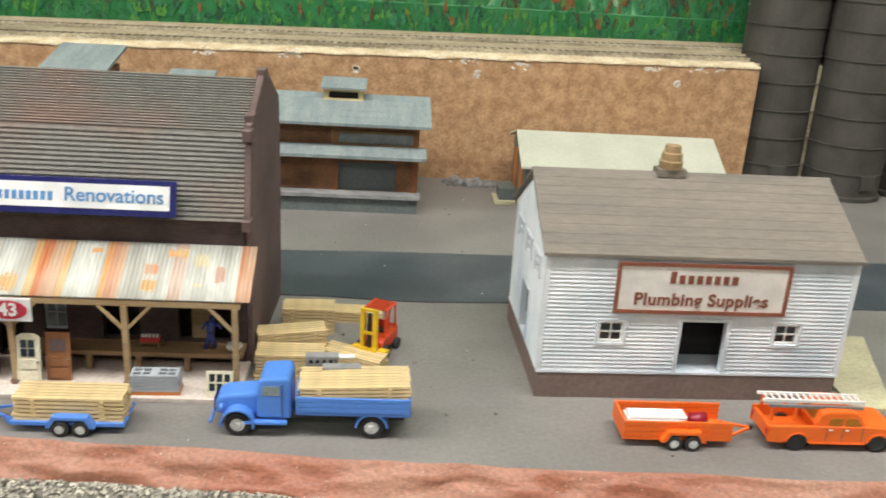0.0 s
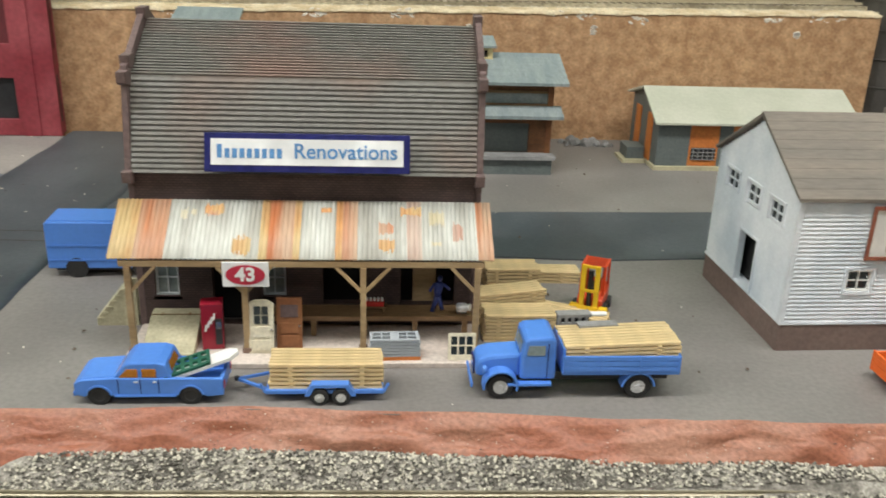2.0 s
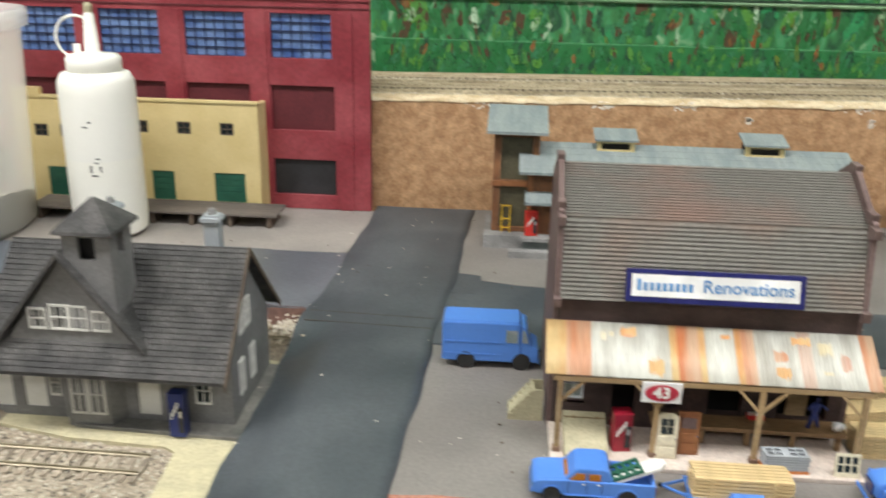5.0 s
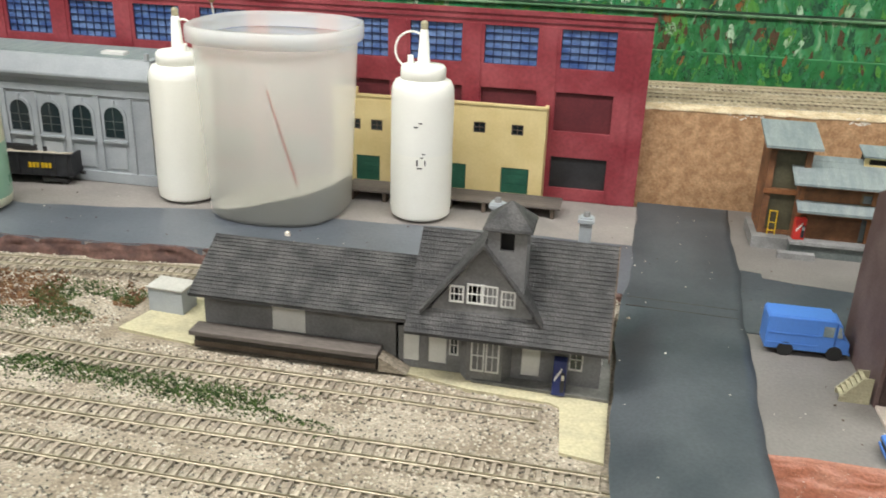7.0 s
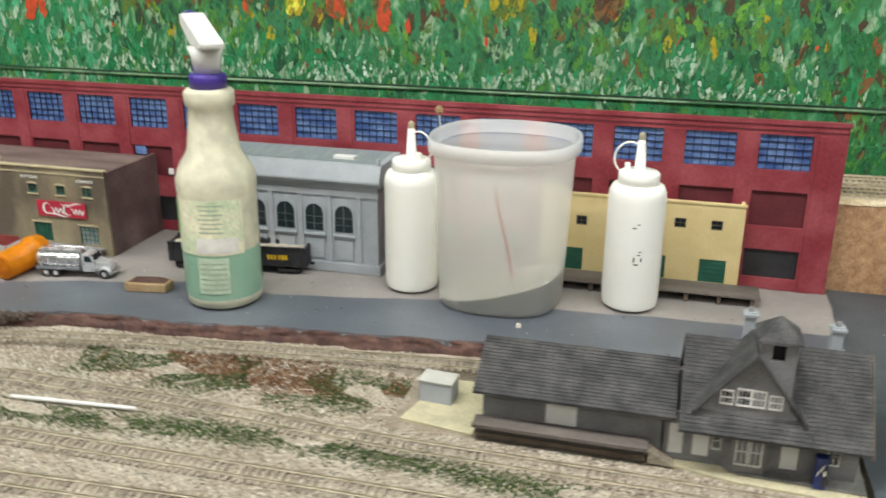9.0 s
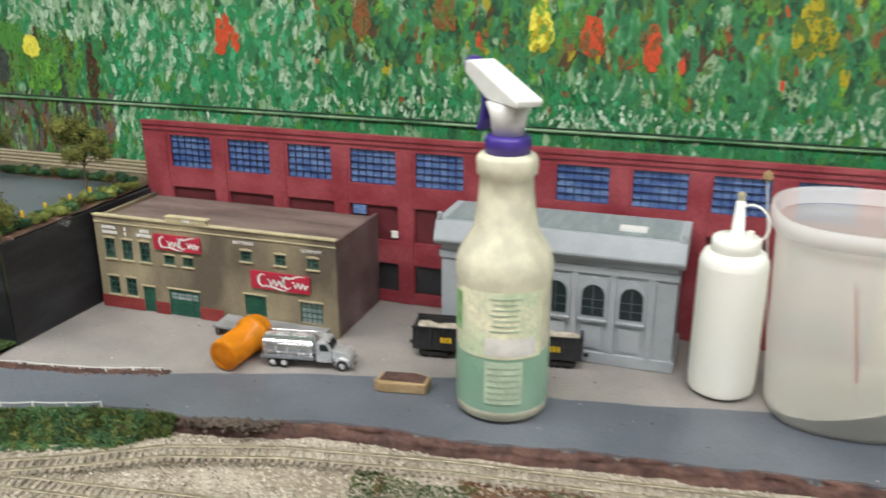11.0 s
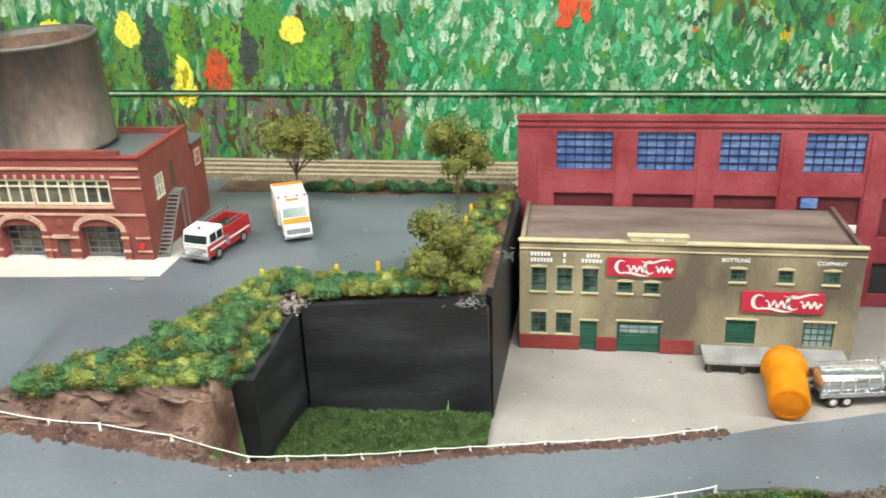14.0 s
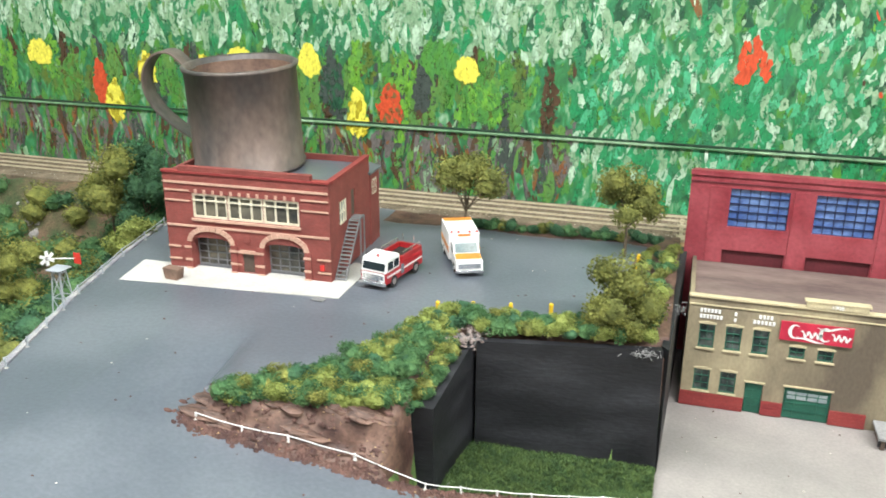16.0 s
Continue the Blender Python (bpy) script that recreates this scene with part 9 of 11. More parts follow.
def flatbed_truck():
    t = thing("flatbed_truck", pose(-0.1005, 0.4095, 0), "blue plastic vintage flatbed truck carrying lumber", "truck")
    W = 0.0245
    part("chassis", Geo().box(0.006, 0.084, 0.007, W - 0.007, 0.0065, 0.0098), M["tyre"], t)
    part("bonnet", Geo().prism([(0.0005, 0.0085), (0.0, 0.0142), (0.0016, 0.0168), (0.006, 0.0182), (0.0195, 0.0194), (0.0195, 0.0085)], "y", 0.0055, W - 0.0055), M["blue"], t, bevel=0.0019)
    part("grille", Geo().prism([(-0.0006, 0.0088), (-0.0008, 0.0148), (0.0, 0.0148), (0.0002, 0.0088)], "y", 0.008, W - 0.008), M["navy"], t)
    cab = part("cab", Geo().prism([(0.0188, 0.0085), (0.0188, 0.0192), (0.0200, 0.0262), (0.0212, 0.0277), (0.0315, 0.0284), (0.0335, 0.0268), (0.0340, 0.0085)], "y", 0.0026, W - 0.0026), M["blue"], t, bevel=0.0013)
    for y0, y1 in ((0.0017, 0.0023), (W - 0.0023, W - 0.0017)):
        part("side_window", Geo().prism([(0.0212, 0.0200), (0.0218, 0.0245), (0.0288, 0.0245), (0.0288, 0.0200)], "y", y0 + (0.0007 if y0 < 0.01 else -0.0007), y1 + (0.0004 if y0 < 0.01 else -0.0004)), M["pane"], cab, "grey side window")
        part("door_line", Geo().box(0.0299, 0.0302, y0 + 0.0004, y1 + 0.0002, 0.0095, 0.0255), M["navy"], cab)
        part("running_board", Geo().box(0.0135, 0.032, y0 - 0.0015, y1 + 0.0015, 0.0068, 0.0078), M["blue"], cab)
    part("windscreen", Geo().add([(0.0187, 0.005, 0.0200), (0.0187, W - 0.005, 0.0200), (0.0196, W - 0.006, 0.0250), (0.0196, 0.006, 0.0250)], [(0, 3, 2, 1)]), M["pane"], cab)
    for y in (0.0, W - 0.0062):
        part("front_wing", wheel_arch((0.0105, 0.0062), 0.0066, 0.0076, -15, 190, y, y + 0.0062), M["blue"], t, bevel=0.0003)
        part("headlight", Geo().lathe([(0.0016, 0), (0.0018, 0.0012), (0.0006, 0.0022)], 12, pose(0.0028, y + 0.0031, 0.0135, 0, 90, 0)), M["blue"], t)
        part("rear_wing", wheel_arch((0.0695, 0.0055), 0.0066, 0.0074, 5, 175, y + 0.0004, y + 0.0056), M["blue"], t)
        wheel(t, 0.0105, y + 0.0012, 0.0058, 0.0036)
        wheel(t, 0.0695, y + 0.0012, 0.0058, 0.0038)
    part("bumper", Geo().box(-0.002, -0.001, 0.002, W - 0.002, 0.0055, 0.0075), M["blue"], t, bevel=0.0003)
    bed = part("bed", Geo().box(0.0362, 0.0865, 0.0, W, 0.0122, 0.0138), M["blue"], t)
    for y in (-0.0004, W - 0.0008):
        for k in range(3):
            part("dropside", Geo().box(0.0362, 0.0865, y, y + 0.0012, 0.0139 + k * 0.0024, 0.0161 + k * 0.0024), M["blue"], bed, bevel=0.0002)
        for k in range(4):
            x = 0.0362 + k * 0.0163
            part("side_post", Geo().box(x, x + 0.0009, y - 0.0003 if y < 0.01 else y + 0.0012, y if y < 0.01 else y + 0.0015, 0.0135, 0.0211), M["blue"], bed)
    part("tailboard", Geo().box(0.0855, 0.0865, 0.001, W - 0.001, 0.0139, 0.021), M["blue"], bed)
    part("headboard", Geo().box(0.0362, 0.0372, 0.001, W - 0.001, 0.0139, 0.0235), M["blue"], bed)
    part("tow_hook", Geo().box(0.084, 0.087, 0.009, 0.015, 0.0078, 0.0105), M["blue"], t)
    lumber_stack(-0.0632, 0.4112, 0.0139, 0.049, 8, 6, 0, -2.4, "lumber load on the flatbed truck", 0.0026, 0.0012, 0.0007)
    eng = thing("engine_crate", pose(-0.0625, 0.4335, 0.0139, 0, 0, 4) @ Matrix.Diagonal((0.82, 1, 0.74, 1)), "grey crate of fittings behind the truck cab", "crate")
    part("crate", Geo().box(0.001, 0.022, -0.002, 0.004, 0.0, 0.0110), M["tie"], eng)
    for x0, y0, z1, w in ((0.0, 0.0005, 0.0195, 0.0185), (0.0095, -0.0065, 0.0165, 0.0215)):
        slots = [(x0 + 0.002 + k * w / 5, x0 + 0.002 + (k + 0.55) * w / 5, z1 - 0.0052, z1 - 0.0022) for k in range(5)]
        blk = part("casting", wall_with_holes(x0, x0 + w, 0.0070, z1, slots, y0, y0 + 0.0012), M["grey_wood"], eng, "grey slotted casting", bevel=0.0002)
        part("casting_core", Geo().box(x0 + 0.0006, x0 + w - 0.0006, y0 + 0.0016, y0 + 0.0044, 0.0070, z1 - 0.0012), M["black_panel"], blk)
        part("casting_top", Geo().box(x0, x0 + w, y0 + 0.0013, y0 + 0.0050, z1 - 0.0010, z1), M["grey_wood"], blk)
    part("white_tube", Geo().rod((0.0185, 0.003, 0.0180), (0.0275, 0.003, 0.0180), 0.0014, 10), M["white"], eng)



flatbed_truck()


def delivery_van():
    t = thing("delivery_van", pose(-0.3185, 0.541, 0, 0, 0, 1) @ Matrix.Diagonal((0.92, 0.92, 0.92, 1)), "blue plastic step van parked at the kerb", "van")
    L, W = 0.0655, 0.0245
    part("box", Geo().prism([(0.0, 0.0055), (0.0, 0.033), (0.0015, 0.0345), (0.052, 0.0345), (0.0535, 0.033), (0.0535, 0.0055)], "y", 0, W), M["blue"], t, bevel=0.0009)
    part("nose", Geo().prism([(0.0537, 0.0055), (0.0537, 0.0325), (0.057, 0.0315), (0.0605, 0.0185), (0.0655, 0.0155), (0.0655, 0.0055)], "y", 0.0006, W - 0.0006), M["blue"], t, bevel=0.0008)
    part("roof_cap", Geo().box(0.0015, 0.052, 0.0012, W - 0.0012, 0.0346, 0.0352), M["blue"], t, bevel=0.0003)
    for y in (-0.0004, W + 0.0001):
        for z in (0.0105, 0.0195):
            part("rub_rail", Geo().box(0.001, 0.041, y, y + 0.0003, z, z + 0.0011), M["blue"], t)
        part("side_window", Geo().box(0.0435, 0.0515, y, y + 0.0003, 0.0205, 0.0295), M["pane"], t, "grey side window")
        part("door_window", Geo().prism([(0.0545, 0.0205), (0.0545, 0.0295), (0.0562, 0.0295), (0.0588, 0.0205)], "y", y + 0.0003 if y < 0 else y - 0.0008, y + 0.0008 if y < 0 else y - 0.0003), M["pane"], t)
    part("windscreen", Geo().add([(0.0574, 0.003, 0.0298), (0.0574, W - 0.003, 0.0298), (0.0603, W - 0.003, 0.0198), (0.0603, 0.003, 0.0198)], [(0, 3, 2, 1)]), M["pane"], t)
    part("bumper", Geo().box(0.0656, 0.0668, 0.001, W - 0.001, 0.005, 0.007), M["blue"], t)
    part("underside", Geo().box(0.004, 0.06, 0.003, W - 0.003, 0.0035, 0.0054), M["tyre"], t)
    for x in (0.0165, 0.0545):
        wheel(t, x, 0.0004, 0.0052, 0.0034, False)
        wheel(t, x, W - 0.0038, 0.0052, 0.0034, False)
        for y in (-0.0002, W - 0.0003):
            part("wheel_arch", Geo().lathe([(0.0064, 0), (0.0064, 0.0005)], 18, pose(x, y, 0.006, -90, 0, 0)), M["tyre"], t)


delivery_van()


def forklift():
    t = thing("forklift", pose(-0.0335, 0.492, 0, 0, 0, 66) @ Matrix.Diagonal((0.95, 1.05, 0.93, 1)), "orange and yellow forklift with a raised mast", "forklift")
    W = 0.0125
    part("body", Geo().prism([(0.0, 0.004), (0.0, 0.0105), (0.004, 0.0125), (0.011, 0.0115), (0.018, 0.013), (0.0215, 0.0145), (0.0225, 0.005)], "y", -W / 2, W / 2), M["forklift_red"], t, bevel=0.001)
    part("seat", Geo().box(0.0095, 0.0135, -0.003, 0.003, 0.0125, 0.0138), M["tyre"], t)
    part("seat_back", Geo().box(0.0132, 0.0145, -0.003, 0.003, 0.0138, 0.0185), M["red"], t)
    part("wheel_column", Geo().rod((0.006, 0, 0.012), (0.0085, 0, 0.0185), 0.0005), M["tyre"], t)
    for y in (-W / 2 + 0.0006, W / 2 - 0.0006):
        part("guard_post", Geo().rod((0.004, y, 0.012), (0.0055, y, 0.0285), 0.0006), M["forklift_red"], t)
        part("guard_post", Geo().rod((0.019, y, 0.0135), (0.0175, y, 0.0285), 0.0006), M["forklift_red"], t)
        part("guard_rail", Geo().rod((0.0045, y, 0.0285), (0.0185, y, 0.0285), 0.0006), M["forklift_red"], t)
        part("wheel_fender", Geo().box(-0.0035, 0.0005, y * 1.25 - 0.0022, y * 1.25 + 0.0022, 0.0015, 0.0075), M["yellow"], t, bevel=0.0006)
        part("lift_ram", Geo().rod((0.010, y * 0.7, 0.011), (0.016, y * 0.7, 0.0270), 0.0007), M["forklift_red"], t)
        part("mast_rail", Geo().box(-0.0042, -0.0018, y * 0.6 - 0.0011, y * 0.6 + 0.0011, 0.0018, 0.0315), M["yellow"], t)
        part("fork", Geo().box(-0.0155, -0.0045, y * 0.62 - 0.001, y * 0.62 + 0.001, 0.0012, 0.0021), M["yellow"], t)
        wheel(t, 0.0035, y - 0.0004 if y > 0 else y - 0.0026, 0.0042, 0.003, False)
        wheel(t, 0.0182, y - 0.0004 if y > 0 else y - 0.0026, 0.0034, 0.003, False)
        part("hub", Geo().lathe([(0.0018, 0), (0.001, 0.0006)], 10, pose(0.0035, y + (0.0026 if y > 0 else -0.0026), 0.0042, -90 if y > 0 else 90, 0, 0)), M["yellow"], t)
    for k in range(6):
        part("guard_bar", Geo().rod((0.0055 + k * 0.0024, -W / 2 + 0.0006, 0.0286), (0.0055 + k * 0.0024, W / 2 - 0.0006, 0.0286), 0.0004), M["forklift_red"], t)
    for z in (0.0045, 0.0165, 0.0305):
        part("mast_cross", Geo().box(-0.0045, -0.0035, -0.0042, 0.0042, z, z + 0.0015), M["yellow"], t)
    part("mast_ram", Geo().rod((-0.0026, 0, 0.003), (-0.0026, 0, 0.0285), 0.0012, 10), M["tyre"], t, "black hydraulic ram")
    part("guard_grille", Geo().box(0.0055, 0.0178, -W / 2 + 0.0008, W / 2 - 0.0008, 0.0279, 0.0281), M["tyre"], t)
    part("carriage", Geo().box(-0.0052, -0.0044, -0.005, 0.005, 0.002, 0.0085), M["yellow"], t)
    part("front_axle", Geo().box(-0.001, 0.006, -W / 2 - 0.001, W / 2 + 0.001, 0.003, 0.0055), M["yellow"], t)


forklift()


def tanker():
    t = thing("tank_truck", pose(-1.331, 0.6535, 0.0, 0, 0, 10), "bright silver tank truck parked on the lot", "tank truck")
    W = 0.026
    part("tank", Geo().lathe([(0.002, 0), (0.0105, 0.0008), (0.0118, 0.003), (0.0118, 0.053), (0.0105, 0.0552), (0.002, 0.056)], 28, pose(-0.008, W / 2, 0.0215, 0, 90, 0), sx=0.95, sy=1.1), M["chrome"], t, smooth=True)
    for k in range(5):
        part("tank_band", Geo().lathe([(0.0119, 0), (0.0124, 0.0002), (0.0124, 0.0008), (0.0119, 0.001)], 28, pose(-0.003 + k * 0.0115, W / 2, 0.0215, 0, 90, 0), sx=0.95, sy=1.1, cap=False), M["silver"], t)
    for y in (0.0, W - 0.003):
        part("side_box", Geo().box(-0.008, 0.048, y, y + 0.003, 0.0105, 0.0145), M["chrome"], t, bevel=0.0005)
        part("top_rail", Geo().box(-0.006, 0.046, y + (0.003 if y == 0 else -0.001), y + (0.004 if y == 0 else 0.0), 0.0325, 0.0335), M["chrome"], t)
    part("catwalk", Geo().box(-0.005, 0.045, W / 2 - 0.003, W / 2 + 0.003, 0.0325, 0.0332), M["silver"], t)
    part("chassis", Geo().box(-0.008, 0.085, 0.007, W - 0.007, 0.006, 0.0098), M["tyre"], t)
    cab = part("cab", Geo().prism([(0.051, 0.0085), (0.051, 0.0295), (0.053, 0.031), (0.0625, 0.031), (0.0665, 0.0225), (0.0665, 0.0085)], "y", 0.001, W - 0.001), M["silver"], t, bevel=0.0008)
    part("bonnet", Geo().prism([(0.0667, 0.0085), (0.0667, 0.0215), (0.081, 0.0195), (0.0855, 0.0165), (0.0858, 0.0085)], "y", 0.004, W - 0.004), M["silver"], t, bevel=0.001)
    for y0, y1 in ((0.0005, 0.0011), (W - 0.0011, W - 0.0005)):
        part("side_window", Geo().prism([(0.0545, 0.0215), (0.0545, 0.0285), (0.0612, 0.0285), (0.0642, 0.0215)], "y", y0, y1), M["glass_dark"], cab)
    part("windscreen", Geo().add([(0.0636, 0.004, 0.0292), (0.0636, W - 0.004, 0.0292), (0.0668, W - 0.003, 0.0226), (0.0668, 0.003, 0.0226)], [(0, 3, 2, 1)]), M["glass_dark"], cab)
    for y in (0.0, W - 0.006):
        part("front_wing", wheel_arch((0.077, 0.0058), 0.0066, 0.0078, 0, 180, y, y + 0.006), M["silver"], t)
        part("stack", Geo().rod((0.0498, y + 0.003, 0.01), (0.0498, y + 0.003, 0.036), 0.0008), M["chrome"], t)
        for x in (0.004, 0.016, 0.077):
            wheel(t, x, y + 0.001, 0.0056, 0.0036)
    part("bumper", Geo().box(0.0862, 0.0875, 0.001, W - 0.001, 0.0055, 0.009), M["chrome"], t)


tanker()


def gondola():
    t = thing("gondola_car", pose(-1.199, 0.722, 0.0, 0, 0, 7.8), "black open gondola car with a tan load", "gondola car")
    L, W = 0.176, 0.033
    shell = wall_with_holes(0, L, -W / 2, W / 2, [(0.003, L - 0.003, -W / 2 + 0.0025, W / 2 - 0.0025)], 0, 0.024)
    part("body", shell, M["black_wall"], t).matrix_basis = Matrix.Translation((0, W / 2, 0.0345)) @ Matrix.Rotation(-math.pi / 2, 4, "X")
    part("floor", Geo().box(0.0025, L - 0.0025, 0.002, W - 0.002, 0.010, 0.0125), M["black_wall"], t)
    for k in range(13):
        x = 0.004 + k * 0.0138
        for y in (-0.0009, W + 0.0001):
            part("rib", Geo().box(x, x + 0.0022, y, y + 0.0008, 0.0105, 0.034), M["black_panel"], t)
    for y in (-0.0012, W - 0.0008):
        part("top_sill", Geo().box(-0.0005, L + 0.0005, y, y + 0.002, 0.0346, 0.036), M["black_panel"], t)
    load = Geo()
    n = 40
    for i in range(n + 1):
        x = 0.0035 + (L - 0.007) * i / n
        h = 0.030 + 0.003 * noise.noise((x * 60, 0, 0)) + 0.002 * noise.noise((x * 200, 4, 0))
        load.v += [(x, 0.003, h - 0.001), (x, W / 2, h + 0.0022), (x, W - 0.003, h - 0.001)]
    load.f = [(i * 3 + k, i * 3 + 3 + k, i * 3 + 4 + k, i * 3 + 1 + k) for i in range(n) for k in (0, 1)]
    part("load", load, M["chip"], t, "tan gravel load")
    g = Geo()
    for cx in (0.030, 0.055, 0.128, 0.142):
        for k in range(3):
            g.box(cx + k * 0.0042, cx + k * 0.0042 + 0.003, -0.0014, -0.001, 0.0195, 0.0255)
    part("lettering_bar", g, M["yellow"], t, "rows of yellow lettering", kind="stuff")
    for x in (0.022, L - 0.022):
        b = part("truck_frame", Geo().box(x - 0.014, x + 0.014, 0.002, 0.004, 0.003, 0.0072), M["tyre"], t)
        part("truck_frame", Geo().box(x - 0.014, x + 0.014, W - 0.004, W - 0.002, 0.003, 0.0072), M["tyre"], t)
        for dx in (-0.0105, 0.0105):
            part("wheel", Geo().lathe([(0.0048, 0), (0.0048, 0.001), (0.0055, 0.0012), (0.0055, 0.0018)], 16, pose(x + dx, 0.006, 0.0055, 90, 0, 0)), M["tyre"], b)
            part("wheel", Geo().lathe([(0.0048, 0), (0.0048, 0.001), (0.0055, 0.0012), (0.0055, 0.0018)], 16, pose(x + dx, W - 0.006, 0.0055, -90, 0, 0)), M["tyre"], b)
    for x in (-0.006, L + 0.001):
        part("coupler", Geo().box(x, x + 0.005, W / 2 - 0.0015, W / 2 + 0.0015, 0.009, 0.012), M["tyre"], t)


gondola()


M["fire_red"] = mat("dark_red_gloss", (0.33, 0.014, 0.02), (0.38, 0.022, 0.026), 0.32, bump=0.03, grain=0.06)


def fire_engine():
    f, r = Vector((-1.8825, 0.655)), Vector((-1.8690, 0.722))
    d = f - r
    t = thing("fire_engine", Matrix.Translation((r.x, r.y, 0.1172)) @ Matrix.Rotation(math.atan2(d.y, d.x), 4, "Z"), "red fire engine with a white cab", "fire engine")
    L, W = d.length, 0.0275
    h = W / 2
    part("body", Geo().box(0, L * 0.63, -h, h, 0.006, 0.019), M["fire_red"], t, bevel=0.0006)
    part("hose_bed", wall_with_holes(0, L * 0.55, -h + 0.001, h - 0.001, [(0.003, L * 0.55 - 0.003, -h + 0.003, h - 0.003)], 0, 0.005), M["fire_red"], t).matrix_basis = Matrix.Translation((0, 0, 0.0245)) @ Matrix.Rotation(-math.pi / 2, 4, "X")
    part("bed_floor", Geo().box(0.002, L * 0.54, -h + 0.002, h - 0.002, 0.0191, 0.0196), M["tyre"], t)
    part("lower_cab", Geo().prism([(L * 0.635, 0.006), (L, 0.006), (L + 0.0005, 0.017), (L * 0.635, 0.017)], "y", -h, h), M["fire_red"], t, bevel=0.0006)
    cab = part("cab", Geo().prism([(L * 0.635, 0.0171), (L + 0.0003, 0.0171), (L - 0.003, 0.0295), (L * 0.66, 0.0305), (L * 0.635, 0.0295)], "y", -h + 0.0003, h - 0.0003), M["white"], t, "white upper cab", bevel=0.0007)
    part("windscreen", Geo().box(-0.0003, 0.0004, -h + 0.002, h - 0.002, 0.0015, 0.0085, Matrix.Translation((L + 0.0002, 0, 0.0178)) @ Matrix.Rotation(-0.26, 4, "Y")), M["glass_dark"], cab)
    for y in (-h - 0.0001, h - 0.0003):
        part("side_window", Geo().box(L * 0.82, L * 0.95, y, y + 0.0004, 0.0195, 0.027), M["glass_dark"], cab)
        part("side_window", Geo().box(L * 0.67, L * 0.79, y, y + 0.0004, 0.0195, 0.027), M["glass_dark"], cab)
        part("white_stripe", Geo().box(0.002, L * 0.98, y - 0.0002 if y < 0 else y + 0.0003, y + 0.0002 if y < 0 else y + 0.0006, 0.0125, 0.0142), M["white"], t)
        part("pump_panel", Geo().box(L * 0.54, L * 0.62, y - 0.0002 if y < 0 else y + 0.0004, y + 0.0003 if y < 0 else y + 0.0008, 0.009, 0.0185), M["chrome"], t)
        part("locker_door", Geo().box(L * 0.05, L * 0.17, y - 0.0002 if y < 0 else y + 0.0003, y + 0.0002 if y < 0 else y + 0.0007, 0.0075, 0.0118), M["fire_red"], t)
        wheel(t, L * 0.2, -h - 0.0004 if y < 0 else h - 0.003, 0.006, 0.0034)
        wheel(t, L * 0.8, -h - 0.0004 if y < 0 else h - 0.003, 0.006, 0.0034)
        part("grab_rail", Geo().rod((L * 0.05, y * 0.9, 0.0285), (L * 0.5, y * 0.9, 0.0285), 0.0005), M["chrome"], t)
        for k in range(3):
            part("rail_post", Geo().rod((L * (0.05 + 0.22 * k), y * 0.9, 0.0245), (L * (0.05 + 0.22 * k), y * 0.9, 0.0285), 0.0004), M["chrome"], t)
    part("front_panel", Geo().box(L + 0.0004, L + 0.0009, -0.0122, 0.0122, 0.0087, 0.0168), M["white"], t, "white front panel")
    part("grille", Geo().box(L + 0.001, L + 0.0014, -0.0072, 0.0072, 0.009, 0.0152), M["chrome"], t)
    for y in (-0.0095, 0.0095):
        part("headlight", Geo().box(L + 0.001, L + 0.0017, y - 0.0018, y + 0.0018, 0.011, 0.0148), M["chrome"], t)
    part("bumper", Geo().box(L + 0.0006, L + 0.0035, -h - 0.0003, h + 0.0003, 0.0055, 0.0085), M["chrome"], t, bevel=0.0004)
    part("beacon", Geo().lathe([(0.0014, 0), (0.0014, 0.0015), (0.0006, 0.0025)], 12, pose(L * 0.88, 0, 0.0298)), M["fire_red"], t)
    for y in (-0.006, 0.006):
        part("light_bar", Geo().rod((L * 0.06, y, 0.029), (L * 0.06, y, 0.034), 0.0005), M["chrome"], t)


fire_engine()


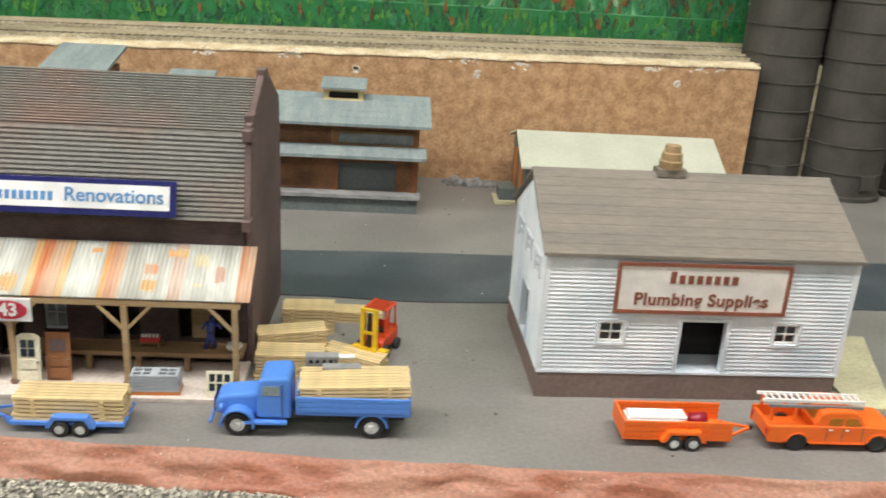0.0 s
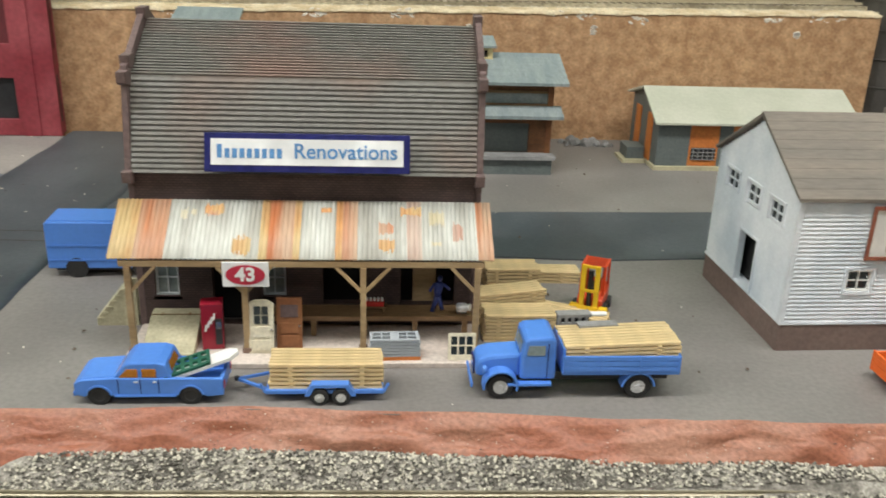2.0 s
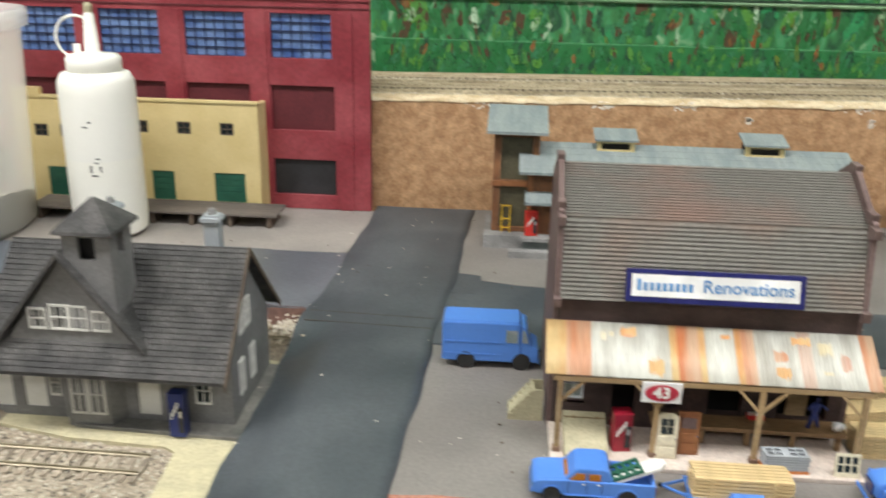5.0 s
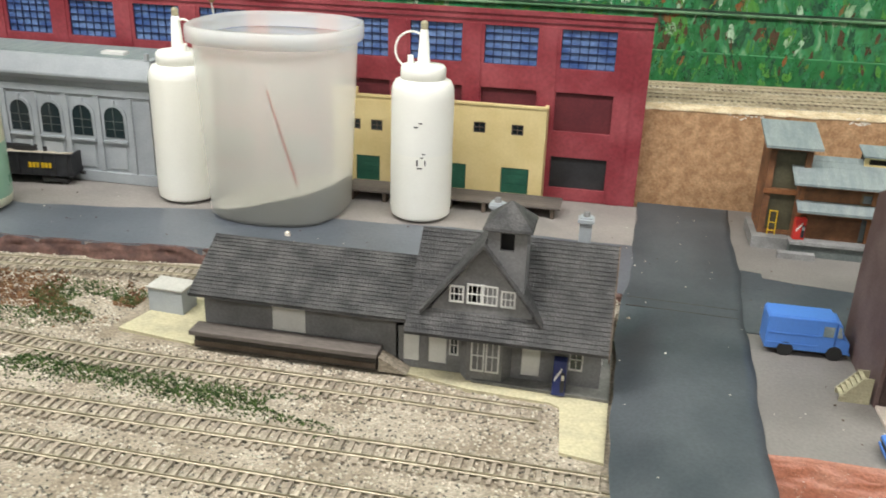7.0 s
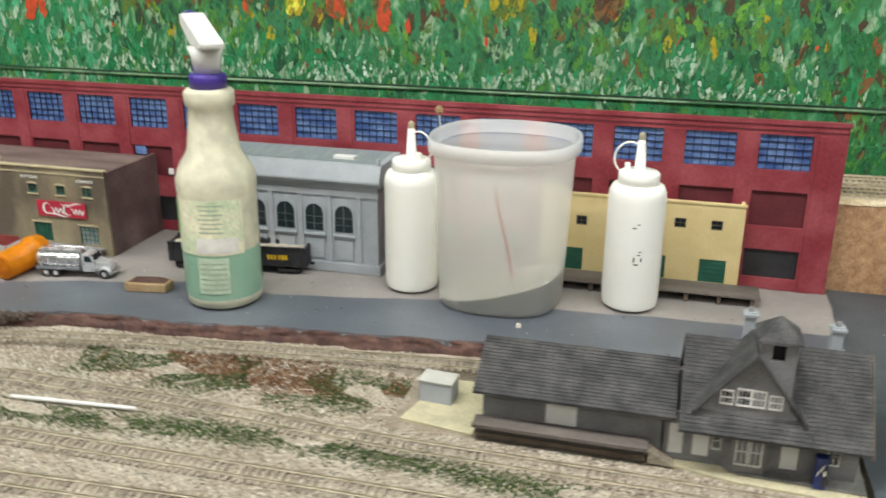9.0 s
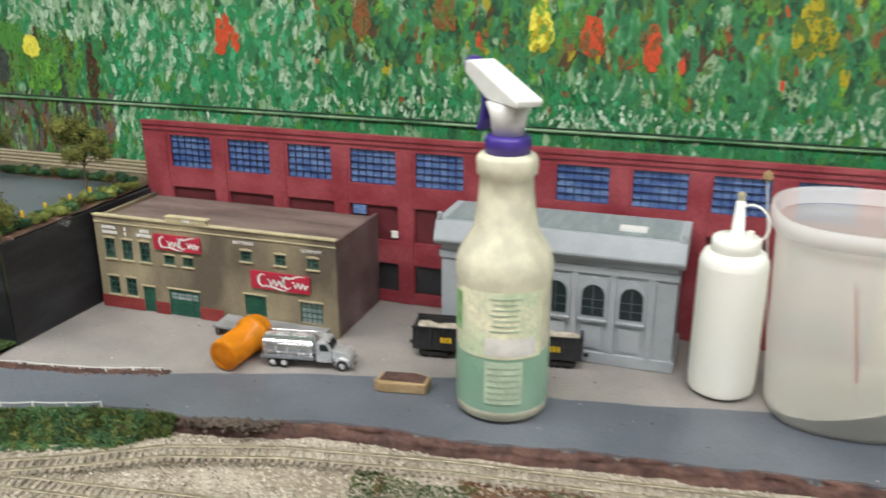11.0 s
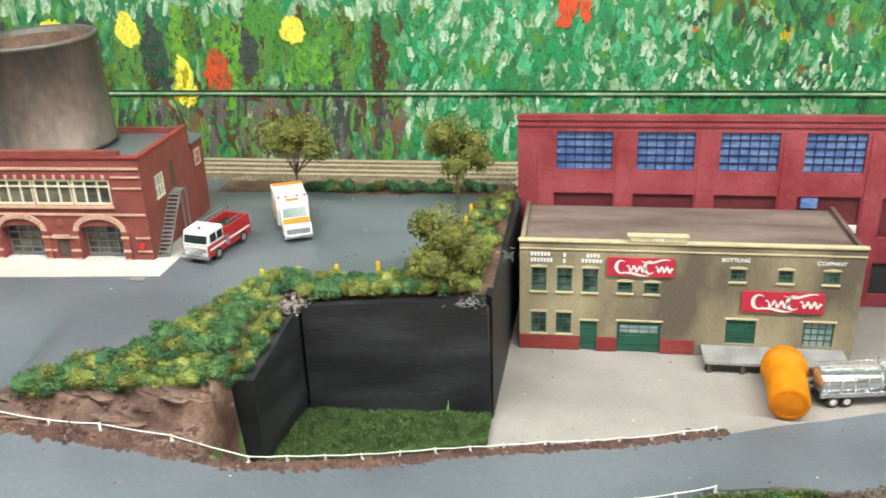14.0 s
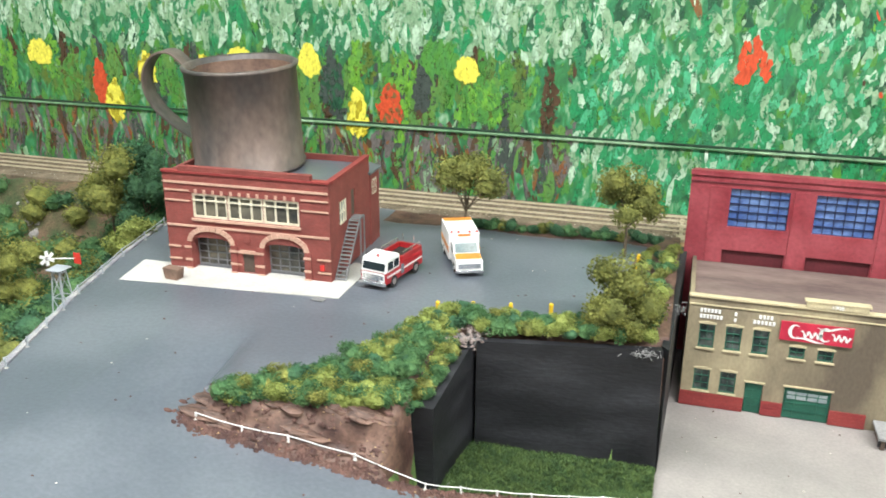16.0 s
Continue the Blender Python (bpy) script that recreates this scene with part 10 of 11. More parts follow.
def ambulance():
    f, r = Vector((-1.8055, 0.711)), Vector((-1.8400, 0.786))
    d = f - r
    t = thing("ambulance", Matrix.Translation((r.x, r.y, 0.1172)) @ Matrix.Rotation(math.atan2(d.y, d.x), 4, "Z"), "white box ambulance with orange stripes", "ambulance")
    L, W = d.length, 0.031
    h = W / 2
    part("box", Geo().box(0, L * 0.6, -h, h, 0.006, 0.0335), M["white"], t, bevel=0.0009)
    part("chassis", Geo().box(0.002, L * 0.95, -h * 0.7, h * 0.7, 0.004, 0.0059), M["tyre"], t)
    part("cab", Geo().prism([(L * 0.605, 0.0055), (L * 0.605, 0.0262), (L * 0.68, 0.0265), (L * 0.80, 0.0182), (L * 0.985, 0.0158), (L, 0.0145), (L, 0.0055)], "y", -h * 0.84, h * 0.84), M["white"], t, bevel=0.0008)
    part("windscreen", Geo().add([(L * 0.695, -h * 0.7, 0.0259), (L * 0.695, h * 0.7, 0.0259), (L * 0.797, h * 0.74, 0.0189), (L * 0.797, -h * 0.74, 0.0189)], [(0, 3, 2, 1)]), M["pane"], t)
    M["amb_orange"] = mat("orange_stripe", (0.75, 0.27, 0.04), rough=0.4, bump=0.0)
    part("bonnet_stripe", Geo().add([(L * 0.81, -h * 0.8, 0.0186), (L * 0.81, h * 0.8, 0.0186), (L * 0.94, h * 0.8, 0.0169), (L * 0.94, -h * 0.8, 0.0169)], [(0, 3, 2, 1)]), M["amb_orange"], t)
    part("roof_stripe", Geo().box(0.001, 0.010, -h + 0.001, h - 0.001, 0.0336, 0.0339), M["amb_orange"], t, "orange roof band")
    for y in (-h - 0.0003, h):
        part("side_stripe", Geo().box(0.001, L * 0.595, y, y + 0.0003, 0.014, 0.0195), M["amb_orange"], t, "orange side band")
        part("cab_window", Geo().prism([(L * 0.63, 0.018), (L * 0.63, 0.0245), (L * 0.69, 0.0245), (L * 0.77, 0.018)], "y", y * 0.84 + (-0.0002 if y < 0 else 0.0), y * 0.84 + (0.0 if y < 0 else 0.0003)), M["glass_dark"], t)
        wheel(t, L * 0.2, -h - 0.0001 if y < 0 else h - 0.0034, 0.0055, 0.0034)
        wheel(t, L * 0.82, -h * 0.84 - 0.0001 if y < 0 else h * 0.84 - 0.0032, 0.0055, 0.0034)
        for k in range(2):
            part("beacon", Geo().box(L * 0.57, L * 0.598, y * (0.35 + 0.45 * k) - 0.001, y * (0.35 + 0.45 * k) + 0.001, 0.0336, 0.0352), M["red"], t)
    part("cap_light", Geo().box(L * 0.6002, L * 0.606, -0.006, 0.006, 0.0305, 0.0325), M["amb_orange"], t)
    part("grille", Geo().box(L + 0.0001, L + 0.0006, -h * 0.7, h * 0.7, 0.0085, 0.0135), M["chrome"], t)
    part("bumper", Geo().box(L + 0.0001, L + 0.0022, -h * 0.86, h * 0.86, 0.0048, 0.0074), M["chrome"], t, bevel=0.0003)


ambulance()


# ---- railway tracks ----
def track(name, pts, label, tie_objects=True, ties=True, metal=None, wood=None):
    """Two rails on ties along a polyline of (x, y, z) at the ties' foot."""
    t = thing(name, pose(0, 0, 0), label, "railway track", "yard tracks")
    fine = []
    for (a, b) in zip(pts, pts[1:]):
        n = max(1, int((Vector(b) - Vector(a)).length / 0.03))
        fine += [tuple(a[c] + (b[c] - a[c]) * k / n for c in range(3)) for k in range(n)]
    fine.append(pts[-1])
    normals = []
    for i in range(len(fine)):
        a, b = fine[max(0, i - 1)], fine[min(len(fine) - 1, i + 1)]
        d = Vector((b[0] - a[0], b[1] - a[1], 0)).normalized()
        normals.append((-d.y, d.x))
    for s in (-1, 1):
        g = Geo()
        for (x, y, z), (nx, ny) in zip(fine, normals):
            for u, w in ((-0.0010, 0.0), (0.0010, 0.0), (0.0010, 0.0004), (0.00035, 0.0008), (0.00045, 0.0016), (0.00045, 0.0021), (-0.00045, 0.0021), (-0.00045, 0.0016), (-0.00035, 0.0008), (-0.0010, 0.0004)):
                o = s * 0.0083 + u
                g.v.append((x + nx * o, y + ny * o, z + 0.0008 + w))
        for i in range(len(fine) - 1):
            g.f += [(i * 10 + k, i * 10 + (k + 1) % 10, (i + 1) * 10 + (k + 1) % 10, (i + 1) * 10 + k) for k in range(10)]
        part("rail", g, metal or M["rail"], t)
    if not ties:
        return t
    rng = random.Random(len(pts) + int(pts[0][1] * 1000))
    run, joined, first = 0.0, Geo(), None
    for (a, b), (nx, ny) in zip(zip(fine, fine[1:]), normals):
        seg = (Vector(b) - Vector(a)).length
        ang = math.atan2(b[1] - a[1], b[0] - a[0])
        while run < seg:
            f = run / seg
            m = Matrix.Translation([a[c] + (b[c] - a[c]) * f for c in range(3)]) @ Matrix.Rotation(ang + rng.uniform(-0.03, 0.03), 4, "Z")
            if tie_objects:
                if first is None:
                    first = part("tie", Geo().box(-0.0014, 0.0014, -0.0155, 0.0155, -0.001, 0.0006), M["tie_dust"], t)
                    first.matrix_basis = m
                else:
                    ob = first.copy()
                    scene.collection.objects.link(ob)
                    ob.matrix_basis = m
            else:
                joined.box(-0.0014, 0.0014, -0.0155, 0.0155, 0, 0.0006, m)
            run += 0.0072
        run -= seg
    if not tie_objects:
        part("tie", joined, wood or M["tie_dust"], t, kind="stuff")
    return t


Y = YARD + 0.0002
A = Y + 0.0093
track("railway_track", [(-1.82, 0.322, Y), (-1.695, 0.3605, Y), (-1.60, 0.3935, Y), (-1.512, 0.4305, Y + 0.0004), (-1.42, 0.468, Y + 0.004), (-1.35, 0.499, A), (-1.25, 0.530, A), (-1.1, 0.5555, A), (-0.95, 0.571, A), (-0.85, 0.5835, A), (-0.766, 0.5925, A), (-0.6, 0.600, A), (-0.424, 0.60, A)], "curved yard track along the back road")
track("railway_track", [(-1.53, 0.413, Y), (-1.45, 0.430, Y), (-1.22, 0.463, Y), (-1.03, 0.459, Y), (-0.86, 0.4490, Y), (-0.79, 0.4465, Y), (-0.60, 0.4470, Y - 0.0004), (-0.475, 0.4460, Y - 0.001)], "weathered yard track before the depot")
track("railway_track", [(-1.8, 0.275, Y), (-1.62, 0.318, Y), (-1.45, 0.348, Y), (-1.14, 0.371, Y), (-0.977, 0.3735, Y), (-0.83, 0.3755, Y), (-0.55, 0.378, Y), (-0.432, 0.376, Y)], "weathered yard track along the layout front")
track("railway_track", [(-0.43, 0.3755, Y + 0.0006), (-0.265, 0.3687, Y + 0.0006), (-0.107, 0.3647, Y + 0.0006), (0.07, 0.3607, Y + 0.0006), (0.5, 0.355, Y + 0.0006)], "front track half buried in grey ballast", ties=False)
track("railway_track", [(-1.6, 0.27, Y), (-1.15, 0.31, Y), (-0.8, 0.33, Y), (-0.3, 0.325, Y)], "outer yard track in tan ballast")
track("railway_track", [(-0.420, 0.606, -0.0015), (-0.33, 0.602, -0.0015)], "dark rails let into the road", ties=False, metal=M["silo"])
track("railway_track", [(-2.9, 0.935, 0.1148), (-2.2, 0.93, 0.1148), (-1.6, 0.925, 0.1148), (-0.92, 0.918, 0.1148), (-0.55, 0.918, 0.1148), (-0.49, 0.919, LEDGE_Z(-0.49) + 0.0062), (-0.42, 0.919, LEDGE_Z(-0.42) + 0.0062), (0.7, 0.919, LEDGE_Z(0.7) + 0.0062)], "upper main track on the ledge", tie_objects=False, metal=M["ledge_rail"], wood=M["ledge_tie"])
track("railway_track", [(-2.9, 0.972, 0.1148), (-2.2, 0.965, 0.1148), (-1.6, 0.962, 0.1148), (-0.92, 0.958, 0.1148), (-0.55, 0.957, 0.1148), (-0.49, 0.957, LEDGE_Z(-0.49) + 0.0107), (-0.42, 0.957, LEDGE_Z(-0.42) + 0.0107), (0.7, 0.957, LEDGE_Z(0.7) + 0.0107)], "second upper main track on the ledge", tie_objects=False, metal=M["ledge_rail"], wood=M["ledge_tie"])


# ---- loose stone ----
ROCK = [(1, 0, -0.3), (0.2, 0.9, -0.25), (-0.9, 0.35, -0.3), (-0.5, -0.85, -0.2), (0.55, -0.8, -0.3), (0.35, 0.1, 0.7), (-0.35, -0.1, 0.6)]
ROCK_F = [(0, 1, 5), (1, 2, 6), (1, 6, 5), (2, 3, 6), (3, 4, 5), (3, 5, 6), (4, 0, 5)]


def scatter(name, count, place, size, material, label, category, seed):
    rng = random.Random(seed)
    verts, faces = [], []
    for _ in range(count):
        p = place(rng)
        if p is None:
            continue
        x, y, z = p
        s = rng.uniform(*size)
        a = rng.uniform(0, 6.28)
        ca, sa = math.cos(a) * s, math.sin(a) * s
        k = rng.uniform(0.6, 1.1)
        n = len(verts)
        verts += [(x + ca * u - sa * v, y + sa * u + ca * v, z + w * s * k + 0.2 * s) for u, v, w in ROCK]
        faces += [(i + n, j + n, q + n) for i, j, q in ROCK_F]
    g = Geo()
    g.v, g.f = verts, faces
    ob = part(name, g, material)
    return tagged(ob, label, category, kind="stuff")


def front_stone(rng):
    x, y = rng.uniform(-0.336, 0.40), rng.uniform(0.325, 0.398)
    if y > BALLAST_EDGE(x) + rng.uniform(-0.001, 0.0012):
        return None
    ry = lerp_table(x, [(-0.43, 0.3755), (-0.265, 0.3687), (-0.107, 0.3647), (0.07, 0.3607), (0.5, 0.355)])
    if min(abs(y - ry - 0.0083), abs(y - ry + 0.0083)) < 0.0016:
        return None
    return x, y, ballast_z(x, y) + 0.0003


M["stone_light"] = mat("pale_ballast_stone", (0.44, 0.415, 0.34), (0.62, 0.585, 0.49), 0.85, scale=300, grain=0.2)
M["stone_dark"] = mat("dark_ballast_stone", (0.06, 0.056, 0.048), (0.13, 0.12, 0.10), 0.85, scale=300, grain=0.2)
scatter("ballast_stones", 26000, front_stone, (0.0005, 0.0011), M["stone"], "grey crushed stone ballast at the front track", "ballast", 1)
scatter("ballast_stones", 22000, front_stone, (0.0005, 0.0011), M["stone_light"], "pale crushed stone in the ballast", "ballast", 2)
scatter("ballast_stones", 20000, front_stone, (0.0005, 0.0010), M["stone_dark"], "dark crushed stone in the ballast", "ballast", 3)


def yard_stone(rng):
    x, y = rng.uniform(-1.65, -0.44), rng.uniform(0.22, 0.615)
    if y > FRONT_L(x) - 0.005 or (x > -0.83 and y > 0.475):
        return None
    if x < -1.38 and y > lerp_table(x, NEAR) - 0.031:
        return None
    return x, y, yard_z(x, y)


scatter("yard_chippings", 27000, yard_stone, (0.0008, 0.0017), M["chip"], "tan crushed stone over the rail yard", "chippings", 4)
scatter("yard_chippings", 9000, yard_stone, (0.0008, 0.0016), M["stone_light"], "pale crushed stone over the rail yard", "chippings", 5)
scatter("yard_chippings", 16000, yard_stone, (0.0007, 0.0014), M["stone_dark"], "dark grit over the rail yard", "chippings", 6)


def ledge_stone(rng):
    x, y = rng.uniform(-2.6, 0.45), rng.uniform(0.893, 0.984)
    if x > -1.62:
        z = LEDGE_Z(x) + (0.0028 if x < -0.5 or y < 0.903 else 0.0061 if y < 0.935 else 0.0106)
        near = ((0.919, 0.957), (0.925, 0.962))[x < -0.55]
    else:
        z, near = 0.1144, (lerp_table(x, [(-2.9, 0.935), (-2.2, 0.93), (-1.6, 0.925)]), lerp_table(x, [(-2.9, 0.972), (-2.2, 0.965), (-1.6, 0.962)]))
    if x < -1.55 and rng.random() < 0.93:
        return None
    if min(abs(abs(y - c) - 0.0083) for c in near) < 0.003 or (min(abs(y - c) for c in near) < 0.016 and rng.random() < 0.6):
        return None
    return x, y, z


scatter("ledge_chippings", 18000, ledge_stone, (0.0007, 0.0013), M["chip"], "tan ballast around the upper tracks", "ballast", 7)


# ---- grass ----
def tufts(name, count, place, height, material, label, seed, width=0.0006, kind="grass"):
    rng = random.Random(seed)
    g = Geo()
    for _ in range(count):
        p = place(rng)
        if p is None:
            continue
        x, y, z = p
        for _ in range(3):
            a, h = rng.uniform(0, 6.28), rng.uniform(0.5, 1.0) * height
            dx, dy = math.cos(a), math.sin(a)
            l = rng.uniform(0.2, 0.9) * h
            n = len(g.v)
            g.v += [(x - dy * width, y + dx * width, z), (x + dy * width, y - dx * width, z), (x + dx * l, y + dy * l, z + h)]
            g.f.append((n, n + 1, n + 2))
    ob = part(name, g, material)
    return tagged(ob, label, kind, kind="stuff")


def yard_green(rng):
    if rng.random() < 0.5:
        x = rng.uniform(-1.40, -0.60)
        y = lerp_table(x, [(-1.4, 0.40), (-1.114, 0.41), (-1.008, 0.423), (-0.902, 0.429), (-0.798, 0.426), (-0.724, 0.419), (-0.6, 0.408)]) + rng.gauss(0, 0.0095)
        if noise.noise((x * 14, y * 30, 0)) < -0.25:
            return None
    else:
        x = rng.uniform(-1.18, -0.83)
        y = 0.524 + rng.gauss(0, 0.022)
        if noise.noise((x * 14, y * 24, 7)) < -0.08 or y > FRONT_L(x) - 0.045:
            return None
    return x, y, yard_z(x, y)


tufts("yard_grass", 11000, yard_green, 0.0026, M["flock"], "green flock grass between the yard tracks", 21)
tufts("yard_grass", 13000, yard_green, 0.0024, M["grass"], "dull green flock grass between the yard tracks", 22)


def rust_patch(rng):
    x, y = rng.uniform(-1.16, -0.83), 0.535 + rng.gauss(0, 0.016)
    return None if y > FRONT_L(x) - 0.04 or noise.noise((x * 12, y * 26, 3)) < -0.12 else (x, y, yard_z(x, y))


M["rust_flock"] = mat("rust_brown_flock", (0.17, 0.075, 0.035), (0.27, 0.15, 0.075), 0.9, scale=80, fine=600, bump=0.5, grain=0.4)
tufts("yard_flock", 9000, rust_patch, 0.0018, M["rust_flock"], "rust brown flock patch between the tracks", 27, 0.0012)


def pit_green(rng):
    x, y = rng.uniform(-1.79, -1.615), rng.uniform(0.47, 0.612)
    z, k = hill(x, y)
    return (x, y, z) if k == "grass" and z < 0.065 and y > lerp_table(x, FENCE) and not (z > 0.03 and y > 0.575) else None


tufts("pit_grass", 11000, pit_green, 0.0042, M["flock"], "green flock grass before the black wall", 23)
tufts("pit_grass", 5000, pit_green, 0.004, M["grass"], "olive flock grass before the black wall", 24)


def bank_green(rng):
    x = rng.uniform(-1.85, -1.36)
    y = lerp_table(x, NEAR) - 0.002 - rng.random() * 0.05
    z, k = hill(x, y)
    return (x, y, z) if k == "grass" and z > YARD - 0.001 else None


for seed, leaf, count in ((94, "leaf_mid", 150), (95, "leaf_olive", 95), (96, "leaf_dark", 95)):
    rw, mats = random.Random(seed), Geo()
    for _ in range(count):
        x = rw.uniform(-1.86, -1.385)
        y = lerp_table(x, NEAR) - 0.005 - 0.030 * rw.random() - 0.012 * rw.random() * smooth01((-1.5 - x) / 0.2)
        z, k = hill(x, y)
        if k == "grass":
            r = rw.uniform(0.0045, 0.0085)
            for _ in range(110):
                u, v = rw.gauss(0, 0.5) * r * 1.3, rw.gauss(0, 0.5) * r
                p = Vector((x + u, y + v, hill(x + u, y + v)[0] + 0.0035 * rw.random() + 0.0022 * max(0.0, 1 - (u * u + v * v) / (r * r))))
                d = Vector((rw.gauss(0, 1), rw.gauss(0, 1), rw.gauss(0, 0.6))).normalized() * 0.0012 * rw.uniform(0.6, 1.3)
                e = Vector((-d.y, d.x, rw.gauss(0, 0.0006))) * 0.8
                n = len(mats.v)
                mats.v += [tuple(p - d), tuple(p + e), tuple(p + d), tuple(p - e)]
                mats.f.append((n, n + 1, n + 2, n + 3))
    tagged(part("bank_foliage", mats, M[leaf]), "soft green foam clumps on the road bank", "foliage", kind="stuff")
tufts("bank_grass", 12000, bank_green, 0.005, M["flock"], "green flock bank below the road", 25, 0.0008)
tufts("bank_grass", 7000, bank_green, 0.005, M["leaf_olive"], "olive flock bank below the road", 26, 0.0008)


# ---- shrubs and trees ----
def foliage(geo, centre, radii, count, leaf, rng, hollow=0.45):
    """Many small leaf flakes through an ellipsoid, denser at its skin."""
    cx, cy, cz = centre
    for _ in range(count):
        v = Vector((rng.gauss(0, 1), rng.gauss(0, 1), rng.gauss(0, 1))).normalized()
        r = (hollow + (1 - hollow) * rng.random() ** 0.5)
        lump = 1 + 0.22 * noise.noise((v.x * 2.3 + cx * 90, v.y * 2.3 + cy * 90, v.z * 2.3))
        p = Vector((cx + v.x * radii[0] * r * lump, cy + v.y * radii[1] * r * lump, cz + v.z * radii[2] * r * lump))
        a = Vector((rng.gauss(0, 1), rng.gauss(0, 1), rng.gauss(0, 0.7))).normalized() * leaf * rng.uniform(0.6, 1.3)
        b = a.cross(v + Vector((rng.gauss(0, 0.4), rng.gauss(0, 0.4), rng.gauss(0, 0.4))))
        b = b.normalized() * leaf * rng.uniform(0.5, 1.0)
        n = len(geo.v)
        geo.v += [tuple(p - a), tuple(p + b * 0.8), tuple(p + a), tuple(p - b)]
        geo.f += [(n, n + 1, n + 2), (n, n + 2, n + 3)]


def core(geo, centre, radii, seed):
    """A lumpy dark heart that closes a shrub."""
    nseg, nring = 12, 8
    rows = []
    n0 = len(geo.v)
    for i in range(nring + 1):
        th = math.pi * i / nring
        for k in range(nseg):
            ph = 2 * math.pi * k / nseg
            v = (math.sin(th) * math.cos(ph), math.sin(th) * math.sin(ph), math.cos(th))
            s = 0.8 * (1 + 0.25 * noise.noise((v[0] * 1.7 + seed, v[1] * 1.7, v[2] * 1.7)))
            geo.v.append((centre[0] + v[0] * radii[0] * s, centre[1] + v[1] * radii[1] * s, centre[2] + v[2] * radii[2] * s))
    for i in range(nring):
        for k in range(nseg):
            a, b = n0 + i * nseg + k, n0 + i * nseg + (k + 1) % nseg
            geo.f.append((a, a + nseg, b + nseg, b))


def make_bush(material, seed, label):
    rng = random.Random(seed)
    t = thing("bush", pose(0, 0, -5), label, "bush", "hill shrubs")
    g = Geo()
    core(g, (0, 0, 0.0062), (0.0082, 0.0082, 0.0072), seed)
    for _ in range(6):
        c = (rng.uniform(-0.006, 0.006), rng.uniform(-0.006, 0.006), rng.uniform(0.004, 0.011))
        foliage(g, c, (0.0055, 0.0055, 0.0048), 170, 0.00085, rng)
    part("foliage", g, material, t)
    return t


kinds = [make_bush(M["leaf_lime"], 1, "lime green foam shrub on the hill edge"), make_bush(M["leaf_mid"], 2, "mid green foam shrub on the hill edge"), make_bush(M["leaf_olive"], 3, "olive foam shrub on the hill edge"),
         make_bush(M["leaf_dark"], 4, "dark green foam shrub on the hill edge"), make_bush(M["leaf_lime"], 5, "lime green foam shrub on the hill edge"), make_bush(M["leaf_mid"], 6, "mid green foam shrub on the hill edge")]
rngb = random.Random(77)
used = [False] * len(kinds)


def put_bush(x, y, z, s, which=None):
    k = rngb.randrange(len(kinds)) if which is None else which
    m = Matrix.Translation((x, y, z - 0.001)) @ Matrix.Rotation(rngb.uniform(0, 6.28), 4, "Z")
    if used[k]:
        ob = copy_thing(kinds[k], m)
    else:
        ob, used[k] = kinds[k], True
        ob.matrix_basis = m
    sc = s * rngb.uniform(0.85, 1.2)
    ob.scale = (sc, sc, sc * rngb.uniform(0.8, 1.1))


def along(points, step, spread, size, zf, which=None):
    for (a, b) in zip(points, points[1:]):
        ln = math.hypot(b[0] - a[0], b[1] - a[1])
        n = max(1, int(ln / step))
        for k in range(n):
            f = (k + rngb.random() * 0.6) / n
            x, y = a[0] + (b[0] - a[0]) * f + rngb.uniform(-spread, spread), a[1] + (b[1] - a[1]) * f + rngb.uniform(-spread, spread)
            put_bush(x, y, zf(x, y), size, rngb.choice(which) if which else None)


hz = lambda x, y: 0.1165
LOWER = [(-1.925, 0.450, 0.103), (-1.876, 0.467, 0.102), (-1.83, 0.482, 0.098), (-1.803, 0.489, 0.093), (-1.799, 0.53, 0.100), (-1.790, 0.59, 0.108)]
UPPER = [(-1.921, 0.455, 0.113), (-1.870, 0.484, 0.115), (-1.844, 0.510, 0.116), (-1.822, 0.555, 0.1165), (-1.812, 0.598, 0.1165), (-1.787, 0.626, 0.1165)]
for k in range(165):
    u = (k + rngb.random()) / 165 * 4.999
    i, f, v = int(u), u % 1, (0.0, 0.5, 1.0, 0.25, 0.75)[k % 5] + rngb.uniform(-0.1, 0.1)
    lo_, hi_ = [LOWER[i][c] + (LOWER[i + 1][c] - LOWER[i][c]) * f for c in range(3)], [UPPER[i][c] + (UPPER[i + 1][c] - UPPER[i][c]) * f for c in range(3)]
    bx, by, bz = [lo_[c] + (hi_[c] - lo_[c]) * v for c in range(3)]
    put_bush(bx, by, max(bz - 0.003, hill(bx, by)[0]) if bx < -1.799 else bz, rngb.uniform(0.8, 1.15), rngb.choice((0, 1, 1, 2, 3, 4, 5, 5)))
along([(-1.772, 0.598), (-1.625, 0.622)], 0.009, 0.003, 0.9, hz)
along([(-1.775, 0.607), (-1.64, 0.630)], 0.010, 0.004, 0.95, hz)
along([(-1.79, 0.622), (-1.66, 0.642)], 0.013, 0.004, 0.85, hz)
along([(-1.632, 0.635), (-1.625, 0.85)], 0.011, 0.005, 0.9, hz)
along([(-1.645, 0.70), (-1.645, 0.85)], 0.018, 0.003, 0.7, hz)
along([(-1.84, 0.862), (-1.64, 0.868)], 0.0085, 0.005, 0.88, hz, (1, 2, 3, 3, 5))
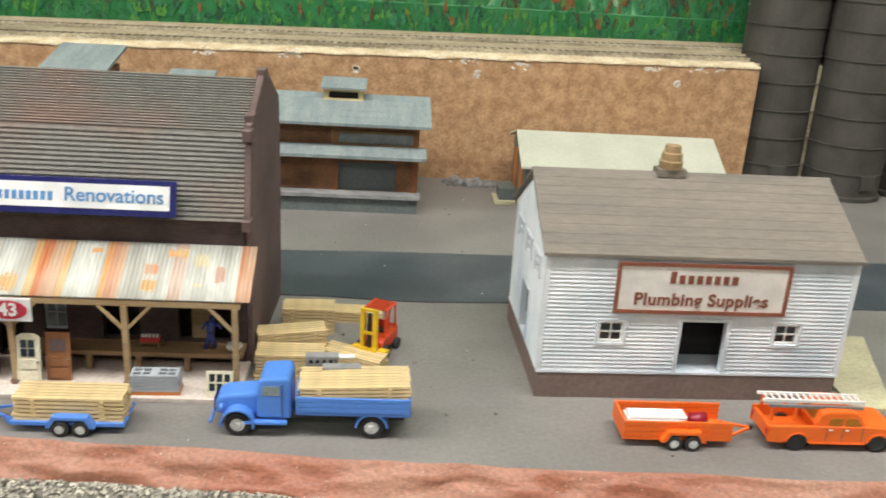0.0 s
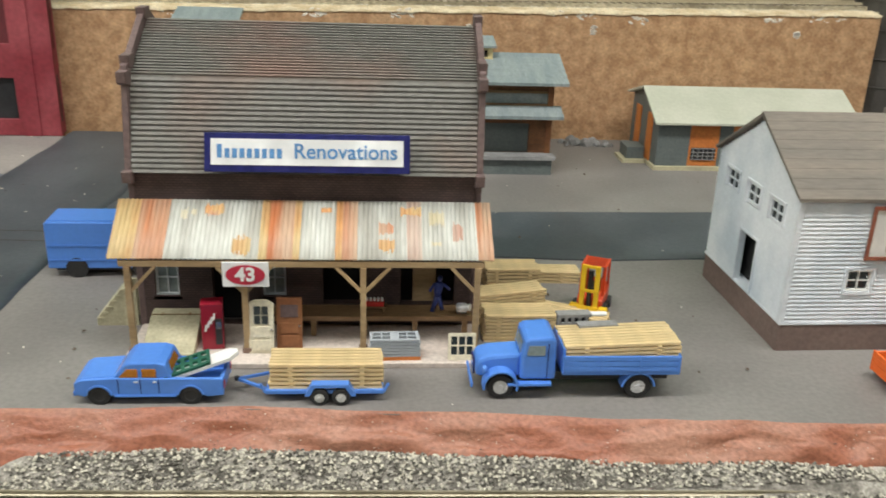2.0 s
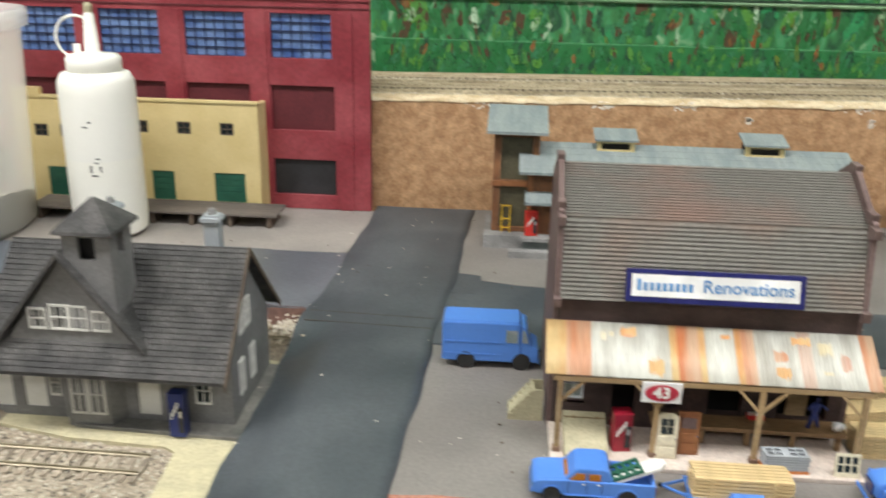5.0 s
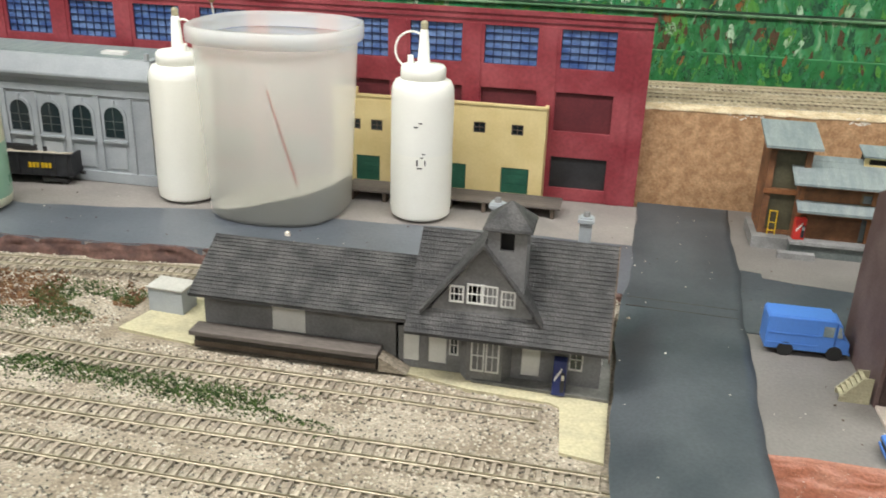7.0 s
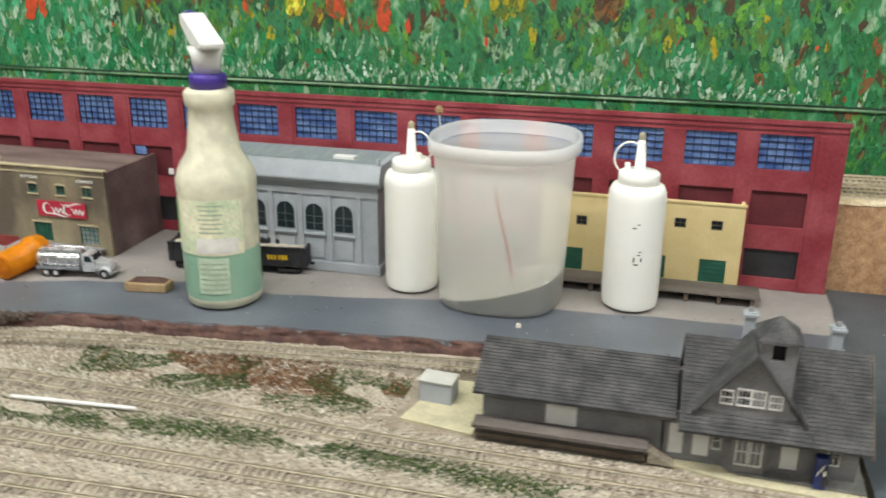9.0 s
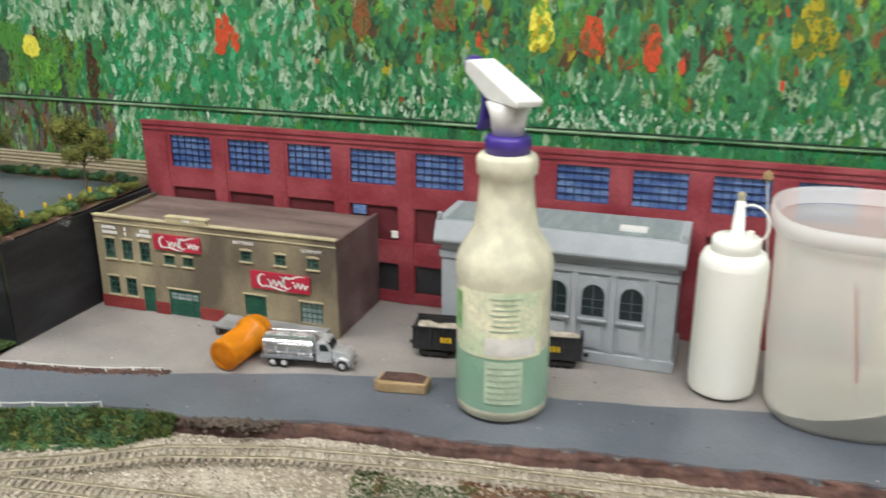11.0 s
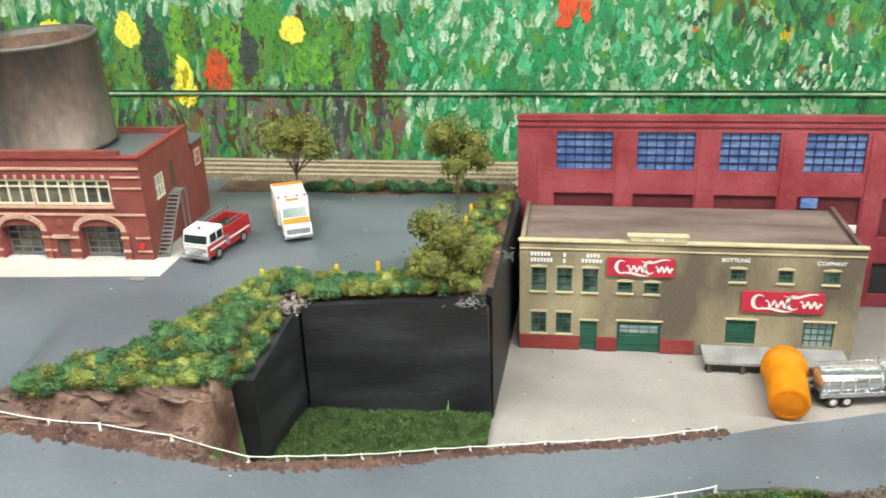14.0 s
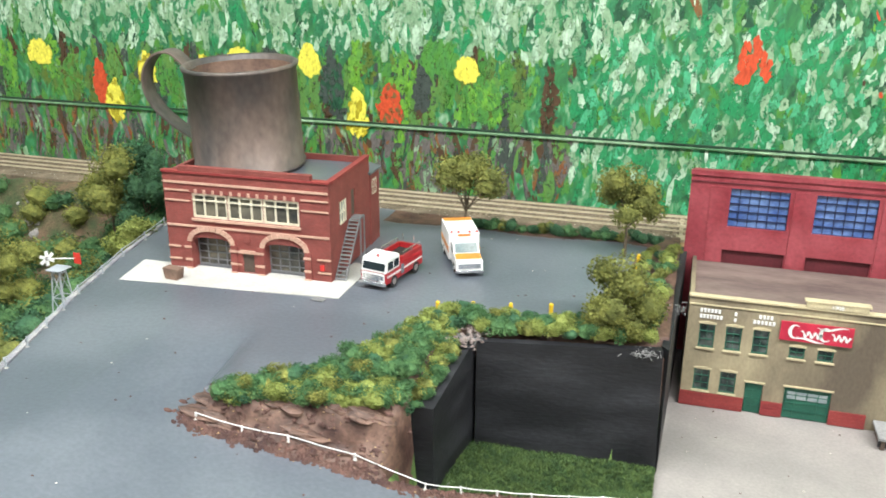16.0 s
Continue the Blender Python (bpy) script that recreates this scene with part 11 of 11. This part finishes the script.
for dx, dz, size in ((0.0, 0.0, 0.85), (-0.0075, -0.001, 0.95), (-0.013, -0.002, 0.95)):
    along([(-1.7895 + dx, 0.507), (-1.7815 + dx, 0.580)], 0.0085, 0.0012, size, lambda x, y: 0.0935 + dz + 0.0195 * (y - 0.502) / 0.0895)
put_bush(-1.801, 0.4975, 0.089, 0.9, 3)
put_bush(-1.7935, 0.5045, 0.0925, 0.7, 1)
for _ in range(60):
    y = rngb.uniform(0.40, 0.86)
    x = lerp_table(y, LOT_EDGE) - 0.022 - rngb.random() * 0.10
    put_bush(x, y, hill(x, y)[0], rngb.uniform(1.2, 2.3), rngb.choice((0, 1, 2, 2, 3, 3, 5)))
for seed, leaf in ((91, "leaf_dark"), (92, "leaf_mid"), (93, "leaf_olive")):
    rw, wood = random.Random(seed), Geo()
    for _ in range(85):
        y = rw.uniform(0.36, 0.87)
        x = lerp_table(y, LOT_EDGE) - 0.06 - rw.random() * 0.40
        z, s = hill(x, y)[0], rw.uniform(0.012, 0.022)
        core(wood, (x, y, z + s * 0.6), (s, s, s * 0.8), seed)
        foliage(wood, (x, y, z + s * 0.7), (s * 1.1, s * 1.1, s), 300, 0.0017, rw)
    tagged(part("forest_shrubs", wood, M[leaf]), "dense foam shrubs filling the wood", "shrubs", kind="stuff")


def tree(x, y, z, height, rx, rz, material, label, seed, lean=0.0, crowns=10, leaves=420, leaf=0.0016):
    rng = random.Random(seed)
    t = thing("tree", pose(x, y, z), label, "tree")
    g = Geo()
    fork = height * 0.42
    g.rod((0, 0, -0.002), (lean * 0.4, 0, fork), 0.0017, 8, 0.0012)
    crown = Geo()
    for k in range(crowns):
        a = 6.28 * k / crowns + rng.uniform(-0.4, 0.4)
        r = rx * rng.uniform(0.25, 0.72)
        c = (lean + r * math.cos(a), r * math.sin(a), height - rz + rz * rng.uniform(-0.75, 0.55))
        g.rod((lean * 0.4, 0, fork * rng.uniform(0.75, 1.0)), (c[0] * 0.85, c[1] * 0.85, c[2] - 0.003), 0.0009, 6, 0.0003)
        s = rng.uniform(0.36, 0.52)
        core(crown, c, (rx * s * 0.8, rx * s * 0.8, rz * s * 0.78), seed + k)
        foliage(crown, c, (rx * s, rx * s, rz * s), leaves, leaf, rng, 0.55)
    c = (lean, 0, height - rz * 0.45)
    foliage(crown, c, (rx * 0.5, rx * 0.5, rz * 0.45), leaves, leaf, rng, 0.5)
    part("trunk", g, M["trunk"], t, "thin brown twig trunk")
    part("crown", crown, material, t, "clumpy foam foliage")
    return t


tree(-1.838, 0.812, 0.117, 0.096, 0.040, 0.028, M["leaf_tree"], "olive foam tree behind the parked ambulance", 1, 0.004)
tree(-1.668, 0.812, 0.117, 0.099, 0.033, 0.029, M["leaf_tree"], "olive foam tree at the back of the lot", 2)
tree(-1.653, 0.632, 0.112, 0.076, 0.037, 0.036, M["leaf_tree"], "broad olive foam tree above the black wall", 3, crowns=11)
tree(-2.272, 0.80, 0.075, 0.118, 0.05, 0.04, M["leaf_olive"], "olive foam tree in the wood", 4, 0.006, 10)
tree(-2.27, 0.86, 0.09, 0.10, 0.036, 0.042, M["leaf_dark"], "dark green tree in the wood", 5, 0, 10)
tree(-2.215, 0.79, 0.075, 0.10, 0.04, 0.04, M["leaf_dark"], "dark green tree beside the fire station", 6, 0, 10)
tree(-2.30, 0.64, 0.045, 0.095, 0.05, 0.042, M["leaf_olive"], "olive tree in the wood below the road", 7, 0, 10)
tree(-2.26, 0.52, 0.045, 0.075, 0.045, 0.036, M["leaf_mid"], "green tree in the wood below the road", 8, 0, 10)
tree(-2.38, 0.72, 0.05, 0.09, 0.05, 0.04, M["leaf_mid"], "green tree in the wood", 9, 0, 10)


# ---- fences, posts, windmill ----
def wire_fence(name, line, zf, step, h, label, paint="white"):
    t = thing(name, pose(0, 0, 0), label, "fence", "white wire fences")
    pts = []
    for (a, b) in zip(line, line[1:]):
        ln = math.hypot(b[0] - a[0], b[1] - a[1])
        n = max(1, int(ln / step))
        pts += [(a[0] + (b[0] - a[0]) * k / n, a[1] + (b[1] - a[1]) * k / n) for k in range(n)]
    pts.append(line[-1])
    tops = []
    rng = random.Random(int(abs(line[0][0]) * 1000))
    for x, y in pts:
        z = zf(x, y)
        lx, ly = rng.uniform(-0.001, 0.001), rng.uniform(-0.001, 0.001)
        p = part("post", Geo().bar((x, y, z - 0.002), (x + lx, y + ly, z + h), 0.0014, 0.0011), M[paint], t)
        part("base_blob", Geo().lathe([(0.0017, 0), (0.0013, 0.0008), (0.0006, 0.0012)], 7, pose(x, y, z - 0.0004)), M["concrete"], p)
        tops.append((x + lx, y + ly, z + h * 0.85))
    for a, b in zip(tops, tops[1:]):
        mid = tuple((a[c] + b[c]) / 2 - (0.0006 if c == 2 else 0) for c in range(3))
        part("wire", Geo().rod(a, mid, 0.00045, 5).rod(mid, b, 0.00045, 5), M[paint], t)
    return t


wire_fence("wire_fence", [(x, y + 0.002) for x, y in FENCE[1:-2]] + [(-1.535, 0.577), (-1.43, 0.608)], lambda x, y: max(lerp_table(x, RAMP), hill(x, y)[0]), 0.026, 0.0050, "white post and wire fence along the hill road")
wire_fence("wire_fence", [(x, y + 0.004) for x, y in NEAR[1:-2]], lambda x, y: lerp_table(x, RAMP), 0.026, 0.0050, "white post and wire fence on the outer road edge")
edge_line = [(LOT_EDGE[k][1] + 0.003, LOT_EDGE[k][0]) for k in range(0, 5)]
wire_fence("wire_fence", edge_line, lambda x, y: 0.117, 0.034, 0.009, "grey post and chain fence along the high lot", "bank_grey")
M["kerb"] = mat("chipped_grey_kerb", (0.22, 0.22, 0.25), (0.45, 0.44, 0.43), 0.6, scale=60, mix=0.4, bump=0.6, grain=0.3)
kerb = Geo()
for a, b in zip(edge_line, edge_line[1:]):
    kerb.bar((a[0] - 0.004, a[1], 0.1160), (b[0] - 0.004, b[1], 0.1160), 0.0045, 0.0042)
structure("kerb", kerb, M["kerb"], "chipped pale kerb along the high lot", "kerb")
bol = thing("bollard", pose(-1.812, 0.626, 0.117), "short yellow bollard at the lot edge", "bollard", "yellow bollards")
part("post", Geo().lathe([(0.0019, 0), (0.0019, 0.0085), (0.0012, 0.0095)], 10), M["yellow"], bol)
for x, y in ((-1.782, 0.634), (-1.75, 0.641), (-1.716, 0.650), (-1.683, 0.660), (-1.656, 0.69), (-1.655, 0.725), (-1.654, 0.765), (-1.653, 0.80)):
    copy_thing(bol, pose(x, y, 0.117))


def windmill():
    t = thing("windmill", pose(-2.162, 0.575, 0.062), "small grey lattice windmill with a red-tipped vane", "windmill")
    H = 0.072
    for sx in (-1, 1):
        for sy in (-1, 1):
            part("leg", Geo().bar((sx * 0.0095, sy * 0.0095, 0), (sx * 0.004, sy * 0.004, H), 0.0011, 0.0011), M["bank_grey"], t)
    for z in (0.02, 0.045, 0.069):
        s = 0.0095 - 0.0055 * z / H
        for a, b in (((-s, -s), (s, -s)), ((s, -s), (s, s)), ((s, s), (-s, s)), ((-s, s), (-s, -s))):
            part("girt", Geo().bar((*a, z), (*b, z), 0.0008, 0.0008), M["bank_grey"], t)
    for k, (z0, z1) in enumerate(((0.0, 0.02), (0.02, 0.045), (0.045, 0.069))):
        s0, s1 = 0.0095 - 0.0055 * z0 / H, 0.0095 - 0.0055 * z1 / H
        for sy in (-1, 1):
            part("brace", Geo().bar((-s0, sy * s0, z0), (s1, sy * s1, z1), 0.0006, 0.0006), M["bank_grey"], t)
            part("brace", Geo().bar((s0, sy * s0, z0), (-s1, sy * s1, z1), 0.0006, 0.0006), M["bank_grey"], t)
    part("platform", Geo().box(-0.008, 0.008, -0.008, 0.008, H, H + 0.001), M["bank_grey"], t)
    part("tail", Geo().rod((-0.010, 0, H + 0.009), (0.020, 0, H + 0.013), 0.0006), M["white"], t)
    part("vane", Geo().box(0.019, 0.026, -0.0004, 0.0004, H + 0.008, H + 0.0185), M["red"], t, "red vane")
    for k in range(6):
        a = k * math.pi / 3
        part("blade", Geo().box(-0.0015, 0.0015, -0.0004, 0.0004, 0.002, 0.0072, Matrix.Translation((-0.011, 0, H + 0.009)) @ Matrix.Rotation(math.radians(70), 4, "Z") @ Matrix.Rotation(a, 4, "Y")), M["white"], t)
    part("hub", Geo().lathe([(0.0016, 0), (0.0016, 0.003)], 10, pose(-0.0125, 0, H + 0.009, 0, 90, 0)), M["rim"], t)


windmill()
pipe = thing("white_rod", pose(-1.187, 0.424, YARD + 0.0032, 0, 0, 5), "white styrene rod lying across the yard", "rod")
part("rod", Geo().rod((0, 0, 0), (0.127, 0, 0), 0.0018, 8), M["white"], pipe)

rocks = Geo()
rr = random.Random(5)
for _ in range(30):
    s = rr.uniform(0.003, 0.009)
    x, y = rr.uniform(-2.50, -2.41), rr.uniform(0.77, 0.86)
    rocks.lathe([(s, 0), (s * 0.95, s * 0.5), (s * 0.45, s * 1.05), (0.001, s * 1.2)], 7, pose(x, y, hill(x, y)[0] - 0.003, rr.uniform(-25, 25), rr.uniform(-25, 25), rr.uniform(0, 360)))
tagged(part("rock_outcrop", rocks, mat("grey_rock", (0.24, 0.23, 0.22), (0.42, 0.40, 0.38), 0.85, scale=70, fine=300, bump=0.8)), "grey plaster rock outcrop in the wood", "rocks", kind="stuff")

M["shelf_rock"] = mat("layered_brown_rock", (0.050, 0.027, 0.021), (0.165, 0.098, 0.072), 0.6, scale=60, fine=300, bump=0.9, grain=0.35, stretch=(0.4, 1.5, 2.5))
for k in range(22):
    x = -1.935 + 0.125 * ((k * 0.381966) % 1.0)
    fy, cy = lerp_table(x, FENCE), lerp_table(x, CREST)
    f = (0.30, 0.52, 0.70, 0.86)[k % 4] + rr.uniform(-0.05, 0.05)
    y = fy + (cy - fy) * f
    g, size = Geo(), rr.uniform(0.012, 0.024)
    core(g, (0, 0, 0), (size, 0.0080, rr.uniform(0.0020, 0.0034)), k)
    g.v = [(u + 0.0022 * noise.noise((u * 300, v * 300, k)), v + 0.0020 * noise.noise((u * 260, v * 260, k + 9)), w + 0.0014 * noise.noise((u * 220, v * 420, k + 4))) for u, v, w in g.v]
    tagged(part("shelf_rock", g, M["shelf_rock"]), "flat brown rock shelf in the bare hillside", "rock", "hillside rock shelves").matrix_basis = pose(x, y, hill(x, y)[0] - 0.0004, rr.uniform(10, 24), 14 + rr.uniform(-6, 6), 14 + rr.uniform(-8, 8))
clods = Geo()
for _ in range(120):
    x = rr.uniform(-1.96, -1.79)
    fy, cy = lerp_table(x, FENCE), lerp_table(x, CREST)
    y = fy + (cy - fy) * rr.random()
    s = rr.uniform(0.0008, 0.0026)
    clods.lathe([(s, 0), (s * 0.9, s * 0.5), (s * 0.3, s * 0.9)], 6, pose(x, y, hill(x, y)[0] - 0.001, rr.uniform(-30, 30), rr.uniform(-30, 30), rr.uniform(0, 360)), sx=1.6)
tagged(part("hill_rocks", clods, M["bank"]), "loose brown rocks on the bare hillside", "rocks", kind="stuff")
lint = Geo()
for cx, cy, cz, n in ((-1.775, 0.588, 0.114, 26), (-1.632, 0.606, 0.112, 22), (-1.612, 0.70, 0.114, 12), (-1.7765, 0.506, 0.022, 7)):
    for _ in range(n * 4):
        a = Vector((cx + rr.gauss(0, 0.006), cy + rr.gauss(0, 0.003), cz + rr.gauss(0, 0.002)))
        lint.rod(a, a + Vector((rr.gauss(0, 0.0022), rr.gauss(0, 0.0015), rr.gauss(-0.001, 0.0016))), 0.00028, 4)
tagged(part("dry_lichen", lint, M["grey_wood"]), "pale dry lichen on the wall corners", "lichen", kind="stuff")


# ---- crumbs and dust on the painted roads ----
def on_street(rng):
    x, y = rng.uniform(-0.33, 0.30), rng.uniform(0.40, 0.86)
    return (x, y, 0.0010) if y > FRONT_R(x) + 0.004 else None


def on_hill_road(rng):
    x, y = rng.uniform(-2.12, -1.45), rng.uniform(0.2, 0.85)
    z, k = hill(x, y)
    return (x, y, z) if k == "road" else None


def on_lot(rng):
    x, y = rng.uniform(-1.6, -0.35), rng.uniform(0.52, 0.85)
    return (x, y, 0.0009) if y > FRONT_L(x) + 0.004 else None


scatter("road_crumbs", 60, on_street, (0.0003, 0.0007), M["plaster"], "tiny pale crumbs scattered on the street", "crumbs", 31)
scatter("road_crumbs", 90, on_street, (0.0004, 0.0011), M["tie"], "tiny dark crumbs scattered on the street", "crumbs", 32)
scatter("road_crumbs", 120, on_hill_road, (0.0005, 0.0013), M["bank"], "dark grit on the hill road", "crumbs", 33)
scatter("road_crumbs", 60, on_hill_road, (0.0004, 0.0010), M["plaster"], "pale grit on the hill road", "crumbs", 34)
scatter("road_crumbs", 90, on_lot, (0.0005, 0.0012), M["bank"], "dark grit on the pale lot", "crumbs", 35)
scatter("road_crumbs", 60, on_lot, (0.0004, 0.0010), M["plaster"], "pale grit on the lot", "crumbs", 36)


def on_cross_road(rng):
    x, y = rng.uniform(-0.425, -0.34), rng.uniform(0.36, 0.86)
    return (x, y, 0.0014) if abs(x + 0.383) > 0.03 or rng.random() < 0.35 else None


scatter("road_crumbs", 55, on_cross_road, (0.0003, 0.0010), M["plaster"], "pale plaster chips along the side road", "crumbs", 37)


def on_slope(rng):
    x = rng.uniform(-1.93, -1.80)
    fy, cy = lerp_table(x, FENCE), lerp_table(x, CREST)
    y = fy + (cy - fy) * rng.random()
    return x, y, hill(x, y)[0]


M["ochre"] = mat("ochre_crumble", (0.30, 0.19, 0.09), (0.40, 0.29, 0.16), 0.9, bump=0.3)
scatter("slope_gravel", 420, on_slope, (0.0006, 0.0016), M["bank"], "dark gravel on the bare hillside", "gravel", 38)
scatter("slope_gravel", 70, on_slope, (0.0005, 0.0013), M["ochre"], "ochre crumbs on the bare hillside", "gravel", 39)


def by_wing(rng):
    f = rng.random()
    return -1.775 + rng.gauss(0, 0.006) + 0.006 * f, 0.576 + 0.026 * f + rng.gauss(0, 0.004), 0.1125 + 0.006 * rng.random()


scatter("rubble", 90, by_wing, (0.0009, 0.0022), mat("pinkish_plaster_rubble", (0.16, 0.12, 0.11), (0.34, 0.28, 0.26), 0.85, scale=90, bump=0.5, grain=0.3), "pinkish plaster rubble at the corner of the black walls", "rubble", 41)


def by_fence(rng):
    x = rng.uniform(-1.95, -1.42)
    y = lerp_table(x, FENCE) + rng.gauss(0, 0.0028) - (0.0035 if x < -1.65 else 0.0)
    return x, y, (hill(x, y)[0] if x < -1.6 else lerp_table(x, RAMP)) - 0.0004


scatter("earth_ridge", 1900, by_fence, (0.0009, 0.0030), M["bank"], "crumbled dark earth ridge along the road fence", "earth", 42)
scatter("earth_ridge", 160, by_fence, (0.0006, 0.0014), M["ochre"], "ochre crumbs along the road fence", "earth", 43)


def on_bank(rng):
    x = rng.uniform(-1.80, -1.38)
    y = lerp_table(x, NEAR) - 0.003 - 0.04 * rng.random()
    if noise.noise((x * 28, y * 45, 3)) < -0.02:
        return None
    return x, y, hill(x, y)[0] + 0.0018 * rng.random()


scatter("bank_clods", 260, on_bank, (0.0010, 0.0022), M["bank"], "dark earth clods showing through the grass bank", "clods", 44)
scatter("bank_clods", 40, on_bank, (0.0007, 0.0018), M["chip"], "tan grit showing through the grass bank", "clods", 45)


def at_crossing(rng):
    x, y = -0.431 + rng.gauss(0, 0.006), 0.598 + rng.gauss(0, 0.008)
    return x, y, -0.0065 + 0.004 * rng.random()


def on_clay(rng):
    x, f = rng.uniform(-0.33, 0.40), rng.random() ** 2.2
    y = FRONT_R(x) - 0.0135 + 0.012 * f
    return x, y, 0.0010 + (YARD + 0.0001 - 0.0010) * ((1 - (y - FRONT_R(x) + 0.0155) / 0.0163) ** 1.25)


scatter("clay_grit", 1100, on_clay, (0.00012, 0.0004), M["stone_light"], "pale grit stuck on the clay bank", "grit", 49)
scatter("clay_grit", 700, on_clay, (0.00012, 0.0004), M["stone_dark"], "dark grit stuck on the clay bank", "grit", 50)
scatter("crossing_rubble", 110, at_crossing, (0.0008, 0.0020), M["chip"], "tan stone rubble where the track meets the road", "rubble", 46)
scatter("crossing_rubble", 25, at_crossing, (0.0007, 0.0017), M["plaster"], "white plaster rubble where the track meets the road", "rubble", 47)


def at_road_foot(rng):
    x = -1.305 + rng.gauss(0, 0.022)
    y = FRONT_L(x) - 0.004 + rng.gauss(0, 0.004)
    return x, y, -0.006 + 0.007 * rng.random()


scatter("root_debris", 320, at_road_foot, (0.0010, 0.0032), M["tie"], "dark root debris at the foot of the road edge", "debris", 48)
